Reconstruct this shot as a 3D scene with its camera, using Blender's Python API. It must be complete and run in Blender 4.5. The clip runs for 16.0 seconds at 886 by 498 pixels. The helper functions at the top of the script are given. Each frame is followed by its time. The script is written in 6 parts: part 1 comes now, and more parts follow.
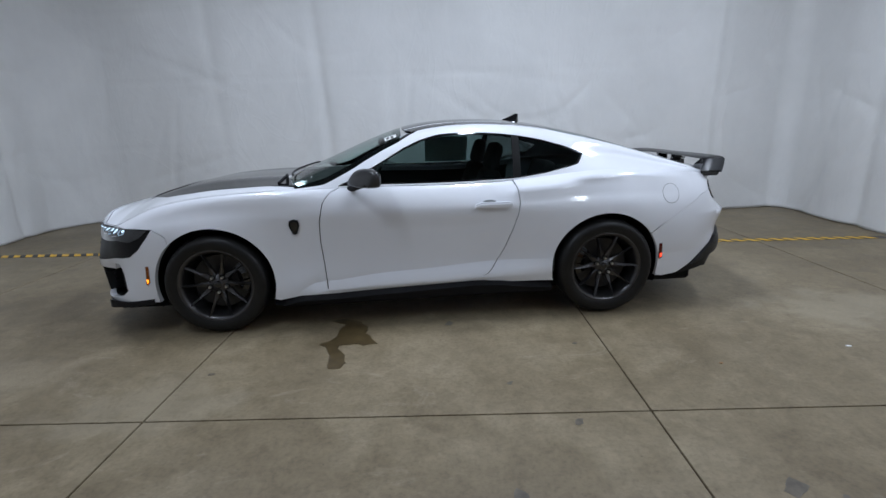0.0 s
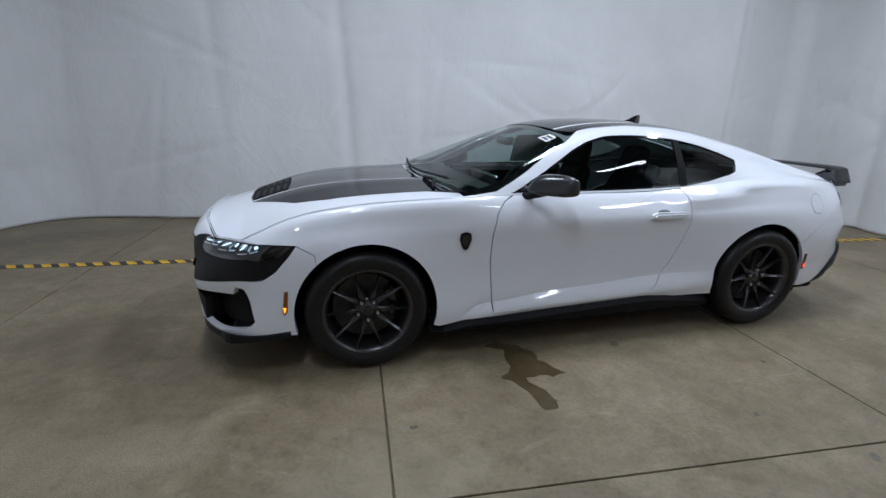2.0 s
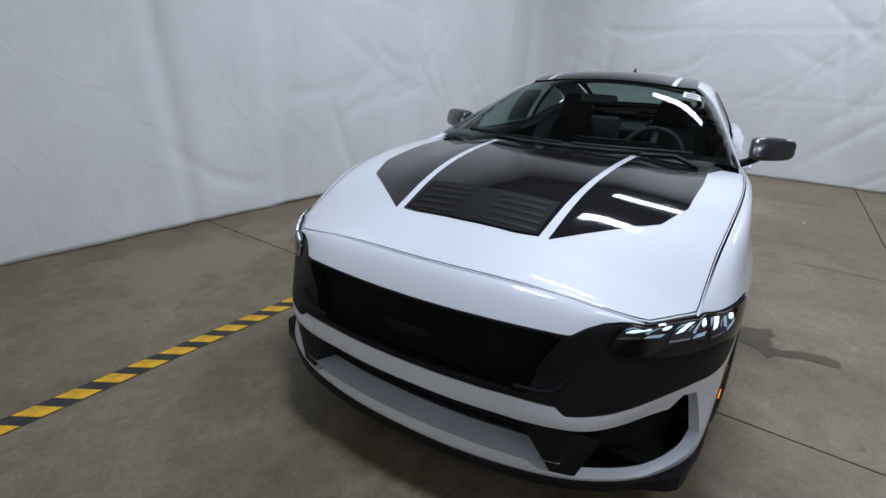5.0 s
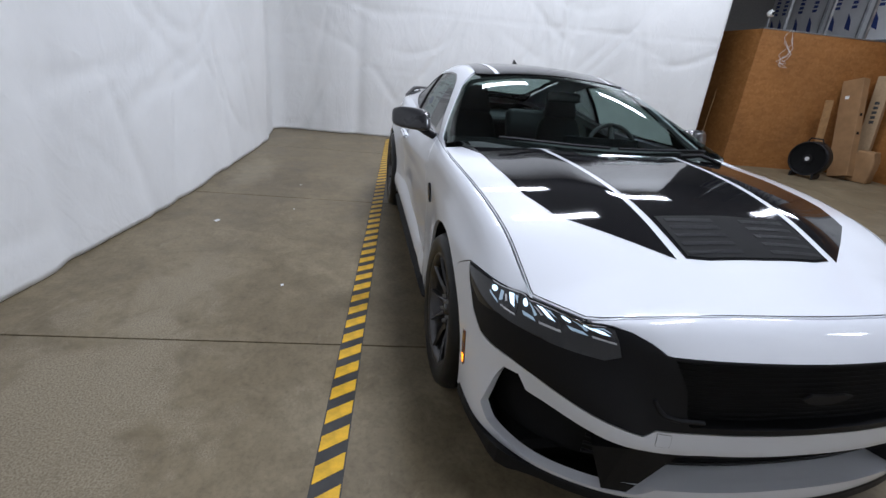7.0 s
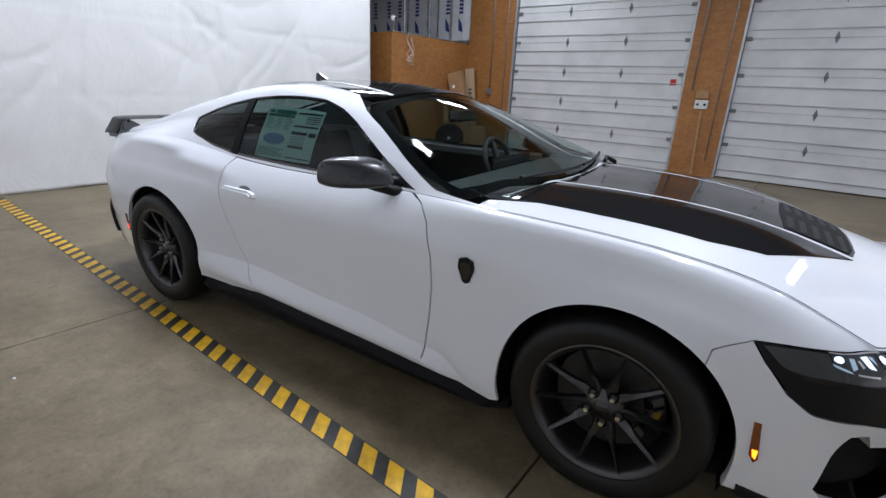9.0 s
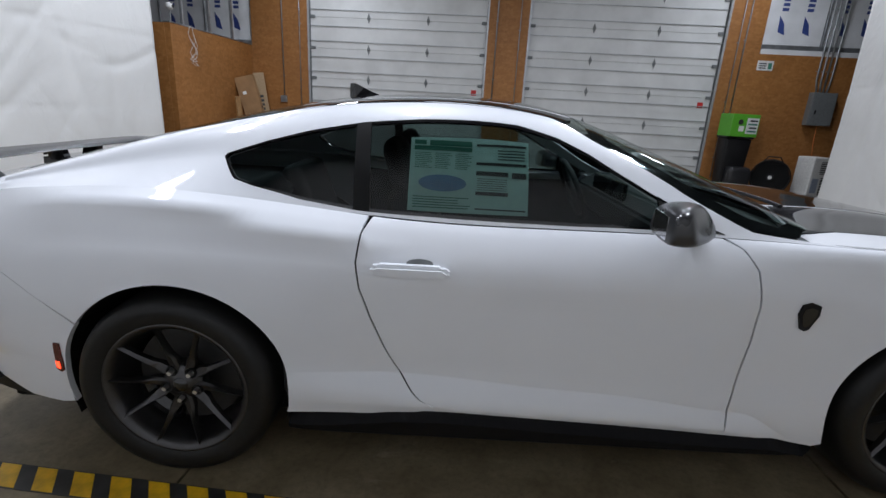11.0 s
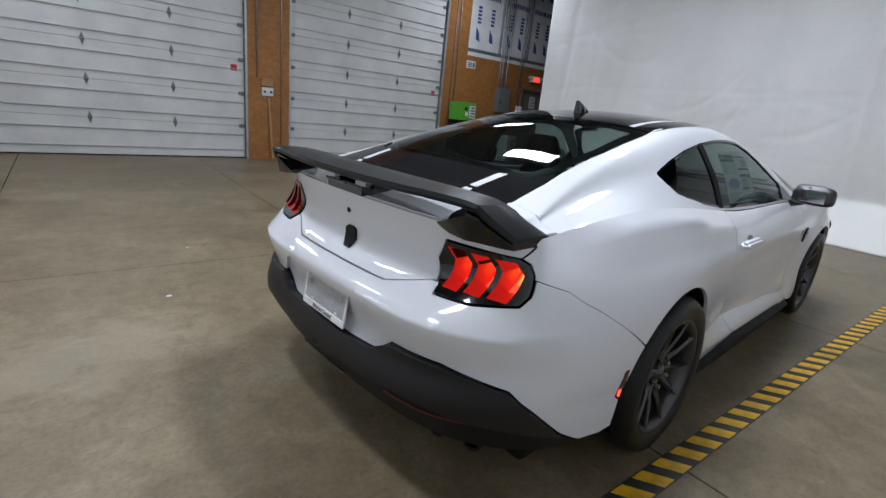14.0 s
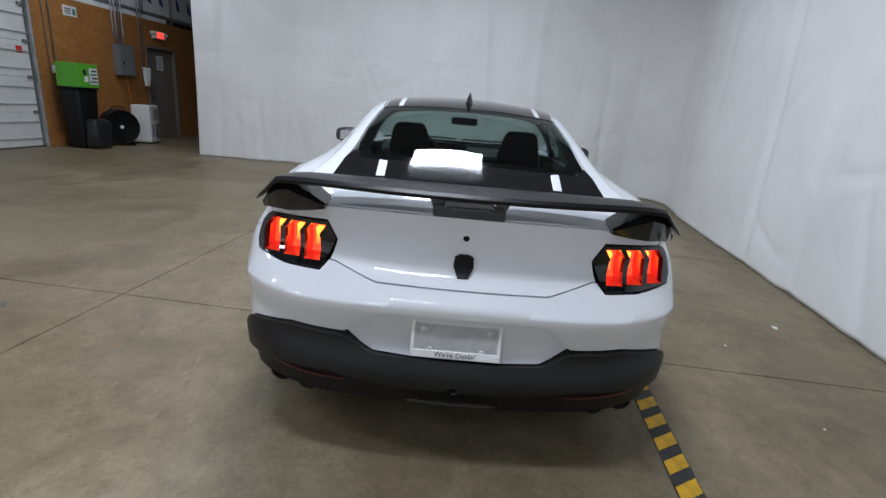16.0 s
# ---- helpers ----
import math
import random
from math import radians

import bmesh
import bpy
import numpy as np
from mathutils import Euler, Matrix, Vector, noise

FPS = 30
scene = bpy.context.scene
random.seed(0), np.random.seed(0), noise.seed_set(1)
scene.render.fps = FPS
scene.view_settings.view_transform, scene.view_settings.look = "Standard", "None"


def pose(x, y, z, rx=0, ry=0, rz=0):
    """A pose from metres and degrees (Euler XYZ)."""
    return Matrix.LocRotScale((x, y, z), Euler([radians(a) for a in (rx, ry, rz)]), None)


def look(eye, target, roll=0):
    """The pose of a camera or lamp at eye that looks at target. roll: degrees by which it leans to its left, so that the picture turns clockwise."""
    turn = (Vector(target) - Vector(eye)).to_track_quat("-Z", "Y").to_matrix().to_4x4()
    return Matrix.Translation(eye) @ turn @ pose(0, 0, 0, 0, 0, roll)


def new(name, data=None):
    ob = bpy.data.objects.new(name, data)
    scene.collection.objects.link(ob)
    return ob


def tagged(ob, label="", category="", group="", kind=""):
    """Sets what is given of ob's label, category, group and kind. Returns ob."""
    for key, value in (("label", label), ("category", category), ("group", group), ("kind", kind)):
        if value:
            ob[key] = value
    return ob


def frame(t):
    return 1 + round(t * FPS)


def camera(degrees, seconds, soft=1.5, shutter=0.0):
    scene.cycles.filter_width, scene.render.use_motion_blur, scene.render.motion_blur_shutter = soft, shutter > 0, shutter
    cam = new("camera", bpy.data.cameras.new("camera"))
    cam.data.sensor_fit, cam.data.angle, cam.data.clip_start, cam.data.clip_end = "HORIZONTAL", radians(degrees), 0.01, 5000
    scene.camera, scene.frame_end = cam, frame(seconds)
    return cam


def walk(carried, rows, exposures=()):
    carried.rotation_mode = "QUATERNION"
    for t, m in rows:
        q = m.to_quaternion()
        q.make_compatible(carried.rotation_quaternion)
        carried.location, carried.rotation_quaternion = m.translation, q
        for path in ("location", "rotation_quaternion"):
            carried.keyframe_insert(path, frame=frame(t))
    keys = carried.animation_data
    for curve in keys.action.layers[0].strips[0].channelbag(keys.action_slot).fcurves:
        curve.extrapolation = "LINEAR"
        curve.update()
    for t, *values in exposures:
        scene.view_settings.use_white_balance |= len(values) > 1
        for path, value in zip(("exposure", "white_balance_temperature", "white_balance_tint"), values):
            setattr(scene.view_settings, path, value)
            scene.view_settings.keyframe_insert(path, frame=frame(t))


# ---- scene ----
cam = camera(86.3, 16.0)
PATH = [
    (0, (-0.042, -4.071, 1.386), (0.102, -2.145, 0.866), -1.6),
    (0.5, (-0.368, -4.053, 1.407), (-0.179, -2.132, 0.885), -1.1),
    (1, (-0.73, -3.865, 1.391), (-0.457, -1.957, 0.857), -0.4),
    (1.5, (-1.156, -3.607, 1.412), (-0.783, -1.719, 0.866), 0.2),
    (2, (-1.616, -3.367, 1.44), (-1.103, -1.518, 0.878), 1.1),
    (2.5, (-2.049, -2.982, 1.437), (-1.394, -1.178, 0.876), 1.6),
    (3, (-2.478, -2.609, 1.427), (-1.642, -0.886, 0.853), 2.6),
    (3.5, (-2.805, -2.148, 1.387), (-1.771, -0.54, 0.8), 2.6),
    (4, (-3.125, -1.7, 1.358), (-1.885, -0.257, 0.743), 2.6),
    (4.2, (-3.226, -1.527, 1.372), (-1.899, -0.169, 0.746), 2.5),
    (6.3, (-3.490, 0.659, 1.410), (-1.660, 0.686, 0.609), 5.4),
    (6.5, (-3.443, 0.849, 1.408), (-1.603, 0.743, 0.632), 5.8),
    (7, (-3.194, 1.312, 1.394), (-1.379, 0.926, 0.648), 5.8),
    (7.5, (-2.910, 1.710, 1.377), (-1.182, 1.010, 0.652), 5.6),
    (8, (-2.518, 2.054, 1.383), (-0.963, 1.012, 0.676), 4.6),
    (8.5, (-2.083, 2.260, 1.383), (-0.765, 0.912, 0.715), 3.4),
    (8.7, (-1.892, 2.352, 1.379), (-0.703, 0.885, 0.720), 3.1),
    (10.8, (0.253, 2.389, 1.379), (0.334, 0.477, 0.797), 2.6),
    (11, (0.469, 2.383, 1.346), (0.446, 0.467, 0.774), 3.2),
    (11.5, (0.99, 2.339, 1.343), (0.681, 0.446, 0.775), 4.9),
    (12, (1.501, 2.237, 1.342), (0.955, 0.4, 0.771), 6.5),
    (12.5, (2.007, 2.157, 1.344), (1.238, 0.401, 0.774), 7.1),
    (13, (2.492, 1.985, 1.324), (1.552, 0.313, 0.756), 7.4),
    (13.5, (2.943, 1.805, 1.32), (1.828, 0.242, 0.76), 7.3),
    (14, (3.287, 1.524, 1.313), (1.955, 0.142, 0.75), 6.0),
    (14.5, (3.539, 1.16, 1.326), (1.961, 0.072, 0.754), 5.5),
    (15, (3.745, 0.781, 1.35), (1.98, 0.04, 0.771), 5.1),
    (15.5, (3.822, 0.352, 1.35), (1.948, -0.036, 0.768), 5.0),
    (16, (3.908, -0.073, 1.344), (1.993, -0.079, 0.767), 5.0),
]
walk(cam, [(t, look(eye, target, roll)) for t, eye, target, roll in PATH],
     [(0, -0.28, 5850, 10), (4.2, -0.36, 5850, 10), (6.3, -0.02, 6050, 13), (8.7, 0.20, 6100, 13), (10.8, 0.0, 6250, 12), (12.3, -0.18, 6230, 11), (13.5, -0.06, 6200, 11), (16, -0.02, 6100, 10)])

# ---- world, lamps, exposure ----
world = bpy.data.worlds.new("world")
scene.world = world
world.use_nodes = True
world.node_tree.nodes["Background"].inputs[0].default_value = (0.55, 0.62, 0.75, 1)
world.node_tree.nodes["Background"].inputs[1].default_value = 0.05

TURN = -4.8                      # the building stands a little askew to the car
MB = pose(0, 0, 0, 0, 0, TURN)
LAMP_POWER = 82.0
LAMP_COLOUR = (0.885, 0.93, 1.0)
# place and share of the full power
# three follow reflections; the others are added unseen where surfaces needed brightening
LAMP_ROWS = [(-2.15, -0.4, 1.15), (0.9, -0.3, 1.45), (3.6, -0.3, 0.92), (-1.65, -3.15, 0.75), (4.1, -3.5, 0.85), (-4.4, -6.4, 0.62), (3.4, -6.5, 0.58)]
CEILING = 5.0

# ---- materials ----
def material(name):
    m = bpy.data.materials.new(name)
    m.use_nodes = True
    nt = m.node_tree
    return m, nt, nt.nodes["Principled BSDF"]


def coords(nt, scale=(1, 1, 1), rot=(0, 0, 0)):
    tc = nt.nodes.new("ShaderNodeTexCoord")
    mp = nt.nodes.new("ShaderNodeMapping")
    mp.inputs["Scale"].default_value = scale
    mp.inputs["Rotation"].default_value = rot
    nt.links.new(tc.outputs["Object"], mp.inputs["Vector"])
    return mp.outputs["Vector"]


def noise_tex(nt, vec, scale, detail=4, rough=0.55, dist=0.0):
    n = nt.nodes.new("ShaderNodeTexNoise")
    n.inputs["Scale"].default_value = scale
    n.inputs["Detail"].default_value = detail
    n.inputs["Roughness"].default_value = rough
    n.inputs["Distortion"].default_value = dist
    nt.links.new(vec, n.inputs["Vector"])
    return n.outputs["Fac"]


def ramp(nt, fac, stops):
    r = nt.nodes.new("ShaderNodeValToRGB")
    while len(r.color_ramp.elements) < len(stops):
        r.color_ramp.elements.new(0.5)
    for e, (p, c) in zip(r.color_ramp.elements, stops):
        e.position = p
        e.color = (*c, 1) if len(c) == 3 else c
    nt.links.new(fac, r.inputs["Fac"])
    return r.outputs["Color"]


def mix(nt, fac, a, b, blend="MIX"):
    n = nt.nodes.new("ShaderNodeMix")
    n.data_type, n.blend_type = "RGBA", blend
    if isinstance(fac, float):
        n.inputs[0].default_value = fac
    else:
        nt.links.new(fac, n.inputs[0])
    for i, c in ((6, a), (7, b)):
        if isinstance(c, tuple):
            n.inputs[i].default_value = (*c, 1)
        else:
            nt.links.new(c, n.inputs[i])
    return n.outputs[2]


def bump(nt, bsdf, fac, strength=0.2, dist=0.01):
    b = nt.nodes.new("ShaderNodeBump")
    b.inputs["Strength"].default_value = strength
    b.inputs["Distance"].default_value = dist
    nt.links.new(fac, b.inputs["Height"])
    nt.links.new(b.outputs["Normal"], bsdf.inputs["Normal"])


def plain(name, col, rough=0.5, metal=0.0, coat=0.0, grain=0.12, scale=30.0, bumpy=0.0, spec=0.5):
    """A surface of one colour with slight wear in tone and gloss."""
    m, nt, b = material(name)
    v = coords(nt)
    f = noise_tex(nt, v, scale, 5)
    lo = tuple(c * (1 - grain) for c in col)
    hi = tuple(min(1.0, c * (1 + grain)) for c in col)
    nt.links.new(ramp(nt, f, [(0.3, lo), (0.7, hi)]), b.inputs["Base Color"])
    r = nt.nodes.new("ShaderNodeMapRange")
    r.inputs[3].default_value, r.inputs[4].default_value = rough * 0.85, min(1, rough * 1.15)
    nt.links.new(noise_tex(nt, v, scale * 0.2, 3), r.inputs[0])
    nt.links.new(r.outputs[0], b.inputs["Roughness"])
    b.inputs["Metallic"].default_value = metal
    b.inputs["Coat Weight"].default_value = coat
    b.inputs["Coat Roughness"].default_value = 0.04
    b.inputs["Specular IOR Level"].default_value = spec
    if bumpy:
        bump(nt, b, f, bumpy, 0.003)
    return m


def glowing(name, col, strength, base=(0.2, 0.2, 0.2)):
    m, nt, b = material(name)
    b.inputs["Base Color"].default_value = (*base, 1)
    b.inputs["Roughness"].default_value = 0.25
    b.inputs["Emission Color"].default_value = (*col, 1)
    b.inputs["Emission Strength"].default_value = strength
    return m


def glass(name, tint, rough=0.0, ior=1.5):
    m = bpy.data.materials.new(name)
    m.use_nodes = True
    nt = m.node_tree
    nt.nodes.clear()
    out = nt.nodes.new("ShaderNodeOutputMaterial")
    mx = nt.nodes.new("ShaderNodeMixShader")
    tr = nt.nodes.new("ShaderNodeBsdfTransparent")
    gl = nt.nodes.new("ShaderNodeBsdfGlossy")
    lw = nt.nodes.new("ShaderNodeLayerWeight")
    lw.inputs["Blend"].default_value = 0.5
    pw = nt.nodes.new("ShaderNodeMath")
    pw.operation = "POWER"
    nt.links.new(lw.outputs["Facing"], pw.inputs[0])
    pw.inputs[1].default_value = 5.0
    f0 = ((ior - 1) / (ior + 1)) ** 2
    fr = nt.nodes.new("ShaderNodeMath")
    fr.operation = "MULTIPLY_ADD"
    nt.links.new(pw.outputs[0], fr.inputs[0])
    fr.inputs[1].default_value, fr.inputs[2].default_value = 0.85 - f0, f0
    tr.inputs["Color"].default_value = (*tint, 1)
    gl.inputs["Roughness"].default_value = rough
    nt.links.new(fr.outputs[0], mx.inputs[0])
    nt.links.new(tr.outputs[0], mx.inputs[1])
    nt.links.new(gl.outputs[0], mx.inputs[2])
    nt.links.new(mx.outputs[0], out.inputs[0])
    return m


def concrete():
    m, nt, b = material("polished_concrete")
    v = coords(nt)
    big = noise_tex(nt, v, 0.55, 6, 0.6, 0.6)
    mid = noise_tex(nt, v, 2.6, 7, 0.62, 0.8)
    fine = noise_tex(nt, v, 45, 5, 0.7)
    c1 = ramp(nt, big, [(0.32, (0.121, 0.0926, 0.0533)), (0.5, (0.19, 0.152, 0.0925)), (0.7, (0.286, 0.236, 0.156))])
    c2 = ramp(nt, mid, [(0.34, (0.125, 0.097, 0.057)), (0.5, (0.187, 0.149, 0.0907)), (0.68, (0.275, 0.228, 0.15))])
    c = mix(nt, 0.5, c1, c2)
    c3 = ramp(nt, fine, [(0.3, (0.62, 0.61, 0.6)), (0.5, (0.98, 0.98, 0.98)), (0.7, (1.15, 1.15, 1.14))])
    c = mix(nt, 0.6, c, c3, "MULTIPLY")
    blotch = ramp(nt, noise_tex(nt, v, 9, 8, 0.7, 0.4), [(0.35, (0.72, 0.7, 0.67)), (0.52, (1, 1, 1)), (0.68, (1.16, 1.16, 1.15))])
    c = mix(nt, 0.6, c, blotch, "MULTIPLY")
    # worn pale scuffs and small dark pits
    scuff = ramp(nt, noise_tex(nt, coords(nt, (1, 2.2, 1), (0, 0, 0.5)), 1.7, 9, 0.72, 1.4), [(0.6, (0, 0, 0)), (0.74, (1, 1, 1))])
    c = mix(nt, mix(nt, 0.6, (0.0, 0.0, 0.0), scuff), c, (0.328, 0.285, 0.208))
    vo = nt.nodes.new("ShaderNodeTexVoronoi")
    vo.inputs["Scale"].default_value = 7.0
    nt.links.new(v, vo.inputs["Vector"])
    pit = ramp(nt, vo.outputs["Distance"], [(0.0, (0.359, 0.319, 0.25)), (0.045, (1, 1, 1))])
    c = mix(nt, 0.8, c, pit, "MULTIPLY")
    # flaked patches of bare aggregate, pale repairs and old oil stains, each at its own place
    def spot(x, y, rx, ry):
        sb = nt.nodes.new("ShaderNodeVectorMath")
        sb.operation = "SUBTRACT"
        nt.links.new(v, sb.inputs[0])
        sb.inputs[1].default_value = (x, y, 0)
        sc = nt.nodes.new("ShaderNodeVectorMath")
        sc.operation = "MULTIPLY"
        nt.links.new(sb.outputs[0], sc.inputs[0])
        sc.inputs[1].default_value = (1 / rx, 1 / ry, 0)
        ln = nt.nodes.new("ShaderNodeVectorMath")
        ln.operation = "LENGTH"
        nt.links.new(sc.outputs[0], ln.inputs[0])
        ad = nt.nodes.new("ShaderNodeMath")
        ad.operation = "MULTIPLY_ADD"
        nt.links.new(blot, ad.inputs[0])
        ad.inputs[1].default_value = 2.4
        nt.links.new(ln.outputs["Value"], ad.inputs[2])
        return ramp(nt, ad.outputs[0], [(0.0, (1, 1, 1)), (0.45, (1, 1, 1)), (0.95, (0, 0, 0))])

    def half(fac, k):
        return mix(nt, k, (0.0, 0.0, 0.0), fac)

    blot = noise_tex(nt, v, 3.5, 6, 0.65, 0.5)
    lift = nt.nodes.new("ShaderNodeMath")
    lift.operation = "SUBTRACT"
    nt.links.new(blot, lift.inputs[0])
    lift.inputs[1].default_value = 0.5
    blot = lift.outputs[0]
    grit = ramp(nt, noise_tex(nt, v, 130, 6, 0.75), [(0.36, (0.0921, 0.0724, 0.0458)), (0.46, (0.22, 0.18, 0.12)), (0.6, (0.36, 0.31, 0.22))])
    for x, y, rx, ry, k in ((-1.75, 2.25, 0.9, 0.6, 0.75), (-0.7, 2.25, 0.55, 0.3, 0.6), (-2.5, -1.6, 0.7, 0.4, 0.4)):
        c = mix(nt, half(spot(x, y, rx, ry), k), c, grit)
    for x, y, rx, ry, k in ((3.2, -0.8, 0.7, 0.45, 0.35), (2.2, 2.6, 0.8, 0.3, 0.3), (-1.3, -1.9, 0.6, 0.35, 0.25)):
        c = mix(nt, half(spot(x, y, rx, ry), k), c, (0.348, 0.304, 0.221))
    for x, y, rx, ry, k in ((4.25, -4.55, 0.8, 0.4, 0.6), (4.3, -3.6, 0.5, 0.3, 0.4), (-1.1, -6.7, 0.9, 0.6, 0.6), (-3.2, -5.0, 2.0, 0.4, 0.4), (1.5, 2.2, 1.6, 0.35, 0.3), (-2.9, -0.5, 0.7, 0.5, 0.35)):
        c = mix(nt, half(spot(x, y, rx, ry), k), c, (0.0768, 0.0598, 0.0374))
    # hairline cracks
    ve = nt.nodes.new("ShaderNodeTexVoronoi")
    ve.feature = "DISTANCE_TO_EDGE"
    ve.inputs["Scale"].default_value = 0.22
    wob = nt.nodes.new("ShaderNodeVectorMath")
    wob.operation = "MULTIPLY_ADD"
    wn = nt.nodes.new("ShaderNodeTexNoise")
    wn.inputs["Scale"].default_value = 1.6
    nt.links.new(v, wn.inputs["Vector"])
    nt.links.new(wn.outputs["Color"], wob.inputs[0])
    wob.inputs[1].default_value = (0.8, 0.8, 0.0)
    nt.links.new(v, wob.inputs[2])
    nt.links.new(wob.outputs[0], ve.inputs["Vector"])
    crack = ramp(nt, ve.outputs["Distance"], [(0.0, (0.7, 0.68, 0.65)), (0.0006, (1, 1, 1))])
    c = mix(nt, 0.25, c, crack, "MULTIPLY")
    nt.links.new(c, b.inputs["Base Color"])
    rr = nt.nodes.new("ShaderNodeMapRange")
    rr.inputs[3].default_value, rr.inputs[4].default_value = 0.34, 0.6
    nt.links.new(mid, rr.inputs[0])
    nt.links.new(rr.outputs[0], b.inputs["Roughness"])
    b.inputs["Specular IOR Level"].default_value = 0.32
    bump(nt, b, fine, 0.2, 0.004)
    return m


def cloth():
    m, nt, b = material("white_sheet")
    v = coords(nt)
    stain = ramp(nt, noise_tex(nt, v, 0.9, 6, 0.6), [(0.3, (0.70, 0.70, 0.69)), (0.7, (0.79, 0.79, 0.78))])
    speck = ramp(nt, noise_tex(nt, v, 16, 6, 0.7), [(0.24, (0.6, 0.58, 0.55)), (0.31, (1, 1, 1))])
    nt.links.new(mix(nt, 0.6, stain, speck, "MULTIPLY"), b.inputs["Base Color"])
    b.inputs["Roughness"].default_value = 0.75
    b.inputs["Specular IOR Level"].default_value = 0.2
    b.inputs["Sheen Weight"].default_value = 0.1
    n1 = noise_tex(nt, coords(nt, (1, 1, 0.6)), 2.6, 5, 0.5, 1.0)
    # fine creases: thin ridges where a warped noise crosses its middle
    crease = noise_tex(nt, coords(nt, (1, 1, 0.55), (0.2, 0.3, 0)), 1.3, 3, 0.5, 2.2)
    ridge = ramp(nt, crease, [(0.44, (0, 0, 0)), (0.495, (1, 1, 1)), (0.55, (0, 0, 0))])
    small = noise_tex(nt, v, 9, 6, 0.6, 0.8)
    h = mix(nt, 0.10, mix(nt, 0.18, n1, small), ridge)
    bump(nt, b, h, 0.3, 0.045)
    return m


def osb():
    m, nt, b = material("strand_board")
    cols = []
    for rot, sc in (((0.3, 0.2, 0.5), (9, 26, 26)), ((1.1, 0.8, 2.0), (24, 8, 22))):
        vo = nt.nodes.new("ShaderNodeTexVoronoi")
        vo.inputs["Scale"].default_value = 1.0
        nt.links.new(coords(nt, sc, rot), vo.inputs["Vector"])
        sep = nt.nodes.new("ShaderNodeSeparateColor")
        nt.links.new(vo.outputs["Color"], sep.inputs[0])
        cols.append(ramp(nt, sep.outputs[0], [(0.0, (0.275, 0.112, 0.025)), (0.55, (0.335, 0.14, 0.034)), (1.0, (0.4, 0.178, 0.052))]))
    c = mix(nt, 0.5, cols[0], cols[1])
    big = ramp(nt, noise_tex(nt, coords(nt), 0.8, 4), [(0.3, (0.75, 0.75, 0.75)), (0.7, (1.1, 1.1, 1.1))])
    nt.links.new(mix(nt, 0.8, c, big, "MULTIPLY"), b.inputs["Base Color"])
    b.inputs["Roughness"].default_value = 0.6
    bump(nt, b, noise_tex(nt, coords(nt), 40, 3), 0.15, 0.003)
    return m


def carbon_paint():
    m, nt, b = material("white_car_paint")
    f = noise_tex(nt, coords(nt), 1.5, 4)
    nt.links.new(ramp(nt, f, [(0.3, (0.735, 0.75, 0.79)), (0.7, (0.77, 0.785, 0.82))]), b.inputs["Base Color"])
    b.inputs["Roughness"].default_value = 0.45
    b.inputs["Coat Weight"].default_value = 1.0
    b.inputs["Coat Roughness"].default_value = 0.035
    b.inputs["Specular IOR Level"].default_value = 0.4
    return m


CONCRETE, CLOTH, OSB, PAINT = concrete(), cloth(), osb(), carbon_paint()
SKIRT = plain("matte_skirt_plastic", (0.006, 0.006, 0.007), 0.6, 0, 0, 0.15, 120, 0, 0.15)
MATTE = plain("matte_black_wing", (0.006, 0.006, 0.007), 0.3, 0, 0.0, 0.05, 200, 0, 0.27)
MIRRORCAP = plain("dark_grey_mirror_cap", (0.022, 0.022, 0.024), 0.28, 0, 0.3, 0.1, 60)
VINYL = plain("black_stripe_vinyl", (0.010, 0.010, 0.011), 0.055, 0, 0.0, 0.1, 80)
GLOSS = plain("gloss_black", (0.006, 0.006, 0.007), 0.08, 0, 0.6, 0.1)
GREYGLOSS = plain("dark_grey_gloss", (0.03, 0.03, 0.033), 0.26, 0.3, 0.5, 0.1)
# grained black for the rear band, toned lighter for the light it catches
GRAINLIT = plain("grained_black_lit", (0.011, 0.011, 0.012), 0.45, 0, 0, 0.2, 300, 0.2, 0.35)
SATIN = plain("satin_black_plastic", (0.008, 0.008, 0.0092), 0.48, 0, 0, 0.15, 200, 0.1, 0.2)
DARK = plain("deep_black", (0.004, 0.004, 0.004), 0.7, 0, 0, 0.12, 30, 0, 0.2)
RUBBER = plain("tyre_rubber", (0.009, 0.009, 0.009), 0.42, 0, 0, 0.2, 60, 0, 0.3)
RIMMET = plain("dark_alloy", (0.075, 0.073, 0.074), 0.32, 0.85, 0.1, 0.12)
STEEL = plain("bare_steel", (0.62, 0.62, 0.61), 0.3, 0.9)
CHROME = plain("chrome", (0.6, 0.6, 0.62), 0.12, 1.0)
QTINT = glass("dark_tinted_glass", (0.17, 0.2, 0.2), 0.0, 1.42)
STINT = glass("side_tinted_glass", (0.36, 0.44, 0.43), 0.0, 1.42)
TINT = glass("tinted_glass", (0.5, 0.6, 0.58), 0.0, 1.42)
WIND = glass("windscreen_glass", (0.66, 0.76, 0.73), 0.0, 1.40)
INTERIOR = plain("black_upholstery", (0.014, 0.014, 0.015), 0.7)
DOORWHITE = plain("white_steel_door", (0.62, 0.625, 0.615), 0.42, 0, 0, 0.1, 2)
GALV = plain("galvanised_steel", (0.32, 0.33, 0.34), 0.42, 0.7, 0, 0.2, 8)
TRACK = plain("zinc_plated_steel", (0.46, 0.47, 0.48), 0.4, 0.5, 0, 0.15, 6)
GREYPAINT = plain("grey_enamel", (0.16, 0.17, 0.17), 0.5, 0.1)
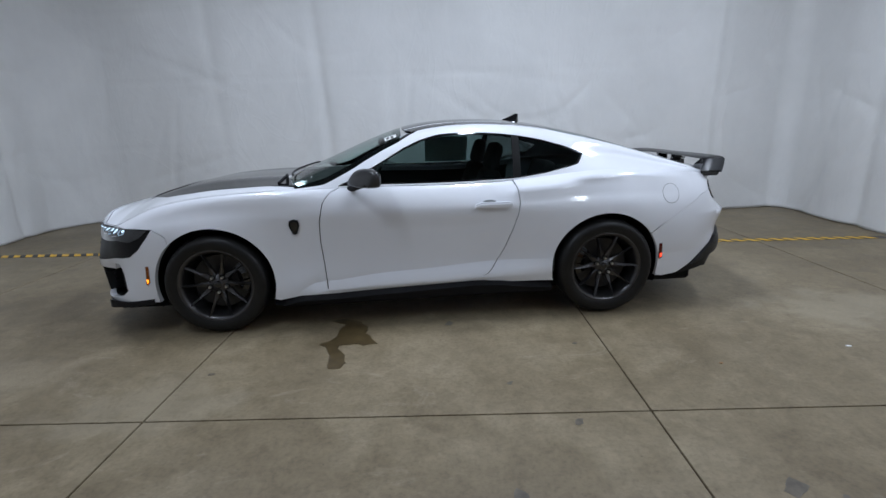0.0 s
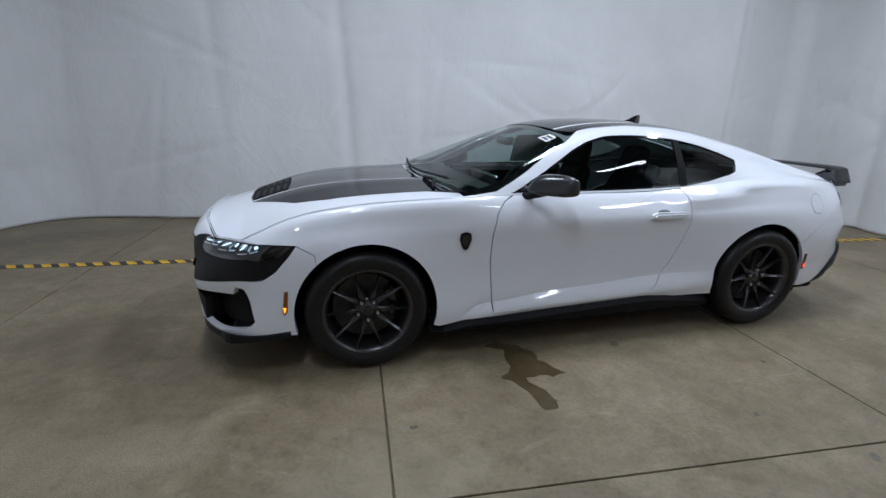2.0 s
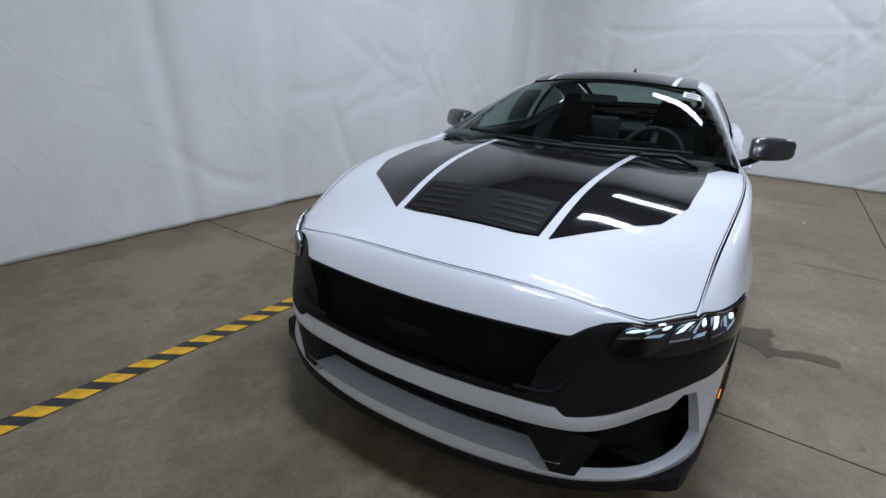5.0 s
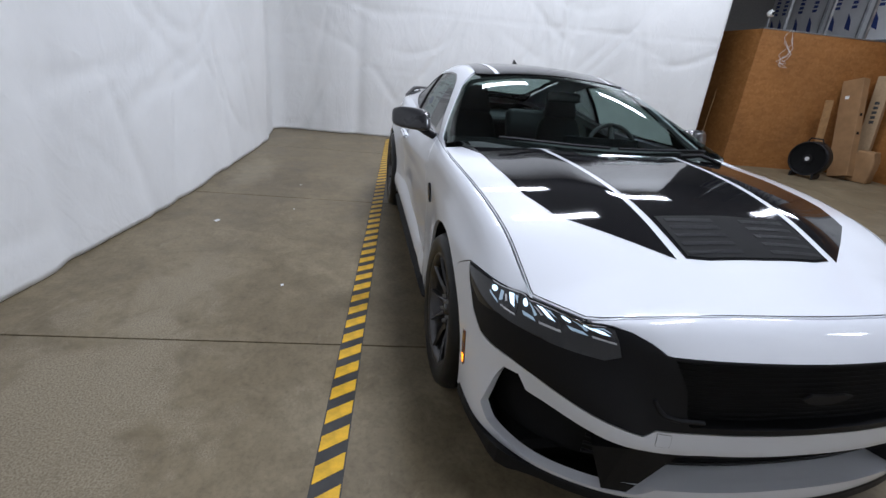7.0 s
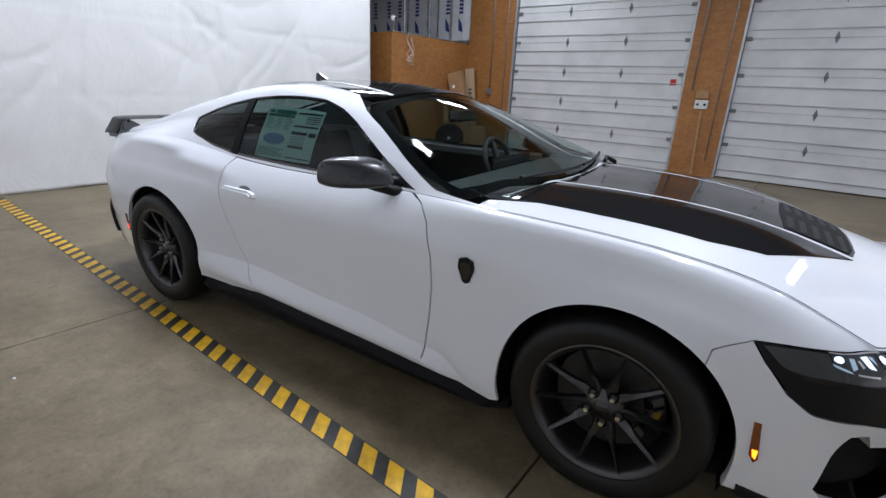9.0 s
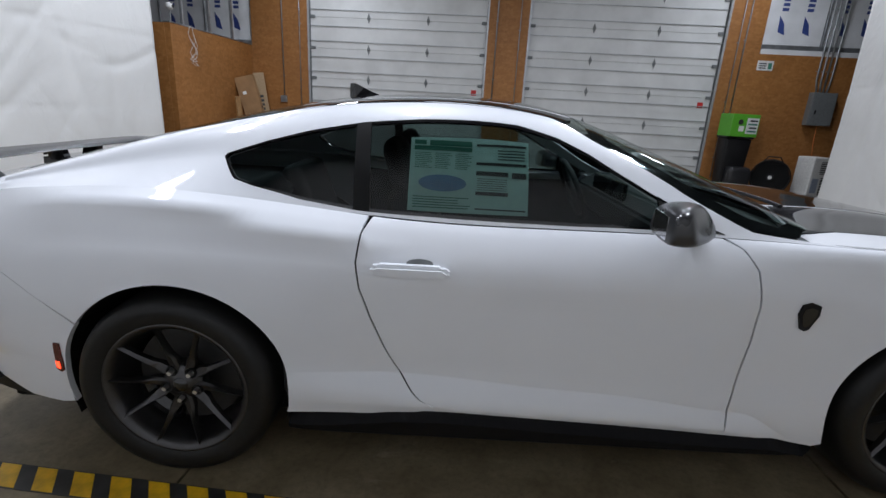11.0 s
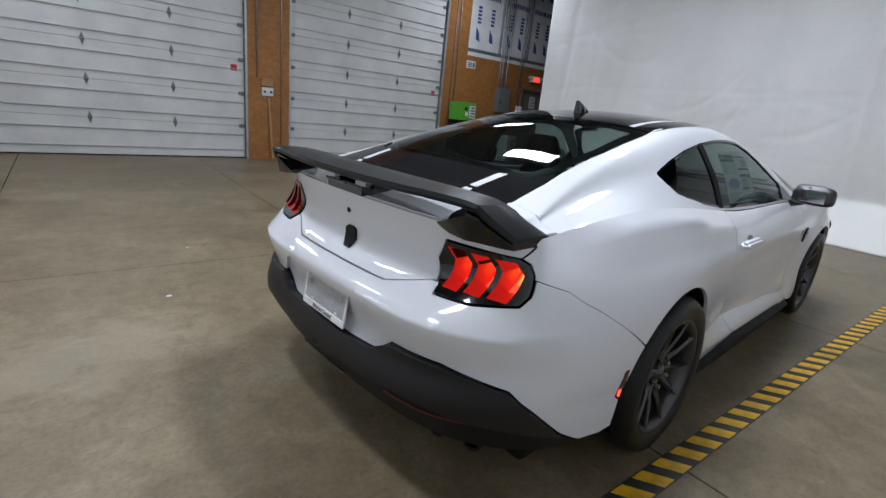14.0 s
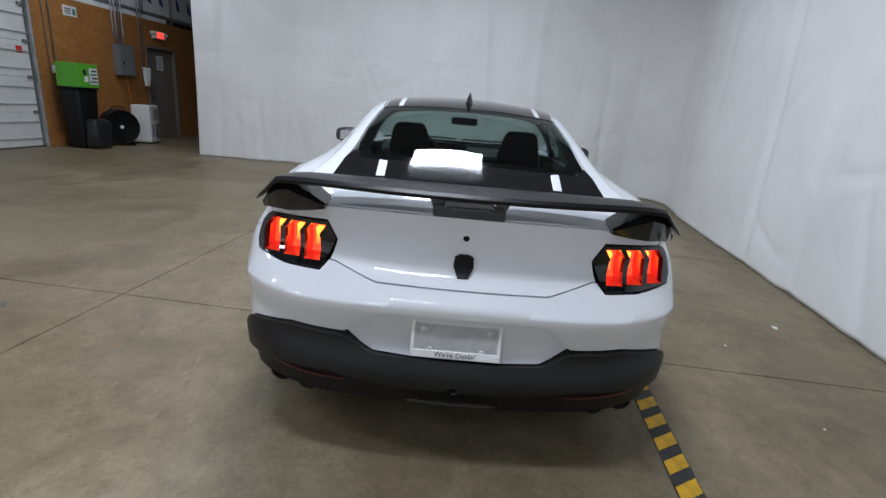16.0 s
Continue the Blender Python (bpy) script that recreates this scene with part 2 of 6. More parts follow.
DOORGREY = plain("grey_door_paint", (0.16, 0.145, 0.12), 0.55)
FOAM = plain("white_foil_board", (0.7, 0.71, 0.72), 0.4, 0, 0, 0.1, 2.5)
BLUEINK = plain("blue_print", (0.035, 0.06, 0.22), 0.5)
YELLOW = plain("yellow_tape", (0.68, 0.39, 0.008), 0.45, 0, 0, 0.3, 14)
BLACKTAPE = plain("black_tape", (0.028, 0.027, 0.025), 0.5, 0, 0, 0.4, 14)
CARD = plain("cardboard", (0.3, 0.17, 0.075), 0.75, 0, 0, 0.15, 5)
WOOD = plain("bare_wood", (0.36, 0.2, 0.08), 0.6, 0, 0, 0.2, 12)
GREEN = plain("green_box_print", (0.11, 0.42, 0.03), 0.45)
WHITEPL = plain("white_plastic", (0.68, 0.68, 0.66), 0.4)
BLACKPL = plain("black_plastic", (0.007, 0.007, 0.008), 0.45, 0, 0, 0.12, 30, 0, 0.3)
RED = plain("red_label", (0.5, 0.02, 0.02), 0.5)
PAPER = plain("white_paper", (0.75, 0.76, 0.74), 0.6)
GREENPAPER = plain("window_label_paper", (0.62, 0.8, 0.74), 0.5, 0, 0, 0.05)
GREENINK = plain("dark_green_print", (0.05, 0.2, 0.14), 0.5)
INK = plain("black_print", (0.03, 0.03, 0.03), 0.5)
OVALBLUE = plain("pale_blue_print", (0.15, 0.28, 0.48), 0.5)
ORANGE = plain("orange_cord", (0.6, 0.16, 0.03), 0.5)
CEILMAT = plain("dark_ceiling_paint", (0.16, 0.16, 0.17), 0.8)
WALLMAT = plain("plain_wall_paint", (0.3, 0.29, 0.27), 0.8)

# ---- mesh helpers ----
def obj(name, bm, mat, parent=None, label="", smooth=False, m=None):
    me = bpy.data.meshes.new(name)
    bm.to_mesh(me)
    bm.free()
    me.materials.append(mat)
    if smooth:
        me.polygons.foreach_set("use_smooth", [True] * len(me.polygons))
    ob = new(name, me)
    if parent is not None:
        ob.parent = parent
    if m is not None:
        ob.matrix_basis = m
    if label:
        ob["label"] = label
    return ob


def part(name, bm, mat, parent, label="", smooth=False):
    return obj(name, bm, mat, parent, label, smooth)


def thing(name, m, label, category, group="", kind=""):
    e = new(name)
    e.empty_display_size = 0.1
    e.matrix_basis = m
    return tagged(e, label, category, group, kind)


def box_bm(a, b, bevel=0.0, seg=2, bm=None, m=None):
    own = bmesh.new()
    bmesh.ops.create_cube(own, size=1)
    for v in own.verts:
        v.co = Vector([a[i] + (v.co[i] + 0.5) * (b[i] - a[i]) for i in range(3)])
    if bevel:
        bmesh.ops.bevel(own, geom=own.edges[:], offset=bevel, segments=seg, profile=0.5, affect="EDGES")
    if m is not None:
        own.transform(m)
    if bm is None:
        return own
    return join(bm, own)


def join(bm, own):
    tmp = bpy.data.meshes.new("tmp")
    own.to_mesh(tmp)
    own.free()
    bm.from_mesh(tmp)
    bpy.data.meshes.remove(tmp)
    return bm


def cyl_bm(r, h, seg=24, r2=None, m=None, bm=None, bevel=0.0):
    """A rod or cone along z from 0 to h."""
    own = bmesh.new()
    bmesh.ops.create_cone(own, cap_ends=True, segments=seg, radius1=r, radius2=r if r2 is None else r2, depth=h)
    bmesh.ops.translate(own, verts=own.verts, vec=(0, 0, h / 2))
    if bevel:
        es = [e for e in own.edges if abs(e.verts[0].co.z - e.verts[1].co.z) < 1e-6]
        bmesh.ops.bevel(own, geom=es, offset=bevel, segments=2, affect="EDGES")
    if m is not None:
        own.transform(m)
    return own if bm is None else join(bm, own)


def tube_bm(points, r, seg=8, bm=None):
    """A round rod along a line of points."""
    bm = bm or bmesh.new()
    pts = [Vector(p) for p in points]
    rings = []
    for i, p in enumerate(pts):
        d = (pts[min(i + 1, len(pts) - 1)] - pts[max(i - 1, 0)]).normalized()
        a = d.orthogonal().normalized() if not rings else (last - d * last.dot(d)).normalized()
        last = a
        b = d.cross(a)
        rings.append([bm.verts.new(p + r * (math.cos(t) * a + math.sin(t) * b)) for t in (2 * math.pi * k / seg for k in range(seg))])
    for q, s in zip(rings, rings[1:]):
        for k in range(seg):
            bm.faces.new((q[k], q[(k + 1) % seg], s[(k + 1) % seg], s[k]))
    bm.faces.new(rings[0][::-1])
    bm.faces.new(rings[-1])
    return bm


def lathe_bm(profile, seg=64, closed=False, bm=None):
    """Turns (radius, height) pairs round z."""
    bm = bm or bmesh.new()
    rings = [[bm.verts.new((r * math.cos(2 * math.pi * k / seg), r * math.sin(2 * math.pi * k / seg), h)) for k in range(seg)]
             for r, h in profile]
    pairs = list(zip(rings, rings[1:])) + ([(rings[-1], rings[0])] if closed else [])
    for q, s in pairs:
        for k in range(seg):
            bm.faces.new((q[k], q[(k + 1) % seg], s[(k + 1) % seg], s[k]))
    return bm


def prism_bm(outline, depth, m=None, bm=None, bevel=0.0):
    """A flat outline in x, y raised by depth along z."""
    own = bmesh.new()
    f = own.faces.new([own.verts.new((x, y, 0)) for x, y in outline])
    ex = bmesh.ops.extrude_face_region(own, geom=[f])
    bmesh.ops.translate(own, verts=[v for v in ex["geom"] if isinstance(v, bmesh.types.BMVert)], vec=(0, 0, depth))
    bmesh.ops.recalc_face_normals(own, faces=own.faces[:])
    if bevel:
        bmesh.ops.bevel(own, geom=own.edges[:], offset=bevel, segments=2, affect="EDGES")
    if m is not None:
        own.transform(m)
    return own if bm is None else join(bm, own)


# ---- the large structure ----
N_WEST, N_EAST, W_IN, E_IN, SOUTH = 3.30, 3.10, -5.45, 5.35, -8.0

base = obj("ground", box_bm((-13, -9.2, -0.4), (11, 6.2, -0.03)), CONCRETE, m=MB)
tagged(base, "grey concrete base under the floor slabs", "floor", kind="structure")
floor = thing("floor", MB, "stained tan-grey polished concrete floor with saw-cut joints", "floor", kind="structure")

ceil = obj("ceiling", box_bm((-11, -8.4, CEILING), (9, 5.2, CEILING + 0.2)), CEILMAT, m=MB)
tagged(ceil, "dark ceiling over the garage bay", "ceiling", kind="structure")
for nm, a, b in (("wall_north", (-11, 4.9, 0), (9, 5.1, CEILING)), ("wall_west", (-11.2, -8.4, 0), (-11, 5.1, CEILING)),
                 ("wall_east", (9, -8.4, 0), (9.2, 5.1, CEILING))):
    tagged(obj(nm, box_bm(a, b), WALLMAT, m=MB), "plain painted wall behind the white sheets", "wall", kind="structure")


def curtain(name, path, height, seed, label):
    """A hanging sheet along a plan line, with folds that gather near its ends and creases across it."""
    rnd = random.Random(seed)
    pts = [Vector((*p, 0)) for p in path]
    cum = [0.0]
    for p, q in zip(pts, pts[1:]):
        cum.append(cum[-1] + (q - p).length)
    total, nx, nz = cum[-1], int(cum[-1] / 0.035), 110
    folds = [(rnd.uniform(0, total), rnd.uniform(0.05, 0.16), rnd.uniform(-0.035, 0.045), rnd.uniform(-0.10, 0.10)) for _ in range(int(total * 1.3))]
    swags = [(rnd.uniform(0, total), rnd.uniform(0.2, 2.6), rnd.uniform(-1.1, 1.1), rnd.uniform(0.15, 0.7), rnd.uniform(0.5, 1.3), rnd.uniform(0.004, 0.014)) for _ in range(int(total * 1.5))]
    tents = [(rnd.uniform(0, total), rnd.uniform(0.9, 2.4), rnd.choice((-1, 1)) * rnd.uniform(0.12, 0.5), rnd.uniform(0.006, 0.018)) for _ in range(int(total * 1.6))]
    creases = [(rnd.uniform(0, total), rnd.uniform(0.6, 3.4), rnd.uniform(0.3, 0.9), rnd.uniform(-0.9, 0.9), rnd.uniform(0.004, 0.014)) for _ in range(int(total * 2.6))]
    bm = bmesh.new()
    grid = []
    for i in range(nx + 1):
        s = total * i / nx
        k = max(j for j in range(len(cum) - 1) if cum[j] <= s + 1e-9)
        k = min(k, len(cum) - 2)
        f = (s - cum[k]) / (cum[k + 1] - cum[k])
        p = pts[k].lerp(pts[k + 1], f)
        d = (pts[min(k + 2, len(pts) - 1)] - pts[max(k - 1, 0)]).normalized()
        n = Vector((-d.y, d.x, 0))
        col = []
        for j in range(nz + 1):
            z = height * j / nz
            off = 0.05 * noise.noise((s * 0.5, z * 0.18, seed)) + 0.03 * noise.noise((s * 1.7, z * 0.3, seed + 7))
            for c, w, a, lean in folds:
                u = (s - c - lean * (z - 1.5)) / w
                if abs(u) < 3:
                    off += a * math.exp(-u * u) * (0.55 + 0.45 * math.sin(z * 0.9 + c))
            for c, zc, ln, slope, a in creases:
                du, dz = s - c, z - zc
                t = (du * math.cos(slope) + dz * math.sin(slope)) / ln
                w = (-du * math.sin(slope) + dz * math.cos(slope)) / 0.06
                if abs(t) < 1.4 and abs(w) < 3:
                    off += a * math.exp(-w * w) * max(0, 1 - (t / 1.4) ** 2)
            # slack swags that sag sideways, and tension folds that spread towards the hem
            for c, zc, slope, sag, ln, a in swags:
                du = s - c
                if abs(du) < ln:
                    w = (z - zc - slope * du - sag * du * du) / 0.055
                    if abs(w) < 3:
                        off += a * math.exp(-w * w) * (1 - (du / ln) ** 2)
            for c, zt, lean, a in tents:
                if z < zt:
                    w = (s - c - lean * (zt - z)) / (0.03 + 0.05 * (zt - z))
                    if abs(w) < 3:
                        off += a * math.exp(-w * w) * min(1, (zt - z) / 0.4)
            # fold lines left by storing the sheet flat
            for zf in (1.12, 2.05, 3.0):
                w = (z - zf - 0.03 * noise.noise((s * 0.4, zf, seed))) / 0.02
                if abs(w) < 3:
                    off += 0.006 * math.exp(-w * w)
            hem = 0.005 + 0.008 * noise.noise((s * 1.1, 3.0, seed)) if j == 0 else 0
            flare = -0.02 * max(0, 1 - z / 0.35) * (0.5 + noise.noise((s * 1.3, 9, seed)))
            col.append(bm.verts.new(p + n * (off + flare) + Vector((0, 0, z + max(hem, 0.004 if j == 0 else 0)))))
        grid.append(col)
    for i in range(nx):
        for j in range(nz):
            bm.faces.new((grid[i][j], grid[i + 1][j], grid[i + 1][j + 1], grid[i][j + 1]))
    bmesh.ops.recalc_face_normals(bm, faces=bm.faces[:])
    ob = obj(name, bm, CLOTH, smooth=True, m=MB)
    so = ob.modifiers.new("thick", "SOLIDIFY")
    so.thickness = 0.003
    return tagged(ob, label, "curtain", kind="structure")


def arc(cx, cy, r, a0, a1, n=9):
    return [(cx + r * math.cos(radians(a0 + (a1 - a0) * i / n)), cy + r * math.sin(radians(a0 + (a1 - a0) * i / n))) for i in range(n + 1)]


sheet = [(W_IN + 0.36, -5.55), (W_IN + 0.12, -3.6), (W_IN + 0.02, -2.0), (W_IN, 1.0)] + arc(W_IN + 0.75, N_WEST - 0.72, 0.74, 180, 90)
sheet += [(-2.6, N_WEST - 0.16), (-1.0, 3.01), (0.5, 2.95), (2.5, 2.91), (4.3, 2.93)] + arc(E_IN - 0.2, N_EAST - 0.2, 0.2, 90, 0)
sheet += [(E_IN, 1.0), (E_IN - 0.06, -1.5), (E_IN - 0.12, -3.0), (E_IN - 0.41, -4.33)]
curtain("curtain", sheet, 4.7, 4, "creased white fabric backdrop sheet hanging to the floor")

# south wall: strand board between, beside and above two sectional doors
wall = thing("wall_south", MB, "orange-brown strand board wall with insulation boards above", "wall", kind="structure")
D1, D2, DTOP = (0.35, 4.09), (-4.28, -0.45), 4.1
for a, b in (((-11, SOUTH - 0.15, 0), (-8.12, SOUTH, 2.68)), ((-7.05, SOUTH - 0.15, 0), (D2[0], SOUTH, 2.68)),
             ((-8.12, SOUTH - 0.15, 2.12), (-7.05, SOUTH, 2.68)),
             ((-4.95, SOUTH - 0.15, 2.68), (D2[0], SOUTH, CEILING)),
             ((D2[1], SOUTH - 0.15, 0), (D1[0], SOUTH, CEILING)), ((D1[1], SOUTH - 0.15, 0), (5.3, SOUTH, CEILING)),
             ((D2[0], SOUTH - 0.15, DTOP), (D2[1], SOUTH, CEILING)), ((D1[0], SOUTH - 0.15, DTOP), (D1[1], SOUTH, CEILING)),
             ((5.3, SOUTH - 0.15, 0), (9, SOUTH, 2.4))):
    part("board", box_bm(a, b), OSB, wall)
part("backing", box_bm((-11, SOUTH - 0.4, 0), (9, SOUTH - 0.3, CEILING)), WALLMAT, wall)


def printed_board(x0, x1, z0, z1):
    """One insulation board with its blue printing as bars and wedges."""
    b = part("insulation_board", box_bm((x0, SOUTH - 0.15, z0), (x1, SOUTH - 0.06, z1), 0.004, 1), FOAM, wall, "white foil insulation board with blue print")
    bm = bmesh.new()
    z = z0 + 0.18
    n = 0
    y = SOUTH - 0.057
    while z < z1 - 0.5:
        for cx in (x0 + (x1 - x0) * 0.3, x0 + (x1 - x0) * 0.72):
            if n % 2 == 0:
                prism_bm([(-0.075, 0.0), (0.06, 0.05), (0.075, 0.34), (-0.03, 0.2)], 0.002, pose(cx, y, z, 90), bm)
                for k in range(5):
                    box_bm((cx - 0.06, y - 0.002, z + 0.42 + 0.085 * k), (cx + 0.06, y, z + 0.475 + 0.085 * k), bm=bm)
            else:
                for k in range(6):
                    box_bm((cx - 0.2 + 0.07 * k, y - 0.002, z), (cx - 0.155 + 0.07 * k, y, z + 0.11), bm=bm)
        z += 1.0 if n % 2 == 0 else 0.35
        n += 1
    part("print", bm, BLUEINK, b)


for x0, x1 in ((-6.05, -4.97), (-7.1, -6.1), (-8.1, -7.15), (-9.2, -8.15), (-10.3, -9.25), (5.35, 6.3), (6.35, 7.3), (7.35, 8.3), (8.35, 8.98)):
    printed_board(x0, x1, 2.86 if x0 < 0 else 2.5, CEILING)
for x0 in (-6.08, -7.13, -8.13, -9.22, 6.32, 7.32, 5.3):
    part("stud", box_bm((x0 - 0.02, SOUTH - 0.14, 2.5), (x0 + 0.02, SOUTH - 0.03, CEILING), 0.004, 1), GALV, wall, "grey steel stud")
part("rail", box_bm((-10.5, SOUTH - 0.14, 2.78), (-4.97, SOUTH - 0.03, 2.86), 0.004, 1), GALV, wall, "grey steel rail")
part("ledge", box_bm((-7.9, SOUTH - 0.14, 2.68), (-4.97, SOUTH - 0.02, 2.775), 0.004, 1), FOAM, wall, "torn white board edge")
part("rail", box_bm((5.3, SOUTH - 0.14, 2.44), (9, SOUTH - 0.03, 2.5), 0.004, 1), GALV, wall)

partition = thing("wall_partition", MB, "orange-brown strand board partition, open above", "wall", kind="structure")
part("board", box_bm((5.31, -7.99, 0), (5.41, -5.29, 2.4), 0.003, 1), OSB, partition)
part("board", box_bm((5.412, -5.39, 0), (8.9, -5.29, 2.4), 0.003, 1), OSB, partition)
part("cap", box_bm((5.3, -7.99, 2.402), (5.42, -5.28, 2.42), 0.003, 1), GALV, partition, "thin pale capping strip")
for k in range(3):
    bm = tube_bm([(5.36, -5.7 - 0.8 * k, 2.42), (5.36, -5.7 - 0.8 * k, CEILING)], 0.03, 4)
    part("post", bm, GALV, partition, "grey steel post")


def sectional_door(name, x0, x1, bands):
    d = thing(name, MB, "closed white ribbed sectional garage door with black hinges", "garage door", kind="structure")
    y = SOUTH - 0.1
    h = 0.60
    for k in range(7):
        z0 = 0.02 + k * h
        bm = box_bm((x0 + 0.02, y - 0.04, z0), (x1 - 0.02, y, z0 + h - 0.004), 0.004, 1)
        part("panel", bm, DOORWHITE, d)
        for zz in (z0 + 0.14, z0 + 0.43):
            bm = box_bm((x0 + 0.02, y + 0.0005, zz - 0.007), (x1 - 0.02, y + 0.022, zz + 0.007), 0.002, 1)
            part("strut", bm, TRACK, d, "grey steel strut")
        if k == 0:
            continue
        for u in (0.33, 0.66):
            cx = x0 + (x1 - x0) * u
            bm = prism_bm([(-0.035, 0), (0, -0.1), (0.035, 0), (0, 0.1)], 0.012, pose(cx, y + 0.014, z0, 90))
            cyl_bm(0.012, 0.06, 8, m=pose(cx - 0.03, y + 0.02, z0, 0, 90), bm=bm)
            part("hinge", bm, GREYPAINT, d, "dark steel hinge")
        for cx in (x0 + 0.09, x1 - 0.09):
            bm = box_bm((cx - 0.05, y + 0.0005, z0 - 0.03), (cx + 0.05, y + 0.03, z0 + 0.03), 0.005, 1)
            part("roller", bm, GREYPAINT, d, "dark roller bracket")
    for cx in (x0, x1):
        s = 1 if cx == x0 else -1
        bm = box_bm((cx - 0.008, y, 0), (cx + 0.008, y + 0.10, CEILING - 0.4), 0.003, 1)
        box_bm((min(cx, cx + s * 0.035), y + 0.08, 0), (max(cx, cx + s * 0.035), y + 0.10, CEILING - 0.4), 0.003, 1, bm)
        part("track", bm, TRACK, d, "grey steel track")
        part("seal", box_bm((min(cx, cx + s * 0.04), y + 0.0015, 0.02), (max(cx, cx + s * 0.04), y + 0.004, 4.0)), GREYPAINT, d, "dark edge seal")
    part("label", box_bm((x0 + 0.16, y + 0.0005, 1.62), (x0 + 0.27, y + 0.003, 1.73)), RED, d, "small red label")
    return d


sectional_door("door_1", *D1, 13)
sectional_door("door_2", *D2, 13)

# personnel door with its frame
ed = thing("door_3", MB, "closed dark grey steel door under a red sign", "door", kind="structure")
part("leaf", box_bm((-8.06, SOUTH - 0.12, 0.01), (-7.11, SOUTH - 0.07, 2.06), 0.004, 1), DOORGREY, ed)
for a, b in (((-8.12, SOUTH - 0.15, 0), (-8.065, SOUTH + 0.015, 2.12)), ((-7.105, SOUTH - 0.15, 0), (-7.05, SOUTH + 0.015, 2.12)),
             ((-8.064, SOUTH - 0.15, 2.065), (-7.106, SOUTH + 0.015, 2.12))):
    part("frame", box_bm(a, b, 0.004, 1), DOORGREY, ed)
kn = tube_bm([(-7.2, SOUTH - 0.07, 1.0), (-7.2, SOUTH - 0.01, 1.0), (-7.32, SOUTH - 0.01, 1.0)], 0.012)
part("handle", kn, STEEL, ed, "steel lever handle")
part("notice", box_bm((-7.72, SOUTH - 0.069, 1.6), (-7.5, SOUTH - 0.066, 1.92)), PAPER, ed, "white paper notice")
bm = bmesh.new()
for k in range(6):
    box_bm((-7.69, SOUTH - 0.0655, 1.64 + 0.045 * k), (-7.53, SOUTH - 0.064, 1.66 + 0.045 * k), bm=bm)
part("print", bm, INK, ed)

# ---- the car: smooth surfaces from feature lines ----
def tangents(t, p):
    h = np.diff(t)
    d = np.diff(p, axis=0) / h.reshape(-1, *([1] * (p.ndim - 1)))
    m = np.empty_like(p)
    m[0], m[-1] = d[0], d[-1]
    w = h.reshape(-1, *([1] * (p.ndim - 1)))
    m[1:-1] = (d[1:] * w[:-1] + d[:-1] * w[1:]) / (w[:-1] + w[1:])
    return m


def spline(t, p, m, q):
    """A cubic through the values p at t with slopes m, at q."""
    q = np.asarray(q, float)
    i = np.clip(np.searchsorted(t, q, side="right") - 1, 0, len(t) - 2)
    h = t[i + 1] - t[i]
    s = (q - t[i]) / h
    ex = (slice(None),) + (None,) * (p.ndim - 1)
    s, h = s[ex], h[ex]
    return ((2 * s**3 - 3 * s**2 + 1) * p[i] + (s**3 - 2 * s**2 + s) * h * m[i] + (-2 * s**3 + 3 * s**2) * p[i + 1] + (s**3 - s**2) * h * m[i + 1])


def slopes(t, p):
    """Slopes that make the cubic's curvature run on without a break."""
    n, h = len(t), np.diff(t)
    a, b = np.zeros((n, n)), np.zeros((n,) + p.shape[1:])
    d = np.diff(p, axis=0) / h.reshape(-1, *([1] * (p.ndim - 1)))
    a[0, :2], a[-1, -2:] = (2, 1), (1, 2)
    b[0], b[-1] = 3 * d[0], 3 * d[-1]
    for i in range(1, n - 1):
        a[i, i - 1:i + 2] = h[i], 2 * (h[i - 1] + h[i]), h[i - 1]
        b[i] = 3 * (h[i] * d[i - 1] + h[i - 1] * d[i])
    return np.linalg.solve(a, b.reshape(n, -1)).reshape(p.shape)


def line(xs, ys):
    t, p = np.array(xs, float), np.array(ys, float)
    m = slopes(t, p)
    return lambda q: spline(t, p, m, np.clip(np.atleast_1d(q), t[0], t[-1]))


# feature lines run from the middle of the nose round the side to the middle of the tail
SIDE_X = [-1.75, -1.36, -0.95, -0.6, 0.0, 0.6, 0.95, 1.36, 1.75, 2.05]


def feature(nose, ys, zs, tail):
    return np.array(nose + [(x, y, z) for x, y, z in zip(SIDE_X, ys, zs)] + tail, float)


LINE_A = feature([(-2.33, 0, .205), (-2.313, .3, .21), (-2.245, .57, .215), (-2.115, .76, .22), (-1.955, .865, .23)],
                 [.895, .915, .91, .905, .905, .907, .915, .93, .905, .85], [.24, .24, .21, .232, .255, .27, .265, .26, .25, .262],
                 [(2.215, .775, .285), (2.32, .6, .275), (2.375, .3, .27), (2.385, 0, .268)])
LINE_B = feature([(-2.35, 0, .25), (-2.333, .3, .255), (-2.265, .57, .265), (-2.135, .757, .28), (-1.965, .868, .30)],
                 [.902, .93, .918, .916, .920, .924, .933, .945, .92, .868], [.35, .35, .305, .30, .325, .345, .36, .37, .38, .41],
                 [(2.25, .785, .44), (2.38, .6, .42), (2.43, .3, .41), (2.44, 0, .41)])
LINE_C = feature([(-2.352, 0, .405), (-2.335, .3, .41), (-2.278, .575, .418), (-2.095, .742, .43), (-1.945, .862, .45)],
                 [.908, .938, .905, .885, .88, .885, .915, .95, .93, .88], [.50, .50, .48, .46, .46, .47, .49, .50, .51, .53],
                 [(2.235, .778, .55), (2.352, .6, .54), (2.402, .3, .53), (2.407, 0, .53)])
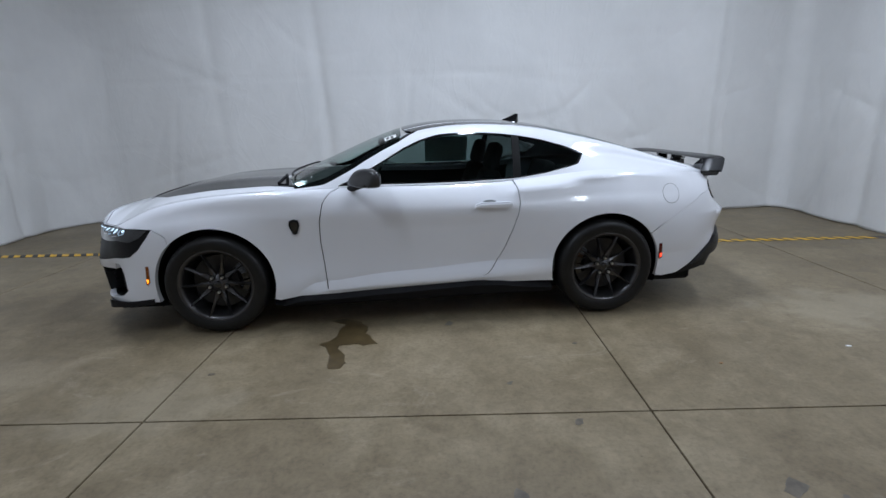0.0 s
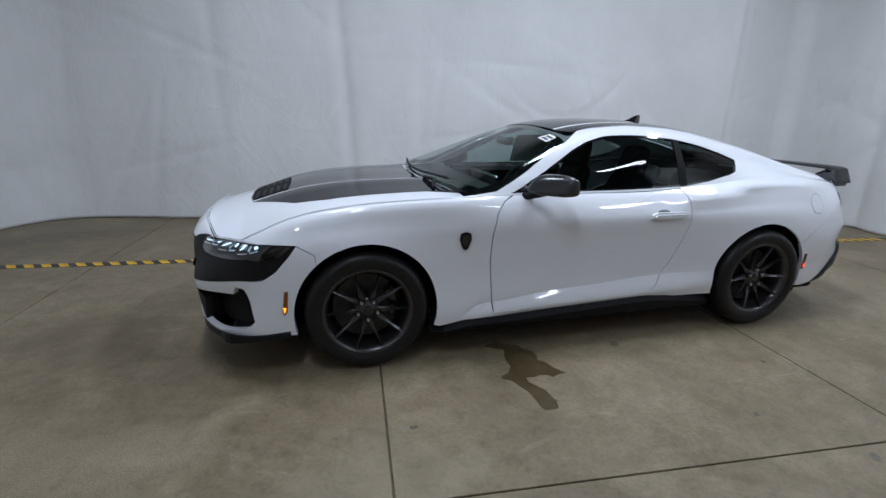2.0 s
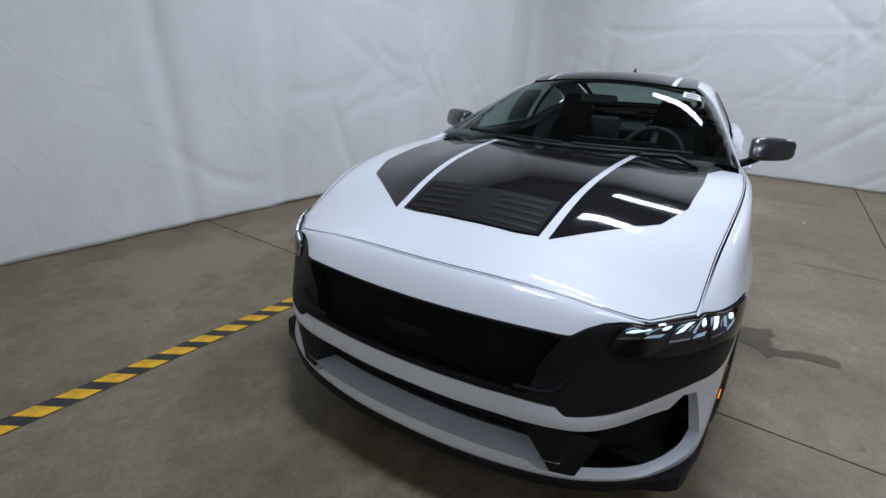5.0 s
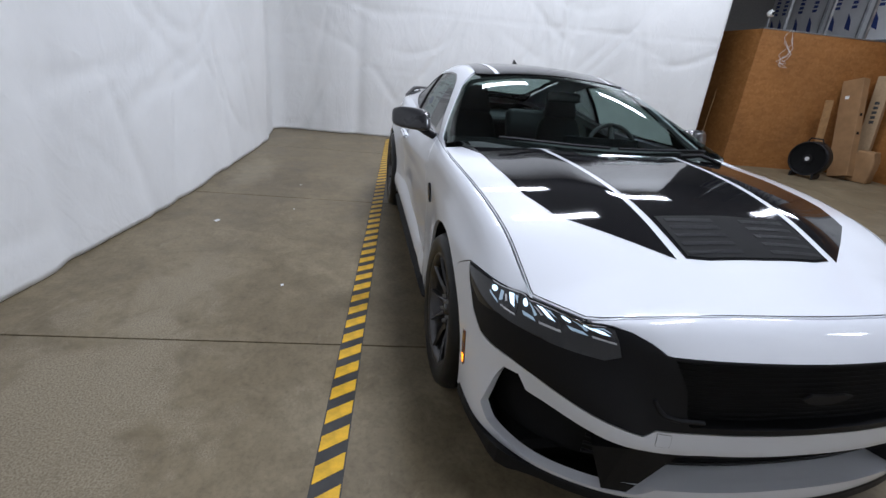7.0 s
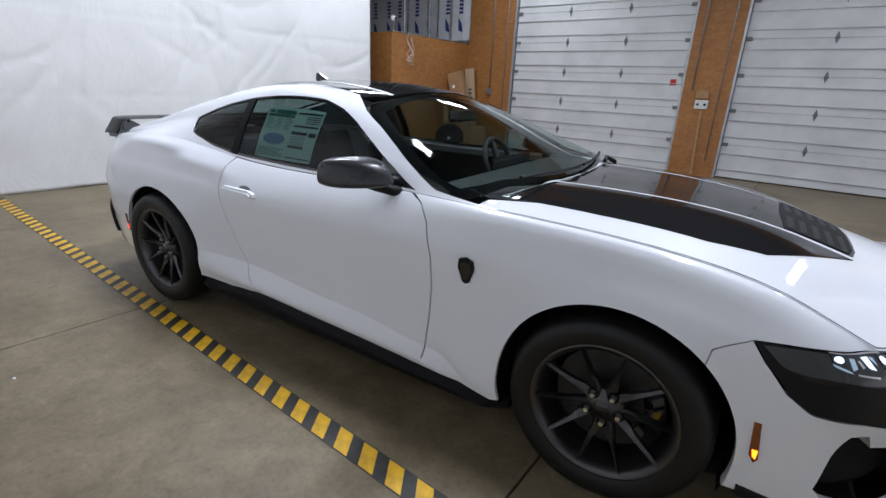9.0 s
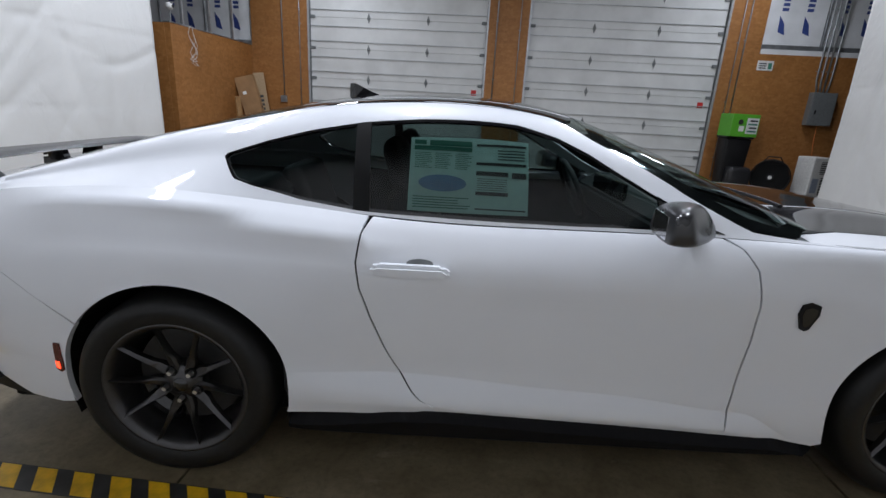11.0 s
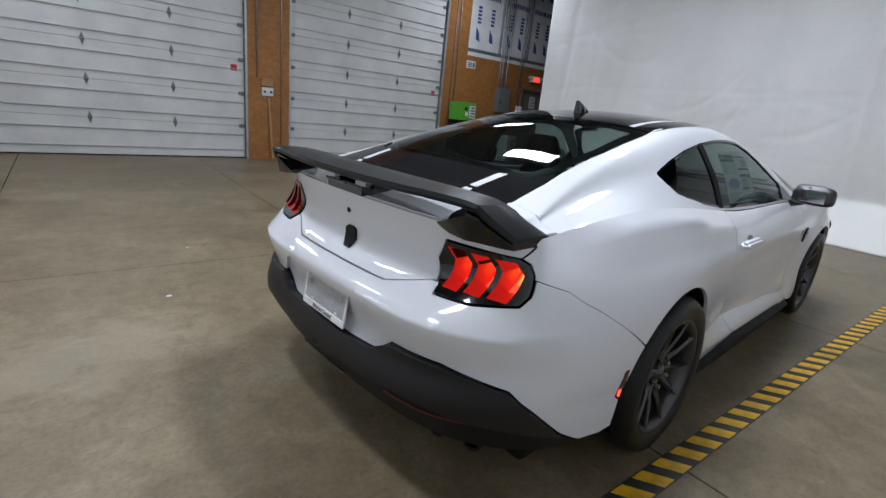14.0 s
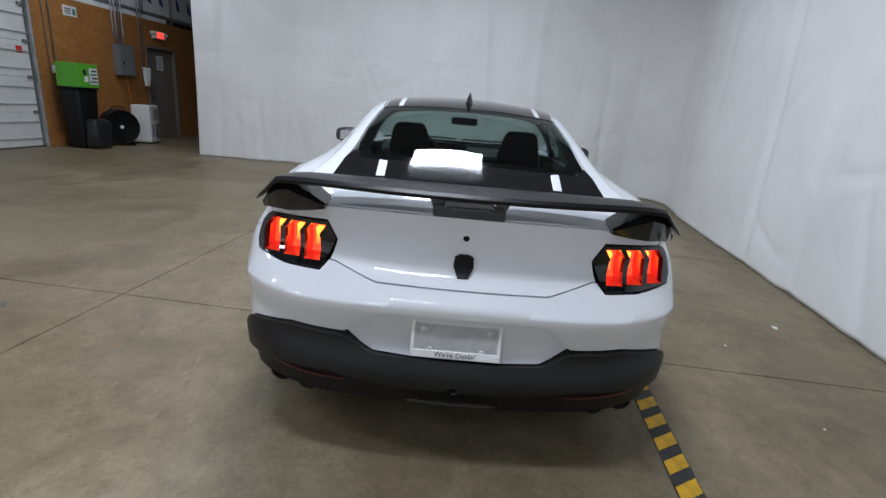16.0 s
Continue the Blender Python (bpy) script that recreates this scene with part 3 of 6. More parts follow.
LINE_D = feature([(-2.355, 0, .475), (-2.34, .3, .48), (-2.285, .575, .50), (-2.12, .742, .54), (-1.95, .862, .58)],
                 [.908, .938, .905, .895, .89, .897, .918, .948, .925, .878], [.65, .685, .68, .67, .67, .67, .68, .70, .69, .68],
                 [(2.245, .787, .69), (2.382, .6, .69), (2.428, .3, .69), (2.436, 0, .688)])
LINE_E = feature([(-2.338, 0, .731), (-2.304, .42, .733), (-2.198, .605, .71), (-2.072, .762, .70), (-1.94, .855, .712)],
                 [.888, .905, .905, .905, .90, .90, .898, .91, .878, .838], [.765, .83, .83, .83, .825, .825, .84, .86, .85, .835],
                 [(2.185, .77, .842), (2.25, .6, .82), (2.305, .3, .80), (2.315, 0, .795)])
LINE_F = feature([(-2.258, 0, .822), (-2.226, .42, .812), (-2.152, .662, .758), (-2.010, .780, .758), (-1.91, .787, .805)],
                 [.802, .842, .858, .842, .812, .80, .79, .785, .765, .745], [.874, .946, .968, .974, .968, .972, 1.0, 1.03, 1.02, .985],
                 [(2.17, .715, .965), (2.26, .6, .975), (2.34, .3, .99), (2.355, 0, .993)])
LINES = np.stack([LINE_A, LINE_B, LINE_C, LINE_D, LINE_E, LINE_F])
MIRROR = np.array([1.0, -1.0, 1.0])
_k = np.concatenate([[0], np.cumsum(np.linalg.norm(np.diff(LINE_D, axis=0), axis=1))])
U_END = _k[-1]
_t = np.concatenate([[-_k[1]], _k, [2 * U_END - _k[-2]]])
_p = np.concatenate([LINES[:, 1:2] * MIRROR, LINES, LINES[:, -2:-1] * MIRROR], axis=1).transpose(1, 0, 2)
_m = slopes(_t, _p)
_m[:6] = tangents(_t, _p)[:6]
_v = np.arange(6.0)


foot_z = line([-.95, -.86, -.79, -.72, -.66, -.56, -.376, -.19, .1, .4, .6, .8, .96], [.215, .245, .282, .32, .333, .339, .359, .376, .39, .412, .423, .427, .428])


def body(uv):
    """The lower body: u runs along it, v from the sill (0) to the hood and belt edge (5)."""
    u, v = uv[:, 0].copy(), uv[:, 1]
    flip = (u < 0) | (u > U_END)
    u = np.where(u < 0, -u, u)
    u = np.where(u > U_END, 2 * U_END - u, u)
    col = spline(_t, _p, _m, u).transpose(1, 0, 2)
    # the hood's edge has true corners at both ends of the lamp
    straight = (u > _k[1]) & (u < _k[4])
    for axis in range(3):
        col[5, straight, axis] = np.interp(u[straight], _k, LINE_F[:, axis])
    m = tangents(_v, col)
    i = np.clip(v.astype(int), 0, 4)
    s = (v - i)[:, None]
    n = np.arange(len(v))
    out = ((2 * s**3 - 3 * s**2 + 1) * col[i, n] + (s**3 - 2 * s**2 + s) * m[i, n] + (-2 * s**3 + 3 * s**2) * col[i + 1, n] + (s**3 - s**2) * m[i + 1, n])
    # rounded shoulder under the hood edge and over the rear hips
    wt = np.interp(out[:, 0], [-1.98, -1.7, -0.85, -0.5, 0.55, 0.95, 1.75, 2.02], [0, 1, 1, .35, .35, .6, .8, 0])
    r = np.clip(v - 4, 0, 1)
    sh = .15 * wt * r * r * (1 - r)
    out[:, 1] += .6 * sh
    out[:, 2] += .8 * sh
    # crest over the rear hips
    rc = np.interp(out[:, 0], [.6, 1.3, 2.0], [.45, .66, .92])
    wr = np.interp(out[:, 0], [.55, .8, 1.2, 1.8, 2.02], [0, .7, 1, .6, 0])
    cr = .03 * wr * np.exp(-np.sqrt((r - rc) ** 2 + 6e-4) / .2) * np.clip((1 - r) / .22, 0, 1) * np.clip(r / .2, 0, 1)
    out[:, 1] += cr
    # crest round the tail under the lights
    wt = np.clip((out[:, 0] - 2.02) / .2, 0, 1)
    cr = .016 * wt * np.exp(-np.sqrt((out[:, 2] - .695) ** 2 + 4e-6) / np.where(out[:, 2] > .695, .022, .05))
    out[:, 0] += cr
    out[:, 1] += .3 * cr * np.sign(out[:, 1]) * (np.abs(out[:, 1]) > .6)
    # crease along the foot of the doors, with a flared facet below it
    zc = foot_z(out[:, 0])
    wd = np.interp(out[:, 0], [-.86, -.70, .62, .96], [0, 1, 1, .2])
    fall = np.interp(out[:, 0], [-.7, .5], [.065, .11])
    out[:, 1] -= .02 * wd * np.where(out[:, 2] > zc, np.clip(1 - (out[:, 2] - zc) / .12, 0, 1) ** 2, np.clip(1 - (zc - out[:, 2]) / fall, 0, 1))
    out[flip] *= MIRROR
    return out


_fu = np.linspace(0, U_END, 900)
_fe = body(np.stack([_fu, np.full(900, 4.999)], 1))
edge_y = lambda x: np.interp(x, _fe[:, 0], _fe[:, 1])
edge_z = lambda x: np.interp(x, _fe[:, 0], _fe[:, 2])
hood_mid = line([-2.26, -2.2, -2.1, -2.0, -1.8, -1.45, -1.1, -0.7, -0.4], [.8215, .838, .864, .89, .946, 1.0, 1.015, 1.01, 1.0])
deck_mid = line([1.7, 1.95, 2.055, 2.15, 2.25, 2.36], [1.175, 1.097, 1.062, 1.03, 1.005, .993])


def hood(xy):
    x, y = xy[:, 0], np.abs(xy[:, 1])
    t = np.clip(y / np.maximum(edge_y(x), 1e-3), 0, 1)
    ez, mz = edge_z(x), hood_mid(x)
    p = np.interp(x, [-2.15, -1.5], [2.0, 2.5])
    fade = np.clip((x + 2.15) / 0.5, 0, 1)
    ridge = 0.008 * fade * np.exp(-((y - 0.40) / 0.12) ** 2)
    return np.stack([x, xy[:, 1], ez + (mz - ez) * (1 - t**p) + ridge], 1)


ROOF_X = [-1.0, -0.8, -0.6, -0.3, 0.0, 0.3, 0.6, 0.9, 1.2, 1.5, 1.8, 2.08]
roof_mid = line(ROOF_X, [.985, 1.07, 1.153, 1.275, 1.368, 1.402, 1.40, 1.372, 1.312, 1.235, 1.143, 1.055])
rail_y = line(ROOF_X, [.80, .757, .713, .65, .602, .578, .57, .558, .548, .55, .575, .64])
rail_z = line(ROOF_X, [.955, 1.022, 1.095, 1.2, 1.288, 1.335, 1.338, 1.312, 1.258, 1.19, 1.105, 1.02])
waist = line(ROOF_X, [0.0, 0.006, .016, .024, .026, .026, .026, .022, .004, -.02, -.025, -.01])


def cabin(xv):
    """The upper body: v from the belt (0) over the rail (2) to the middle of the roof (4)."""
    x, v = xv[:, 0], xv[:, 1].copy()
    flip = v > 4
    v = np.where(flip, 8 - v, v)
    by, bz, ry, rz, mz = edge_y(x), edge_z(x), rail_y(x), rail_z(x), roof_mid(x)
    w = waist(x)
    z = np.zeros_like(x)
    pts = np.stack([np.stack([x, by, bz], 1), np.stack([x, (by + ry) / 2 + w, (bz + rz) / 2 + 0.3 * w], 1), np.stack([x, ry, rz], 1),
                    np.stack([x, ry * 0.58, rz + (mz - rz) * 0.74], 1), np.stack([x, z, mz], 1), np.stack([x, -ry * 0.58, rz + (mz - rz) * 0.74], 1)])
    m = tangents(np.arange(6.0), pts)
    i = np.clip(v.astype(int), 0, 3)
    s = (v - i)[:, None]
    n = np.arange(len(v))
    out = ((2 * s**3 - 3 * s**2 + 1) * pts[i, n] + (s**3 - 2 * s**2 + s) * m[i, n] + (-2 * s**3 + 3 * s**2) * pts[i + 1, n] + (s**3 - s**2) * m[i + 1, n])
    out[flip] *= MIRROR
    return out


_cv = cabin(np.stack([np.full(120, 2.054), np.linspace(0, 4, 120)], 1))


def deck(xy):
    """The trunk lid: it takes up the cabin's section at its front edge and flattens behind it."""
    x, y = xy[:, 0], np.abs(xy[:, 1])
    t = np.clip(y / np.maximum(edge_y(x), 1e-3), 0, 1)
    ez, mz = edge_z(x), deck_mid(x)
    own = ez + (mz - ez) * (1 - t**3.0)
    e0, m0 = edge_z(2.054), deck_mid(2.054)
    own0 = e0 + (m0 - e0) * (1 - t**3.0)
    start = np.interp(t * edge_y(2.054), _cv[::-1, 1], _cv[::-1, 2])
    f = np.clip((x - 2.054) / .16, 0, 1)
    return np.stack([x, xy[:, 1], own + (start - own0) * (1 - f * f * (3 - 2 * f))], 1)


class Skin:
    """A surface in two parameters, with the way back from two of a point's coordinates to the parameters."""

    def __init__(self, f, lo, hi, scale, out):
        self.f, self.lo, self.hi, self.scale, self.out = f, lo, hi, scale, out

    def find(self, axes, pts, lo=None, hi=None):
        lo, hi = lo or self.lo, hi or self.hi
        a, b = np.meshgrid(np.linspace(lo[0], hi[0], 260), np.linspace(lo[1], hi[1], 90))
        par = np.stack([a.ravel(), b.ravel()], 1)
        tab = self.f(par)[:, axes]
        q = np.array(pts, float)
        uv = par[[np.argmin(((tab - p) ** 2).sum(1)) for p in q]]
        e = 1e-4
        for _ in range(4):
            p0 = self.f(uv)[:, axes]
            ja = (self.f(uv + [e, 0])[:, axes] - p0) / e
            jb = (self.f(uv + [0, e])[:, axes] - p0) / e
            det = ja[:, 0] * jb[:, 1] - ja[:, 1] * jb[:, 0]
            ok = np.abs(det) > 1e-5
            det = np.where(ok, det, 1)
            r = q - p0
            du = np.where(ok, (r[:, 0] * jb[:, 1] - r[:, 1] * jb[:, 0]) / det, 0)
            dv = np.where(ok, (ja[:, 0] * r[:, 1] - ja[:, 1] * r[:, 0]) / det, 0)
            uv = np.clip(uv + np.clip(np.stack([du, dv], 1), -0.1, 0.1), lo, hi)
        return uv

    def normal(self, uv, side):
        e = 2e-3
        n = np.cross(self.f(uv + [e, 0]) - self.f(uv - [e, 0]), self.f(uv + [0, e]) - self.f(uv - [0, e]))
        n /= np.maximum(np.linalg.norm(n, axis=1, keepdims=True), 1e-9)
        return n * self.out


def dense(loop, step, scale):
    out = []
    for p, q in zip(loop, np.roll(loop, -1, axis=0)):
        n = max(1, int(np.ceil(np.linalg.norm((q - p) * scale) / step)))
        out += [p + (q - p) * k / n for k in range(n)]
    return np.array(out)


def inside(poly, pts):
    x, y = pts[:, 0], pts[:, 1]
    res = np.zeros(len(pts), bool)
    a, b = poly, np.roll(poly, -1, axis=0)
    for (x0, y0), (x1, y1) in zip(a, b):
        if y0 == y1:
            continue
        hit = ((y0 > y) != (y1 > y)) & (x < (x1 - x0) * (y - y0) / (y1 - y0) + x0)
        res ^= hit
    return res


def near_edge(poly, pts, d):
    a, b = poly, np.roll(poly, -1, axis=0)
    ab = b - a
    ll = np.maximum((ab**2).sum(1), 1e-12)
    ap = pts[:, None, :] - a[None]
    t = np.clip((ap * ab).sum(2) / ll, 0, 1)
    return (np.linalg.norm(ap - t[..., None] * ab, axis=2) < d).any(1)


def skin_part(name, skin, loop, mat, parent, label="", holes=(), step=0.03, lift=0.0, flange=0.014, left=False, folds=()):
    """One panel: the piece of a skin inside a loop of parameters, with turned-in edges. left mirrors it to the car's other side."""
    from mathutils.geometry import delaunay_2d_cdt
    sc = np.array(skin.scale)
    loops = [dense(np.array(l, float), step, sc) * sc for l in (loop, *holes)]
    lo, hi = loops[0].min(0), loops[0].max(0)
    gx, gy = np.meshgrid(np.arange(lo[0] + step / 2, hi[0], step), np.arange(lo[1] + step / 2, hi[1], step))
    g = np.stack([gx.ravel(), gy.ravel()], 1)
    if len(g):
        keep = inside(loops[0], g) & ~near_edge(loops[0], g, step * 0.45)
        for h in loops[1:]:
            keep &= ~inside(h, g) & ~near_edge(h, g, step * 0.45)
        for f in folds:
            keep &= ~near_edge(np.concatenate([f, f[::-1]]) * sc, g, step * 0.3)
        g = g[keep]
    pts, edges = [], []
    for l in loops:
        k = len(pts)
        pts += list(l)
        edges += [(k + i, k + (i + 1) % len(l)) for i in range(len(l))]
    for f in folds:
        q = np.array(f) * sc
        q = q[inside(loops[0], q) & ~near_edge(loops[0], q, .004)]
        edges += [(len(pts) + i, len(pts) + i + 1) for i in range(len(q) - 1)]
        pts += list(q)
    pts += list(g)
    vs, es, fs, *_ = delaunay_2d_cdt([Vector(p) for p in pts], edges, [], 0, 1e-6)
    P = np.array([tuple(v) for v in vs])
    F = np.array([f for f in fs if len(f) == 3])
    cen = P[F].mean(1)
    ok = inside(loops[0], cen)
    for h in loops[1:]:
        ok &= ~inside(h, cen)
    F = F[ok]
    uv = P / sc
    nor = skin.normal(uv, 1)
    pos = skin.f(uv) + nor * lift
    if left:
        pos, nor = pos * MIRROR, nor * MIRROR
    fn = np.cross(pos[F[:, 1]] - pos[F[:, 0]], pos[F[:, 2]] - pos[F[:, 0]])
    flip = (fn * nor[F].mean(1)).sum(1) < 0
    F[flip] = F[flip][:, ::-1]
    faces = [tuple(f) for f in F.tolist()]
    verts, norms = [tuple(p) for p in pos], [tuple(n) for n in nor]
    if flange:
        count = {}
        for f in faces:
            for a, b in ((f[0], f[1]), (f[1], f[2]), (f[2], f[0])):
                count[(a, b)] = 1
        for a, b in list(count):
            if (b, a) in count:
                continue
            k = len(verts)
            d = np.cross(pos[b] - pos[a], (nor[a] + nor[b]) / 2)
            d = d / max(np.linalg.norm(d), 1e-9)
            verts += [tuple(pos[a]), tuple(pos[b]), tuple(pos[b] - nor[b] * flange), tuple(pos[a] - nor[a] * flange)]
            norms += [tuple(d)] * 4
            faces.append((k, k + 3, k + 2, k + 1))
    me = bpy.data.meshes.new(name)
    me.from_pydata(verts, [], faces)
    me.materials.append(mat)
    me.polygons.foreach_set("use_smooth", [True] * len(me.polygons))
    me.normals_split_custom_set_from_vertices(norms)
    ob = new(name, me)
    ob.parent = parent
    if label:
        ob["label"] = label
    return ob


BODY = Skin(body, (0.0, 0.0), (U_END, 5.0), (1.0, 0.14), 1.0)
HOOD = Skin(hood, (-2.22, -0.85), (-0.5, 0.85), (1.0, 1.0), 1.0)
DECK = Skin(deck, (1.7, -0.8), (2.35, 0.8), (1.0, 1.0), 1.0)
CABIN = Skin(cabin, (-0.98, 0.0), (2.07, 4.0), (1.0, 0.2), 1.0)
# turn each skin's normal outward
for sk, uv0, want in ((BODY, (U_END / 2, 2.5), (0, 1, 0)), (HOOD, (-1.4, 0.2), (0, 0, 1)), (DECK, (2.1, 0.2), (0, 0, 1)), (CABIN, (0.4, 3.5), (0, 0, 1))):
    if np.dot(sk.normal(np.array([uv0]), 1)[0], want) < 0:
        sk.out = -1.0

XZ, YZ, XY = [0, 2], [1, 2], [0, 1]
U5, U13 = _k[5], _k[13]


def side_uv(pts):
    return BODY.find(XZ, pts, (_k[3], 0.0), (_k[16], 5.0))


def front_uv(pts):
    """Both halves of the nose from (y, z)."""
    p = np.array(pts, float)
    uv = BODY.find(YZ, np.abs(p * [1, 1]) * [1, 1], (0.0, 0.0), (_k[5], 5.0))
    uv[p[:, 0] < 0, 0] *= -1
    return uv


def rear_uv(pts):
    p = np.array(pts, float)
    uv = BODY.find(YZ, np.abs(p), (_k[13], 0.0), (U_END, 5.0))
    neg = p[:, 0] < 0
    uv[neg, 0] = 2 * U_END - uv[neg, 0]
    return uv


def roof_uv(pts):
    p = np.array(pts, float)
    uv = CABIN.find(XY, np.abs(p) * [1, 1] if (p[:, 0] >= 0).all() else np.stack([p[:, 0], np.abs(p[:, 1])], 1), (-0.98, 1.6), (2.07, 4.0))
    neg = p[:, 1] < 0
    uv[neg, 1] = 8 - uv[neg, 1]
    return uv


def glass_uv(pts):
    return CABIN.find(XZ, pts, (-0.98, 0.0), (2.07, 2.6))


def arch(cx, r, a0, a1, n=26, cz=0.35, sq=1.0):
    return [(cx + r * math.cos(radians(a0 + (a1 - a0) * k / n)), cz + r * sq * math.sin(radians(a0 + (a1 - a0) * k / n))) for k in range(n + 1)]


car = thing("car", pose(0, 0, 0), "white fastback sports coupe with black stripes and rear spoiler", "car")
FA, RA = (-1.36, 0.398), (1.36, 0.392)

# side panels, in (x, z)
DOOR_FRONT = [(-0.61, .262), (-0.625, .45), (-0.638, .62), (-0.632, .76), (-0.605, .88), (-0.555, .945), (-0.50, .975)]
DOOR_REAR = [(.70, 1.0), (.728, .93), (.74, .84), (.725, .75), (.69, .65), (.64, .53), (.583, .43), (.535, .365), (.505, .338), (.455, .315)]


def top_uv(xs):
    """Points just under the belt edge, by x."""
    return np.stack([np.interp(xs, _fe[:, 0], _fu), np.full(len(xs), 4.985)], 1)


def cat(*a):
    return np.concatenate([np.atleast_2d(q) for q in a])


FOOT = [side_uv([(x, float(foot_z(np.array([x]))[0]) + dz) for x in np.linspace(-.84, .94, 72)]) for dz in (.03, .012, .0025, -.0025, -.02)]
for left in (False, True):
    # front fender: from the headlight round the arch to the door
    low = side_uv([(-0.945, .222), (-0.80, .245), (-0.61, .25)])
    fr = side_uv([(x - 0.004, z) for x, z in DOOR_FRONT[1:]])
    f_arch = side_uv(arch(*FA, 131.6, -17, 30))
    fender = cat(low, fr, top_uv(np.linspace(-0.52, -2.012, 26)), side_uv([(-1.95, .757), (-1.88, .757), (-1.80, .756), (-1.725, .752), (-1.632, .70)]), f_arch)
    skin_part("front_fender", BODY, fender, PAINT, car, "white front fender", left=left, lift=0.0, folds=FOOT)
    door = cat(side_uv([(x + 0.003, z + 0.012) for x, z in DOOR_FRONT[:1]]), side_uv([(-.2, .281), (.2, .300), (.40, .307)]), side_uv([(x - 0.003, z) for x, z in DOOR_REAR[::-1][1:-1]]),
               top_uv(np.linspace(.695, -.49, 20)), side_uv([(x + 0.003, z) for x, z in DOOR_FRONT[::-1][1:-1]]))
    skin_part("door", BODY, door, PAINT, car, "white car door", left=left, folds=FOOT)
    r_arch = side_uv(arch(*RA, 195, 37, 26))
    quarter = cat(side_uv([(.60, .268), (.88, .268)]), r_arch, side_uv([(1.80, .665), (1.95, .755), (2.08, .83)]), rear_uv([(.772, .862), (.768, .874), (.749, .904), (.727, .916), (.74, .949)]),
                  top_uv(np.linspace(2.14, .71, 30)) + [0, .014], side_uv([(x + 0.003, z) for x, z in DOOR_REAR[1:]]), side_uv([(.50, .29)]))
    skin_part("quarter_panel", BODY, quarter, PAINT, car, "white rear quarter panel", left=left, folds=FOOT)
    skin_part("rocker_panel", BODY, side_uv([(-.63, .24), (-.2, .25), (.2, .26), (.52, .27), (.54, .34), (.46, .325), (.2, .315), (-.2, .30), (-.63, .285)]), PAINT, car, "white rocker strip under the door", left=left, lift=-.004, flange=0)
    # sill skirt
    bm = bmesh.new()
    s = -1 if left else 1
    rows = []
    for x, z1, z0, y in ((-1.0, .205, .16, .86), (-0.92, .215, .165, .92), (-0.84, .236, .166, .93), (-0.78, .248, .168, .934), (-0.55, .252, .17, .936), (-0.2, .27, .175, .938), (0.2, .288, .178, .938), (.42, .298, .18, .938),
                         (0.6, .291, .18, .936), (0.8, .264, .176, .93), (0.92, .252, .172, .922), (0.98, .245, .17, .91)):
        rows.append([bm.verts.new((x, s * yy, zz)) for yy, zz in ((y - .12, z1), (y - .035, z1), (y, z1 - .035), (y - .008, z0 + .02), (y - .03, z0), (y - .14, z0))])
    for a, b in zip(rows, rows[1:]):
        for k in range(6):
            bm.faces.new((a[k], a[(k + 1) % 6], b[(k + 1) % 6], b[k]))
    bm.faces.new(rows[0])
    bm.faces.new(rows[-1])
    bmesh.ops.recalc_face_normals(bm, faces=bm.faces[:])
    part("side_skirt", bm, SKIRT, car, "black plastic side skirt")
    # wheel wells
    for cx, r, ym in ((FA[0], .40, .93), (RA[0], .395, .94)):
        bm = bmesh.new()
        prof = arch(cx, r, 200, -20, 24)
        a = [bm.verts.new((x, s * (ym - .03), max(z, .2))) for x, z in prof]
        b = [bm.verts.new((x, s * .52, max(z, .2))) for x, z in prof]
        for k in range(len(prof) - 1):
            bm.faces.new((a[k], a[k + 1], b[k + 1], b[k]))
        bm.faces.new(b)
        part("wheel_well", bm, DARK, car, "black wheel well liner")

    # greenhouse side
    dlo = [(-0.50, .985), (-0.36, 1.053), (-0.2, 1.134), (-0.05, 1.216), (0.06, 1.264), (0.2, 1.30), (0.36, 1.308), (0.55, 1.303), (0.75, 1.282), (0.95, 1.243), (1.1, 1.2), (1.19, 1.169), (1.244, 1.149),
           (1.25, 1.139), (1.226, 1.108), (1.199, 1.079), (1.186, 1.07), (1.12, 1.053), (0.95, 1.018), (0.75, .992), (0.5, .984), (0.0, .98)]
    big = glass_uv(dlo)
    mid = big.mean(0)
    rail_x = np.linspace(-0.93, 2.054, 46)
    roof_side = np.stack([rail_x[::-1], np.interp(rail_x[::-1], [-0.93, -0.6, -.5, -.4, -.315, -.2, -.1, -.03, .05, 1.0, 1.1, 1.45, 1.72, 1.77, 1.85, 1.95, 2.054], [.12, .33, .79, 1.14, 1.44, 1.7, 1.85, 2.0, 2.32, 2.32, 2.21, 2.165, 2.24, 2.25, 2.26, 2.33, 2.40])], 1)
    belt = np.stack([rail_x, np.interp(rail_x, [.70, .76], [.015, .001])], 1)
    skin_part("roof_pillar", CABIN, cat(belt, roof_side), PAINT, car, "white roof rail and pillars round the side windows", holes=[big], left=left)
    ring = mid + (big - mid) * [0.985, 0.93]
    skin_part("window_trim", CABIN, big, GLOSS, car, "gloss black window surround", holes=[ring], lift=-0.002, left=left, flange=0.01)
    d_glass = glass_uv([(-0.46, .992), (-0.2, 1.12), (-0.03, 1.217), (0.07, 1.257), (0.2, 1.292), (0.36, 1.30), (0.55, 1.295), (0.735, 1.277), (0.71, .998), (0.5, .99), (0.0, .987)])
    skin_part("side_window", CABIN, d_glass, STINT, car, "tinted side window", lift=-0.007, flange=0, left=left)
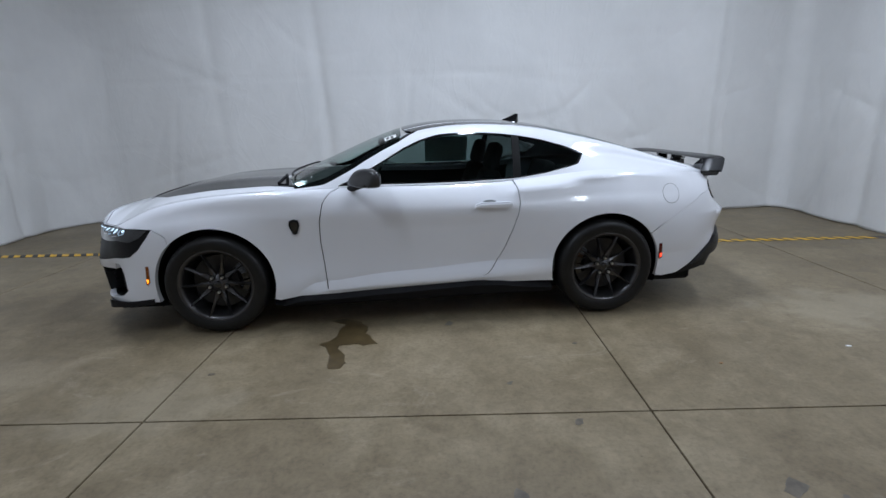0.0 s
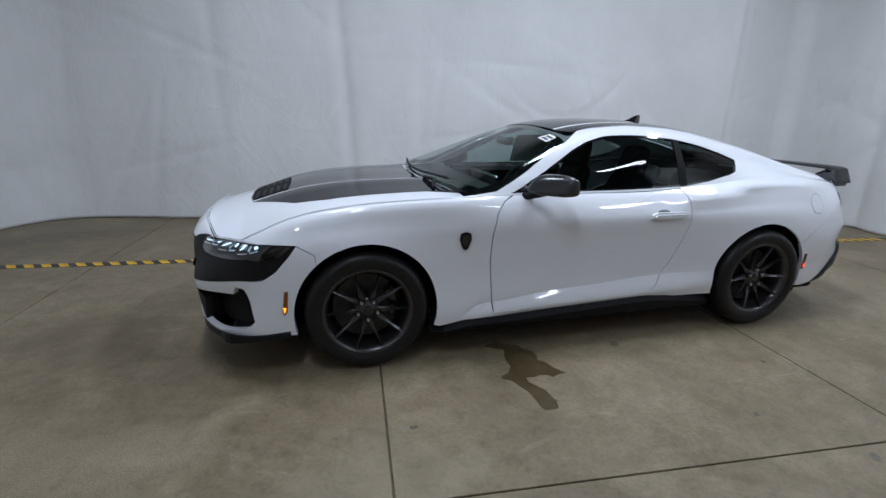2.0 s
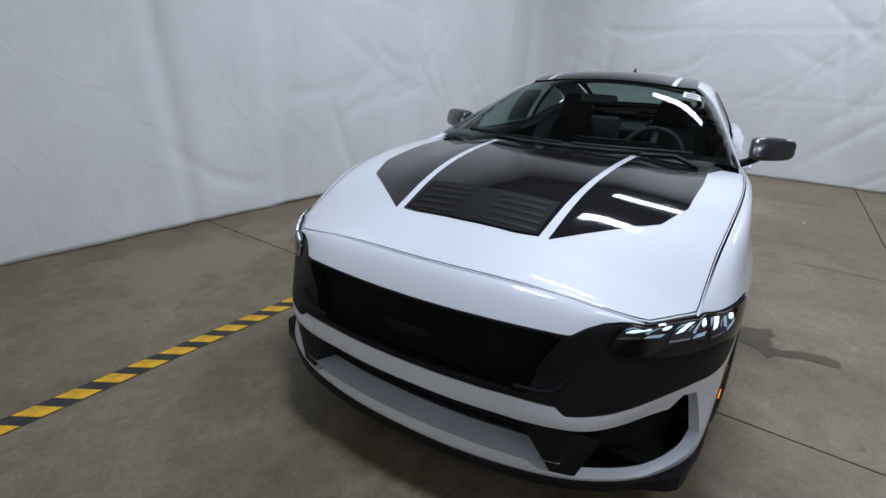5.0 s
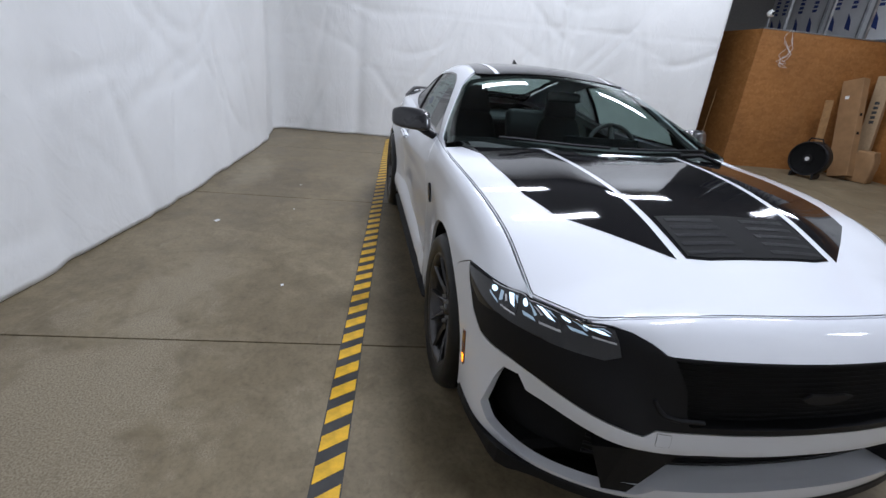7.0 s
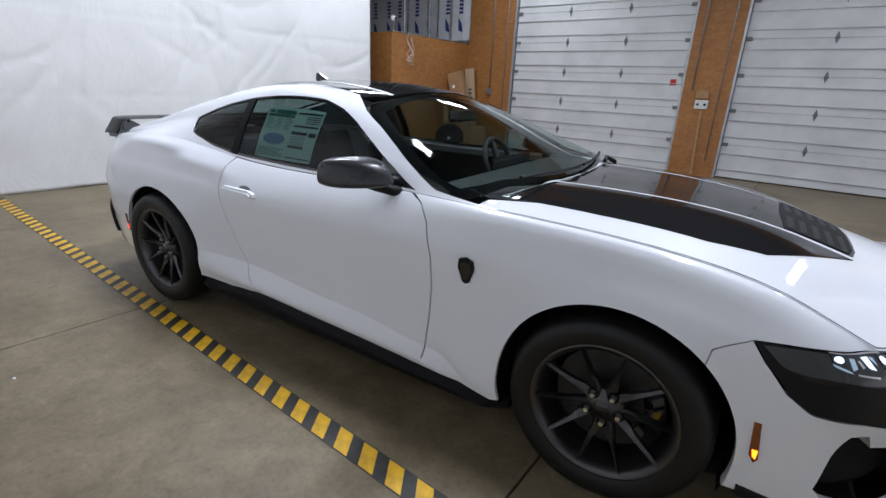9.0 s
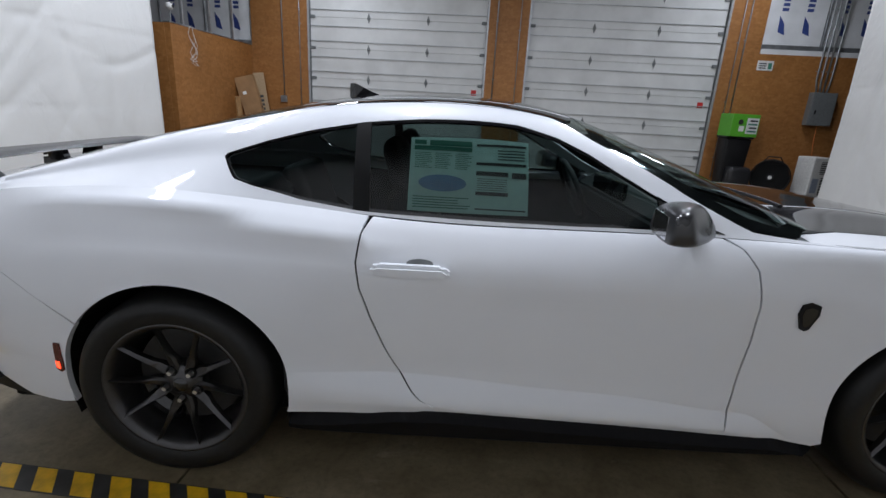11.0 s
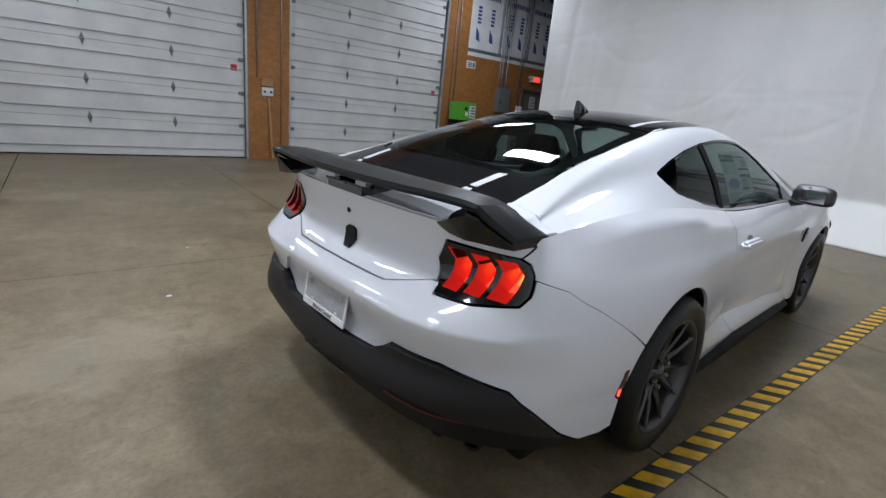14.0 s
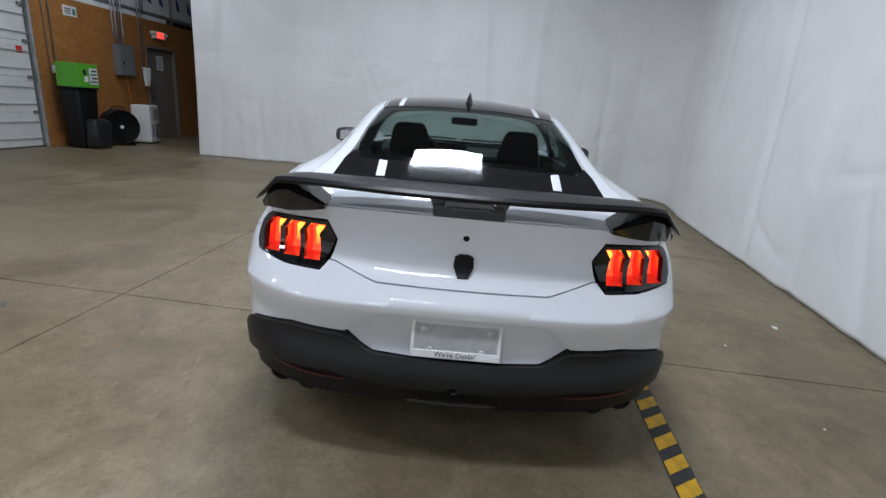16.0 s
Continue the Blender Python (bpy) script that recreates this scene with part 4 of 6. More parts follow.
    q_glass = glass_uv([(0.775, 1.27), (0.95, 1.235), (1.1, 1.19), (1.18, 1.161), (1.226, 1.143), (1.231, 1.135), (1.209, 1.108), (1.188, 1.085), (1.176, 1.078), (1.12, 1.062), (0.95, 1.027), (0.765, 1.0)])
    skin_part("quarter_window", CABIN, q_glass, QTINT, car, "tinted rear quarter window", lift=-0.006, flange=0, left=left)
    sail = glass_uv([(-.505, .984), (-.36, 1.052), (-.28, 1.092), (-.295, .986)])
    skin_part("mirror_sail", CABIN, sail, GLOSS, car, "black corner panel under the mirror", lift=0.001, flange=0.01, left=left)
    pillar = glass_uv([(0.73, 1.285), (0.78, 1.277), (0.768, .993), (0.71, .985)])
    skin_part("window_pillar", CABIN, pillar, DARK, car, "matte black pillar between the windows", lift=-0.001, flange=0.01, left=left)

# roof, windscreen, rear window in (x, y)
def sym(half):
    return list(half) + [(x, -y) for x, y in half[::-1]]


roof = roof_uv(sym([(-0.06, 0.0), (-0.055, .25), (-0.03, .45), (0.02, .525), (0.3, .525), (0.6, .52), (0.9, .51), (1.04, .50), (1.06, .3), (1.075, 0.0)]))
skin_part("roof_panel", CABIN, roof, VINYL, car, "black roof panel", lift=0.0)
for s in (1, -1):
    st = roof_uv([(-0.04, s * .385), (0.5, s * .40), (1.035, s * .385), (1.035, s * .412), (0.5, s * .427), (-0.035, s * .412)])
    skin_part("roof_stripe", CABIN, st, PAINT, car, "thin white roof stripe", lift=0.0015, flange=0.001)
def across(*half):
    """A loop over the roof's middle from its half, in the cabin's parameters."""
    h = cat(*half)
    m = h[::-1].copy()
    m[:, 1] = 8 - m[:, 1]
    return cat(h, m)


shield = across(roof_uv([(-.96, 0.0), (-.94, .25), (-.89, .5), (-.83, .66)]), [(-.76, .5), (-.66, .27), (-.6, .36), (-.5, .82), (-.4, 1.17), (-.315, 1.47), (-.2, 1.73), (-.1, 1.88), (-.07, 2.0)],
                roof_uv([(-.072, .3), (-.07, 0.0)]))
skin_part("windscreen", CABIN, shield, WIND, car, "tinted windscreen with black border", lift=-0.003, flange=0)
inner = across(roof_uv([(-.90, 0.0), (-.885, .25), (-.835, .5), (-.79, .62)]), [(-.70, .95), (-.6, 1.0), (-.5, 1.3), (-.4, 1.6), (-.3, 1.84), (-.2, 2.04), (-.14, 2.2)], roof_uv([(-.125, .3), (-.12, 0.0)]))
skin_part("windscreen_border", CABIN, shield, GLOSS, car, "black printed border of the windscreen", holes=[inner], lift=-0.006, flange=0)
back = roof_uv(sym([(1.082, 0.0), (1.07, .3), (1.055, .49), (1.13, .50), (1.45, .51), (1.75, .50), (1.86, .455), (1.885, .3), (1.89, 0.0)]))
skin_part("rear_window", CABIN, back, TINT, car, "tinted sloping rear window", lift=-0.001, flange=0)
back_in = roof_uv(sym([(1.13, 0.0), (1.125, .3), (1.13, .445), (1.45, .465), (1.72, .455), (1.81, .42), (1.835, .3), (1.84, 0.0)]))
skin_part("rear_window_border", CABIN, back, GLOSS, car, "black border of the rear window", holes=[back_in], lift=-0.006, flange=0)
# the lid between the rear window and the tail
lid_top = roof_uv(sym([(1.896, 0.0), (1.89, .3), (1.865, .46), (1.77, .515), (1.85, .535), (1.95, .54), (2.0535, .545), (2.0535, 0.0)]))
skin_part("deck_panel", CABIN, lid_top, VINYL, car, "black striped deck below the rear window", lift=0.001)
for s in (1, -1):
    st = roof_uv([(1.90, s * .345), (2.04, s * .335), (2.04, s * .37), (1.885, s * .38)])
    skin_part("deck_stripe", CABIN, st, PAINT, car, "thin white deck stripe", lift=0.003, flange=0.001)
lid = sym([(2.055, 0.0), (2.055, .735), (2.12, .715), (2.2, .67), (2.265, .57), (2.32, .35), (2.343, .15), (2.346, 0.0)])
skin_part("trunk_lid", DECK, lid, PAINT, car, "white trunk lid")
skin_part("lid_stripe", DECK, sym([(2.0555, 0.0), (2.0555, .542), (2.12, .53), (2.15, .48), (2.165, 0.0)]), VINYL, car, "black vinyl on the trunk lid", lift=0.0015, flange=0.001)
for s in (1, -1):
    skin_part("deck_stripe", DECK, [(2.06, s * .335), (2.16, s * .325), (2.16, s * .36), (2.06, s * .37)], PAINT, car, "thin white deck stripe", lift=0.003, flange=0.001)

# hood with its shut lines, vinyl and vent
_n = int(np.searchsorted(_fe[:, 0], -.78))
rim = [(_fe[i, 0] + .0045, max(0.0, _fe[i, 1] - .004)) for i in sorted(set(list(range(0, 120, 8)) + list(range(120, _n, 6))))]
skin_part("hood", HOOD, sym(rim + [(-0.80, .78), (-0.86, .55), (-0.92, .3), (-0.945, 0.0)]), PAINT, car, "white hood", step=0.03)
shut = [(x + .004, y) for x, y in rim if x < -.86]
shut = [(x, y - .003 if y > .6 else y) for x, y in shut]
for s in (1, -1):
    strip = [(x, s * y) for x, y in shut] + [(x + (.0034 if y < .66 else .001), s * max(0.0, y - (.0 if y < .5 else .003))) for x, y in shut[::-1]]
    skin_part("hood_gap", HOOD, strip, DARK, car, "thin dark shut line of the hood", lift=0.0012, flange=0)
centre = sym([(-2.005, 0.0), (-2.0, .2), (-1.985, .272), (-1.7, .295), (-1.2, .335), (-0.93, .355), (-0.95, 0.0)])
skin_part("hood_stripe", HOOD, centre, VINYL, car, "wide black hood stripe", lift=0.0015, flange=0.001)
for s in (1, -1):
    outer = [(x, s * y) for x, y in [(-1.985, .305), (-1.7, .325), (-1.2, .365), (-0.925, .385), (-0.845, .64), (-0.83, .705), (-1.2, .70), (-1.55, .675), (-1.72, .61), (-1.87, .44)]]
    skin_part("hood_stripe", HOOD, outer, VINYL, car, "black outer hood stripe", lift=0.0015, flange=0.001)

# ---- nose ----
def both(half, end=None):
    """A loop across the middle of the nose (end None) or the tail from its half."""
    h = np.array(half, float)
    m = h[::-1].copy()
    m[:, 0] = -m[:, 0] if end is None else 2 * end - m[:, 0]
    return np.concatenate([h, m])


k = _k
u3 = float(np.interp(.488, body(np.stack([np.linspace(0, .8, 200), np.full(200, 4.0)], 1))[:, 1], np.linspace(0, .8, 200)))
nose = [(0.0, 4.99)] + [(u, 4.99) for u in np.linspace(.1, k[2] - .012, 9)] + [(k[2] - .004, 4.93), (u3, 4.01), (.36, 4.0), (.2, 4.0), (0.0, 4.0)]
NOSE = Skin(lambda uv: body(np.stack([uv[:, 0], np.full(len(uv), 4.0)], 1)) * (5 - uv[:, 1:2]) + body(np.stack([uv[:, 0], np.full(len(uv), 5.0)], 1)) * (uv[:, 1:2] - 4)
            + np.array([0, 0, .05]) * (uv[:, 1:2] - 4) * (5 - uv[:, 1:2]), (0, 4), (1, 5), (1.0, .14), BODY.out)
skin_part("nose_panel", NOSE, both(nose), PAINT, car, "white nose panel ahead of the hood", lift=0.0)
grille_half = np.concatenate([[(0.0, 3.98), (.2, 3.98), (.30, 3.98)], front_uv([(.47, .62), (.45, .53), (.43, .505), (.2, .50), (.0, .50)])])
g = skin_part("grille", BODY, both(grille_half), DARK, car, "black mesh grille", lift=-0.045, flange=0.0)
for zz in np.arange(.50, .70, .0165):
    uvs = front_uv([(y, zz) for y in np.linspace(.44, -.44, 25)])
    pp = body(uvs) - np.array([-0.034, 0, 0])
    part("grille_bar", tube_bm([tuple(p) for p in pp], 0.0022, 6), DARK, g)
for s in (1, -1):
    pp = body(front_uv([(.50, .60), (.487, .575), (.468, .556), (.43, .548), (.36, .546)])) - np.array([.004, 0, 0])
    part("grille_blade", tube_bm([(p[0], s * p[1], p[2]) for p in pp], .007, 8), SATIN, car, "black blade beside the grille")
em = body(front_uv([(0.0, .615)]))[0]
bm = prism_bm([(-.085, .006), (-.06, .022), (-.01, .018), (.05, .02), (.085, .012), (.06, -.004), (.02, -.014), (-.03, -.016), (-.06, -.01)], 0.008, pose(em[0] + .012, 0, em[2], 90, 0, -90), bevel=0.002)
part("grille_emblem", bm, SATIN, car, "dark emblem in the grille")

lamp_on = glowing("lamp_white", (0.62, 0.84, 1.0), 1.5, (0.5, 0.5, 0.55))
facet_glow = glowing("facet_white_glow", (0.45, 0.68, 0.9), 0.3, (0.3, 0.33, 0.36))
amber_on = glowing("lamp_amber", (1.0, 0.30, 0.012), 2.6, (0.5, 0.12, 0.01))
amber = plain("amber_lens", (0.2, 0.05, 0.007), 0.15, 0, 0.5)
dark_red = plain("dark_red_lens", (0.09, 0.006, 0.005), 0.15, 0, 0.5)
red_dim = glowing("lamp_red", (1.0, 0.03, 0.02), 0.26, (0.35, 0.01, 0.01))
red_bulb = glowing("lamp_red_bulb", (1.0, 0.06, 0.02), 3.0, (0.5, 0.03, 0.02))
red_on = glowing("lamp_red_bright", (1.0, 0.2, 0.015), 6.0, (0.5, 0.03, 0.02))
red_mid = glowing("lamp_red_rim", (1.0, 0.05, 0.015), 2.2, (0.5, 0.02, 0.02))
_nt = red_on.node_tree
_tc = _nt.nodes.new("ShaderNodeTexCoord")
_sp = _nt.nodes.new("ShaderNodeSeparateXYZ")
_nt.links.new(_tc.outputs["Generated"], _sp.inputs[0])
_nt.links.new(ramp(_nt, _sp.outputs[2], [(0.0, (1, 0.03, 0.01)), (0.25, (1, 0.10, 0.012)), (0.6, (1, 0.21, 0.02)), (0.8, (1, 0.18, 0.02)), (1.0, (1, 0.05, 0.012))]), _nt.nodes["Principled BSDF"].inputs["Emission Color"])
mask_half = cat([(0.0, 3.985), (.2, 3.985), (u3, 3.985), (k[2] - .004, 4.9), (k[2] + .01, 4.97), (k[3] - .06, 4.97), (k[3], 4.95)],
                side_uv([(-1.95, .753), (-1.88, .753), (-1.80, .752), (-1.728, .749), (-1.765, .70), (-1.835, .62), (-1.90, .573)]),
                front_uv([(.82, .556), (.72, .527), (.58, .502), (.515, .491), (.485, .512), (.2, .505), (0.0, .503)]))
mask_hole = np.concatenate([[(0.0, 3.96), (.2, 3.96), (.36, 3.95)], front_uv([(.425, .64), (.41, .57), (.395, .528), (.2, .523), (.0, .522)])])
skin_part("nose_mask", BODY, both(mask_half), SATIN, car, "satin black panel from headlight to headlight round the grille", holes=[both(mask_hole)], lift=0.001, flange=0.05)
for left in (False, True):
    s = -1 if left else 1
    # glossy lamp cover with three lit modules along its upper edge
    cover_loop = cat([(k[2] - .05, 4.55), (k[2] - .015, 4.84), (k[2] + .02, 4.94), (k[3] - .05, 4.94), (k[3], 4.9)],
                     side_uv([(-1.94, .749), (-1.84, .749), (-1.745, .745), (-1.80, .70), (-1.87, .672)]), [(k[4] - .03, 3.78), (k[3], 3.74), (k[2] + .03, 3.76), (k[2] - .03, 3.86)])
    hl = skin_part("headlight", BODY, cover_loop, GLOSS, car, "dark headlight with lit white elements", left=left, lift=0.009, flange=0.006)
    top = lambda u: float(np.interp(u, [k[2] - .05, k[2], k[3], k[4], k[4] + .08], [4.62, 4.9, 4.9, 4.36, 4.22]))
    low = lambda u: float(np.interp(u, [k[2] - .05, k[2], k[3], k[4], k[4] + .08], [4.02, 3.98, 3.92, 3.9, 3.98]))
    w0, w1 = k[4] + .07, k[2] - .045

    def at(f, h):
        u = w0 + (w1 - w0) * f
        return (u, top(u) - h * (top(u) - low(u)))

    skin_part("lens_rim", BODY, [at(f, -.02) for f in np.linspace(.02, .98, 12)] + [at(f, .05) for f in np.linspace(.98, .02, 12)], CHROME, hl, "thin bright upper rim", left=left, lift=0.0105, flange=0.002)
    for i in range(3):
        a, w = .03 + .325 * i, .30

        def shape(*fh):
            return [at(a + w * f, h) for f, h in fh]
        skin_part("lamp_reflector", BODY, shape((0, .08), (1, .08), (.97, .9), (.10, .82)), GREYGLOSS, hl, "dark faceted reflector", left=left, lift=0.0108, flange=0.003)
        skin_part("lamp_projector", BODY, shape(*[(.15 + .085 * math.cos(t), .33 + .17 * math.sin(t)) for t in np.linspace(0, 2 * math.pi, 15)[:-1]]), lamp_on, hl, "lit lamp module", left=left, lift=0.0135, flange=0.004)
        # these facets glow dimly in place of light reflected from the modules
        skin_part("lamp_facet", BODY, shape((.34, .18), (.44, .22), (.50, .62), (.42, .70)), facet_glow, hl, "blue-white facet glowing dimly for reflected lamp light", left=left, lift=0.0125, flange=0.003)
        skin_part("lamp_facet", BODY, shape((.05, .66), (.36, .74), (.42, .84), (.10, .78)), facet_glow, hl, "blue-white facet glowing dimly for reflected lamp light", left=left, lift=0.0125, flange=0.003)
        skin_part("lamp_module", BODY, shape((.60, .16), (.76, .16), (.90, .66), (.76, .58)), lamp_on, hl, "lit lamp module", left=left, lift=0.013, flange=0.004)
        skin_part("lamp_facet", BODY, shape((.80, .18), (.92, .20), (.97, .5)), facet_glow, hl, "blue-white facet glowing dimly for reflected lamp light", left=left, lift=0.0125, flange=0.003)
        # small chrome facet, added as a glint
        skin_part("lamp_facet", BODY, shape((.50, .30), (.57, .30), (.66, .56), (.60, .60)), CHROME, hl, "chrome facet added for a glint", left=left, lift=0.0125, flange=0.003)
        skin_part("lens_step", BODY, shape((.50, .80), (.96, .86), (.96, .92), (.50, .86)), CHROME, hl, "bright lower lens edge", left=left, lift=0.0122, flange=0.002)

# bumper with one wide opening
bump_half = np.concatenate([front_uv([(0, .499), (.2, .501), (.484, .508), (.514, .487), (.58, .498), (.72, .523), (.815, .551)]), side_uv([(-1.90, .567), (-1.83, .616), (-1.761, .697), (-1.724, .7475), (-1.635, .6965)]),
                            side_uv(arch(*FA, 132.2, 195, 14)), side_uv([(-1.78, .248), (-1.90, .242)]), [(k[4], .12), (k[3], .2), (k[2], .35), (.3, .5), (0.0, .55)]])
open_half = front_uv([(0, .425), (.38, .428), (.50, .440), (.62, .448), (.765, .462), (.792, .512), (.825, .508), (.85, .41), (.868, .332), (.852, .292), (.74, .256), (.56, .246), (.47, .25), (.42, .283), (.2, .285), (0, .284)])
skin_part("front_bumper", BODY, both(bump_half), PAINT, car, "white front bumper with a wide lower opening", holes=[both(open_half)], flange=0.035)
tow = front_uv([(.437, .499), (.478, .503), (.48, .468), (.475, .462), (.443, .460), (.437, .464)])
tow_in = tow.mean(0) + (tow - tow.mean(0)) * .95
skin_part("tow_cover_gap", BODY, tow, GREYPAINT, car, "thin gap round the tow eye cover", holes=[tow_in], lift=0.0006, flange=0)
skin_part("tow_cover", BODY, tow_in, PAINT, car, "square white tow eye cover", lift=0.001, flange=0.001)
back_half = np.concatenate([front_uv([(0, .43), (.5, .45), (.72, .51)]), [(k[4] + .06, 3.0), (k[4] + .06, .6), (k[3], .6), (k[2], .6), (0, .6)]])
skin_part("intake_backing", BODY, both(back_half), DARK, car, "black grille inside the lower opening", lift=-0.10, flange=0)
for zz in (.32, .35, .38):
    uvs = front_uv([(y, zz) for y in np.linspace(.60, -.60, 31)])
    pp = body(uvs) - np.array([-0.075, 0, 0])
    part("intake_bar", tube_bm([tuple(p) for p in pp], 0.006, 6), SATIN, car, "black grille bar")
for s in (1, -1):
    bm = bmesh.new()
    ring = []
    for y, z, d in ((.39, .418, .0), (.54, .432, -.004), (.615, .40, -.004), (.56, .25, -.004), (.49, .25, .0)):
        p = body(front_uv([(y, z)]))[0]
        ring.append((p + [d + .006, 0, 0], p + [.11, -.05, 0]))
    f = [bm.verts.new((a[0], s * a[1], a[2])) for a, b in ring]
    r = [bm.verts.new((b[0], s * b[1], b[2])) for a, b in ring]
    bm.faces.new(f)
    for i in range(5):
        bm.faces.new((f[i], f[(i + 1) % 5], r[(i + 1) % 5], r[i]))
    bmesh.ops.recalc_face_normals(bm, faces=bm.faces[:])
    part("intake_fin", bm, SATIN, car, "black fin in the lower opening")
    mk = [(-1.798, .505), (-1.779, .505), (-1.788, .395), (-1.804, .37), (-1.814, .385)]
    lm = skin_part("side_marker", BODY, side_uv(mk), amber, car, "amber side marker light", left=s < 0, lift=0.004, flange=0.004)
    skin_part("marker_bulb", BODY, side_uv([(-1.808, .415), (-1.792, .415), (-1.797, .392), (-1.806, .384)]), amber_on, lm, "lit amber bulb", left=s < 0, lift=0.006, flange=0.002)
# white ledge inside the opening and the black splitter under it
bm = bmesh.new()
us = np.linspace(-.52, .52, 41)
a = body(np.stack([us, np.full(41, 1.15)], 1))
for p, q in zip(a, a[1:]):
    vs = [bm.verts.new(tuple(x)) for x in (p + [.004, 0, .012], q + [.004, 0, .012], q + [.10, 0, .018], p + [.10, 0, .018])]
    bm.faces.new(vs)
bmesh.ops.remove_doubles(bm, verts=bm.verts[:], dist=1e-4)
part("lip_ledge", bm, PAINT, car, "white ledge behind the front lip", smooth=True)
bm = bmesh.new()
us = np.linspace(-k[5] + .03, k[5] - .03, 61)
a = body(np.stack([us, np.full(61, 0.3)], 1))
n = BODY.normal(np.stack([us, np.full(61, 1.2)], 1), 1)
rows = []
for p, m in zip(a, n):
    o = np.array([m[0], m[1], 0])
    o /= np.linalg.norm(o)
    g = math.exp(-((abs(abs(p[1]) - .80)) / .045) ** 2)
    up, fl = .03 * g, .006 + .04 * g
    rows.append([bm.verts.new(tuple(c)) for c in ((p[0] - .06 * o[0], p[1] - .06 * o[1], p[2]), (p[0] + .002 * o[0], p[1] + .002 * o[1], p[2] + .004),
                                                (p[0] + fl * o[0], p[1] + fl * o[1], p[2] + up - .004), (p[0] + (fl + .002) * o[0], p[1] + (fl + .002) * o[1], p[2] - .03), (p[0] - .2 * o[0], p[1] - .2 * o[1], p[2] - .035))])
for p, q in zip(rows, rows[1:]):
    for i in range(4):
        bm.faces.new((p[i], p[i + 1], q[i + 1], q[i]))
bmesh.ops.recalc_face_normals(bm, faces=bm.faces[:])
part("splitter", bm, SATIN, car, "black front splitter lip")

# hood vent
for s in (1, -1):
    for i in range(5):
        x = -1.965 + .042 * i
        ys = np.linspace(.055, .252 - .003 * i, 7)
        bm = bmesh.new()
        rows = []
        for y in ys:
            h = hood(np.array([[x + .01 * y, y * s]]))[0]
            rows.append([bm.verts.new((h[0] + dx, h[1], h[2] + dz)) for dx, dz in ((-.010, .003), (.012, .0075), (.015, .006), (-.004, .001))])
        for p, q in zip(rows, rows[1:]):
            for j in range(4):
                bm.faces.new((p[j], p[(j + 1) % 4], q[(j + 1) % 4], q[j]))
        bm.faces.new(rows[0])
        bm.faces.new(rows[-1])
        bmesh.ops.recalc_face_normals(bm, faces=bm.faces[:])
        part("vent_louver", bm, SATIN, car, "gloss black vent louver")
# flat panel in near-black for the shade of the vent's recess
vent = [(x, y) for x, y in [(-1.995, 0), (-1.99, .2), (-1.975, .262), (-1.77, .27), (-1.76, 0)]]
skin_part("hood_vent", HOOD, sym(vent), DARK, car, "near-black hood vent panel, coloured as a shaded recess", lift=0.004, flange=0.004)

# ---- tail ----
tl = U_END
light = rear_uv([(.497, .921), (.62, .917), (.715, .913), (.746, .899), (.764, .872), (.774, .815), (.762, .785), (.64, .762), (.51, .758), (.464, .855)])
def light_cup(loop, lamp, left):
    """A red-walled cup that opens straight back, with the lit element on its floor."""
    uv = dense(np.array(loop, float), .012, np.array(BODY.scale))
    rim_p = body(uv) + BODY.normal(uv, 1) * .006
    end_p = rim_p - np.array([.105, 0, 0])
    if left:
        rim_p, end_p = rim_p * MIRROR, end_p * MIRROR
    n = len(uv)
    bm = bmesh.new()
    a, b = [bm.verts.new(tuple(p)) for p in rim_p], [bm.verts.new(tuple(p)) for p in end_p]
    for i in range(n):
        bm.faces.new((a[i], a[(i + 1) % n], b[(i + 1) % n], b[i]))
    cup = part("light_bar", bm, red_dim, lamp, "red light bar")
    heart = end_p.mean(0) + (end_p - end_p.mean(0)) * .62
    bm = bmesh.new()
    b, c = [bm.verts.new(tuple(p)) for p in end_p], [bm.verts.new(tuple(p)) for p in heart]
    for i in range(n):
        bm.faces.new((b[i], b[(i + 1) % n], c[(i + 1) % n], c[i]))
    part("light_rim", bm, red_mid, cup, "red rim of the lit core")
    bm = bmesh.new()
    mid = bm.verts.new(tuple(heart.mean(0)))
    c = [bm.verts.new(tuple(p)) for p in heart]
    for i in range(n):
        bm.faces.new((c[i], c[(i + 1) % n], mid))
    part("light_core", bm, red_on, cup, "bright amber-red lit core")
    # unseen black shell, added to stop the cup's glow leaking into the cabin
    mid_r, mid_e = rim_p.mean(0), end_p.mean(0)
    bm = bmesh.new()
    a = [bm.verts.new(tuple(p)) for p in mid_r + (rim_p - mid_r) * 1.05 - [.006, 0, 0]]
    b = [bm.verts.new(tuple(p)) for p in mid_e + (end_p - mid_e) * 1.05 - [.006, 0, 0]]
    mid = bm.verts.new(tuple(mid_e - [.006, 0, 0]))
    for i in range(n):
        bm.faces.new((a[i], a[(i + 1) % n], b[(i + 1) % n], b[i]))
        bm.faces.new((b[i], b[(i + 1) % n], mid))
    part("glow_shield", bm, DARK, cup, "unseen black shell that keeps the lamp's glow out of the cabin")


for left in (False, True):
    bars = []
    for i in range(3):
        c, up, dn = .556 + .079 * i, .905 - .002 * i, .774 + .005 * i
        bars.append(rear_uv([(c - .056, up), (c + .001, up), (c + .03, .868), (c + .02, dn), (c - .040, dn), (c - .029, .868)]))
    t = skin_part("tail_light", BODY, light, GLOSS, car, "dark tail light with three lit red bars", holes=bars, left=left, lift=0.006, flange=0.02)
    for bar in bars:
        light_cup(bar, t, left)
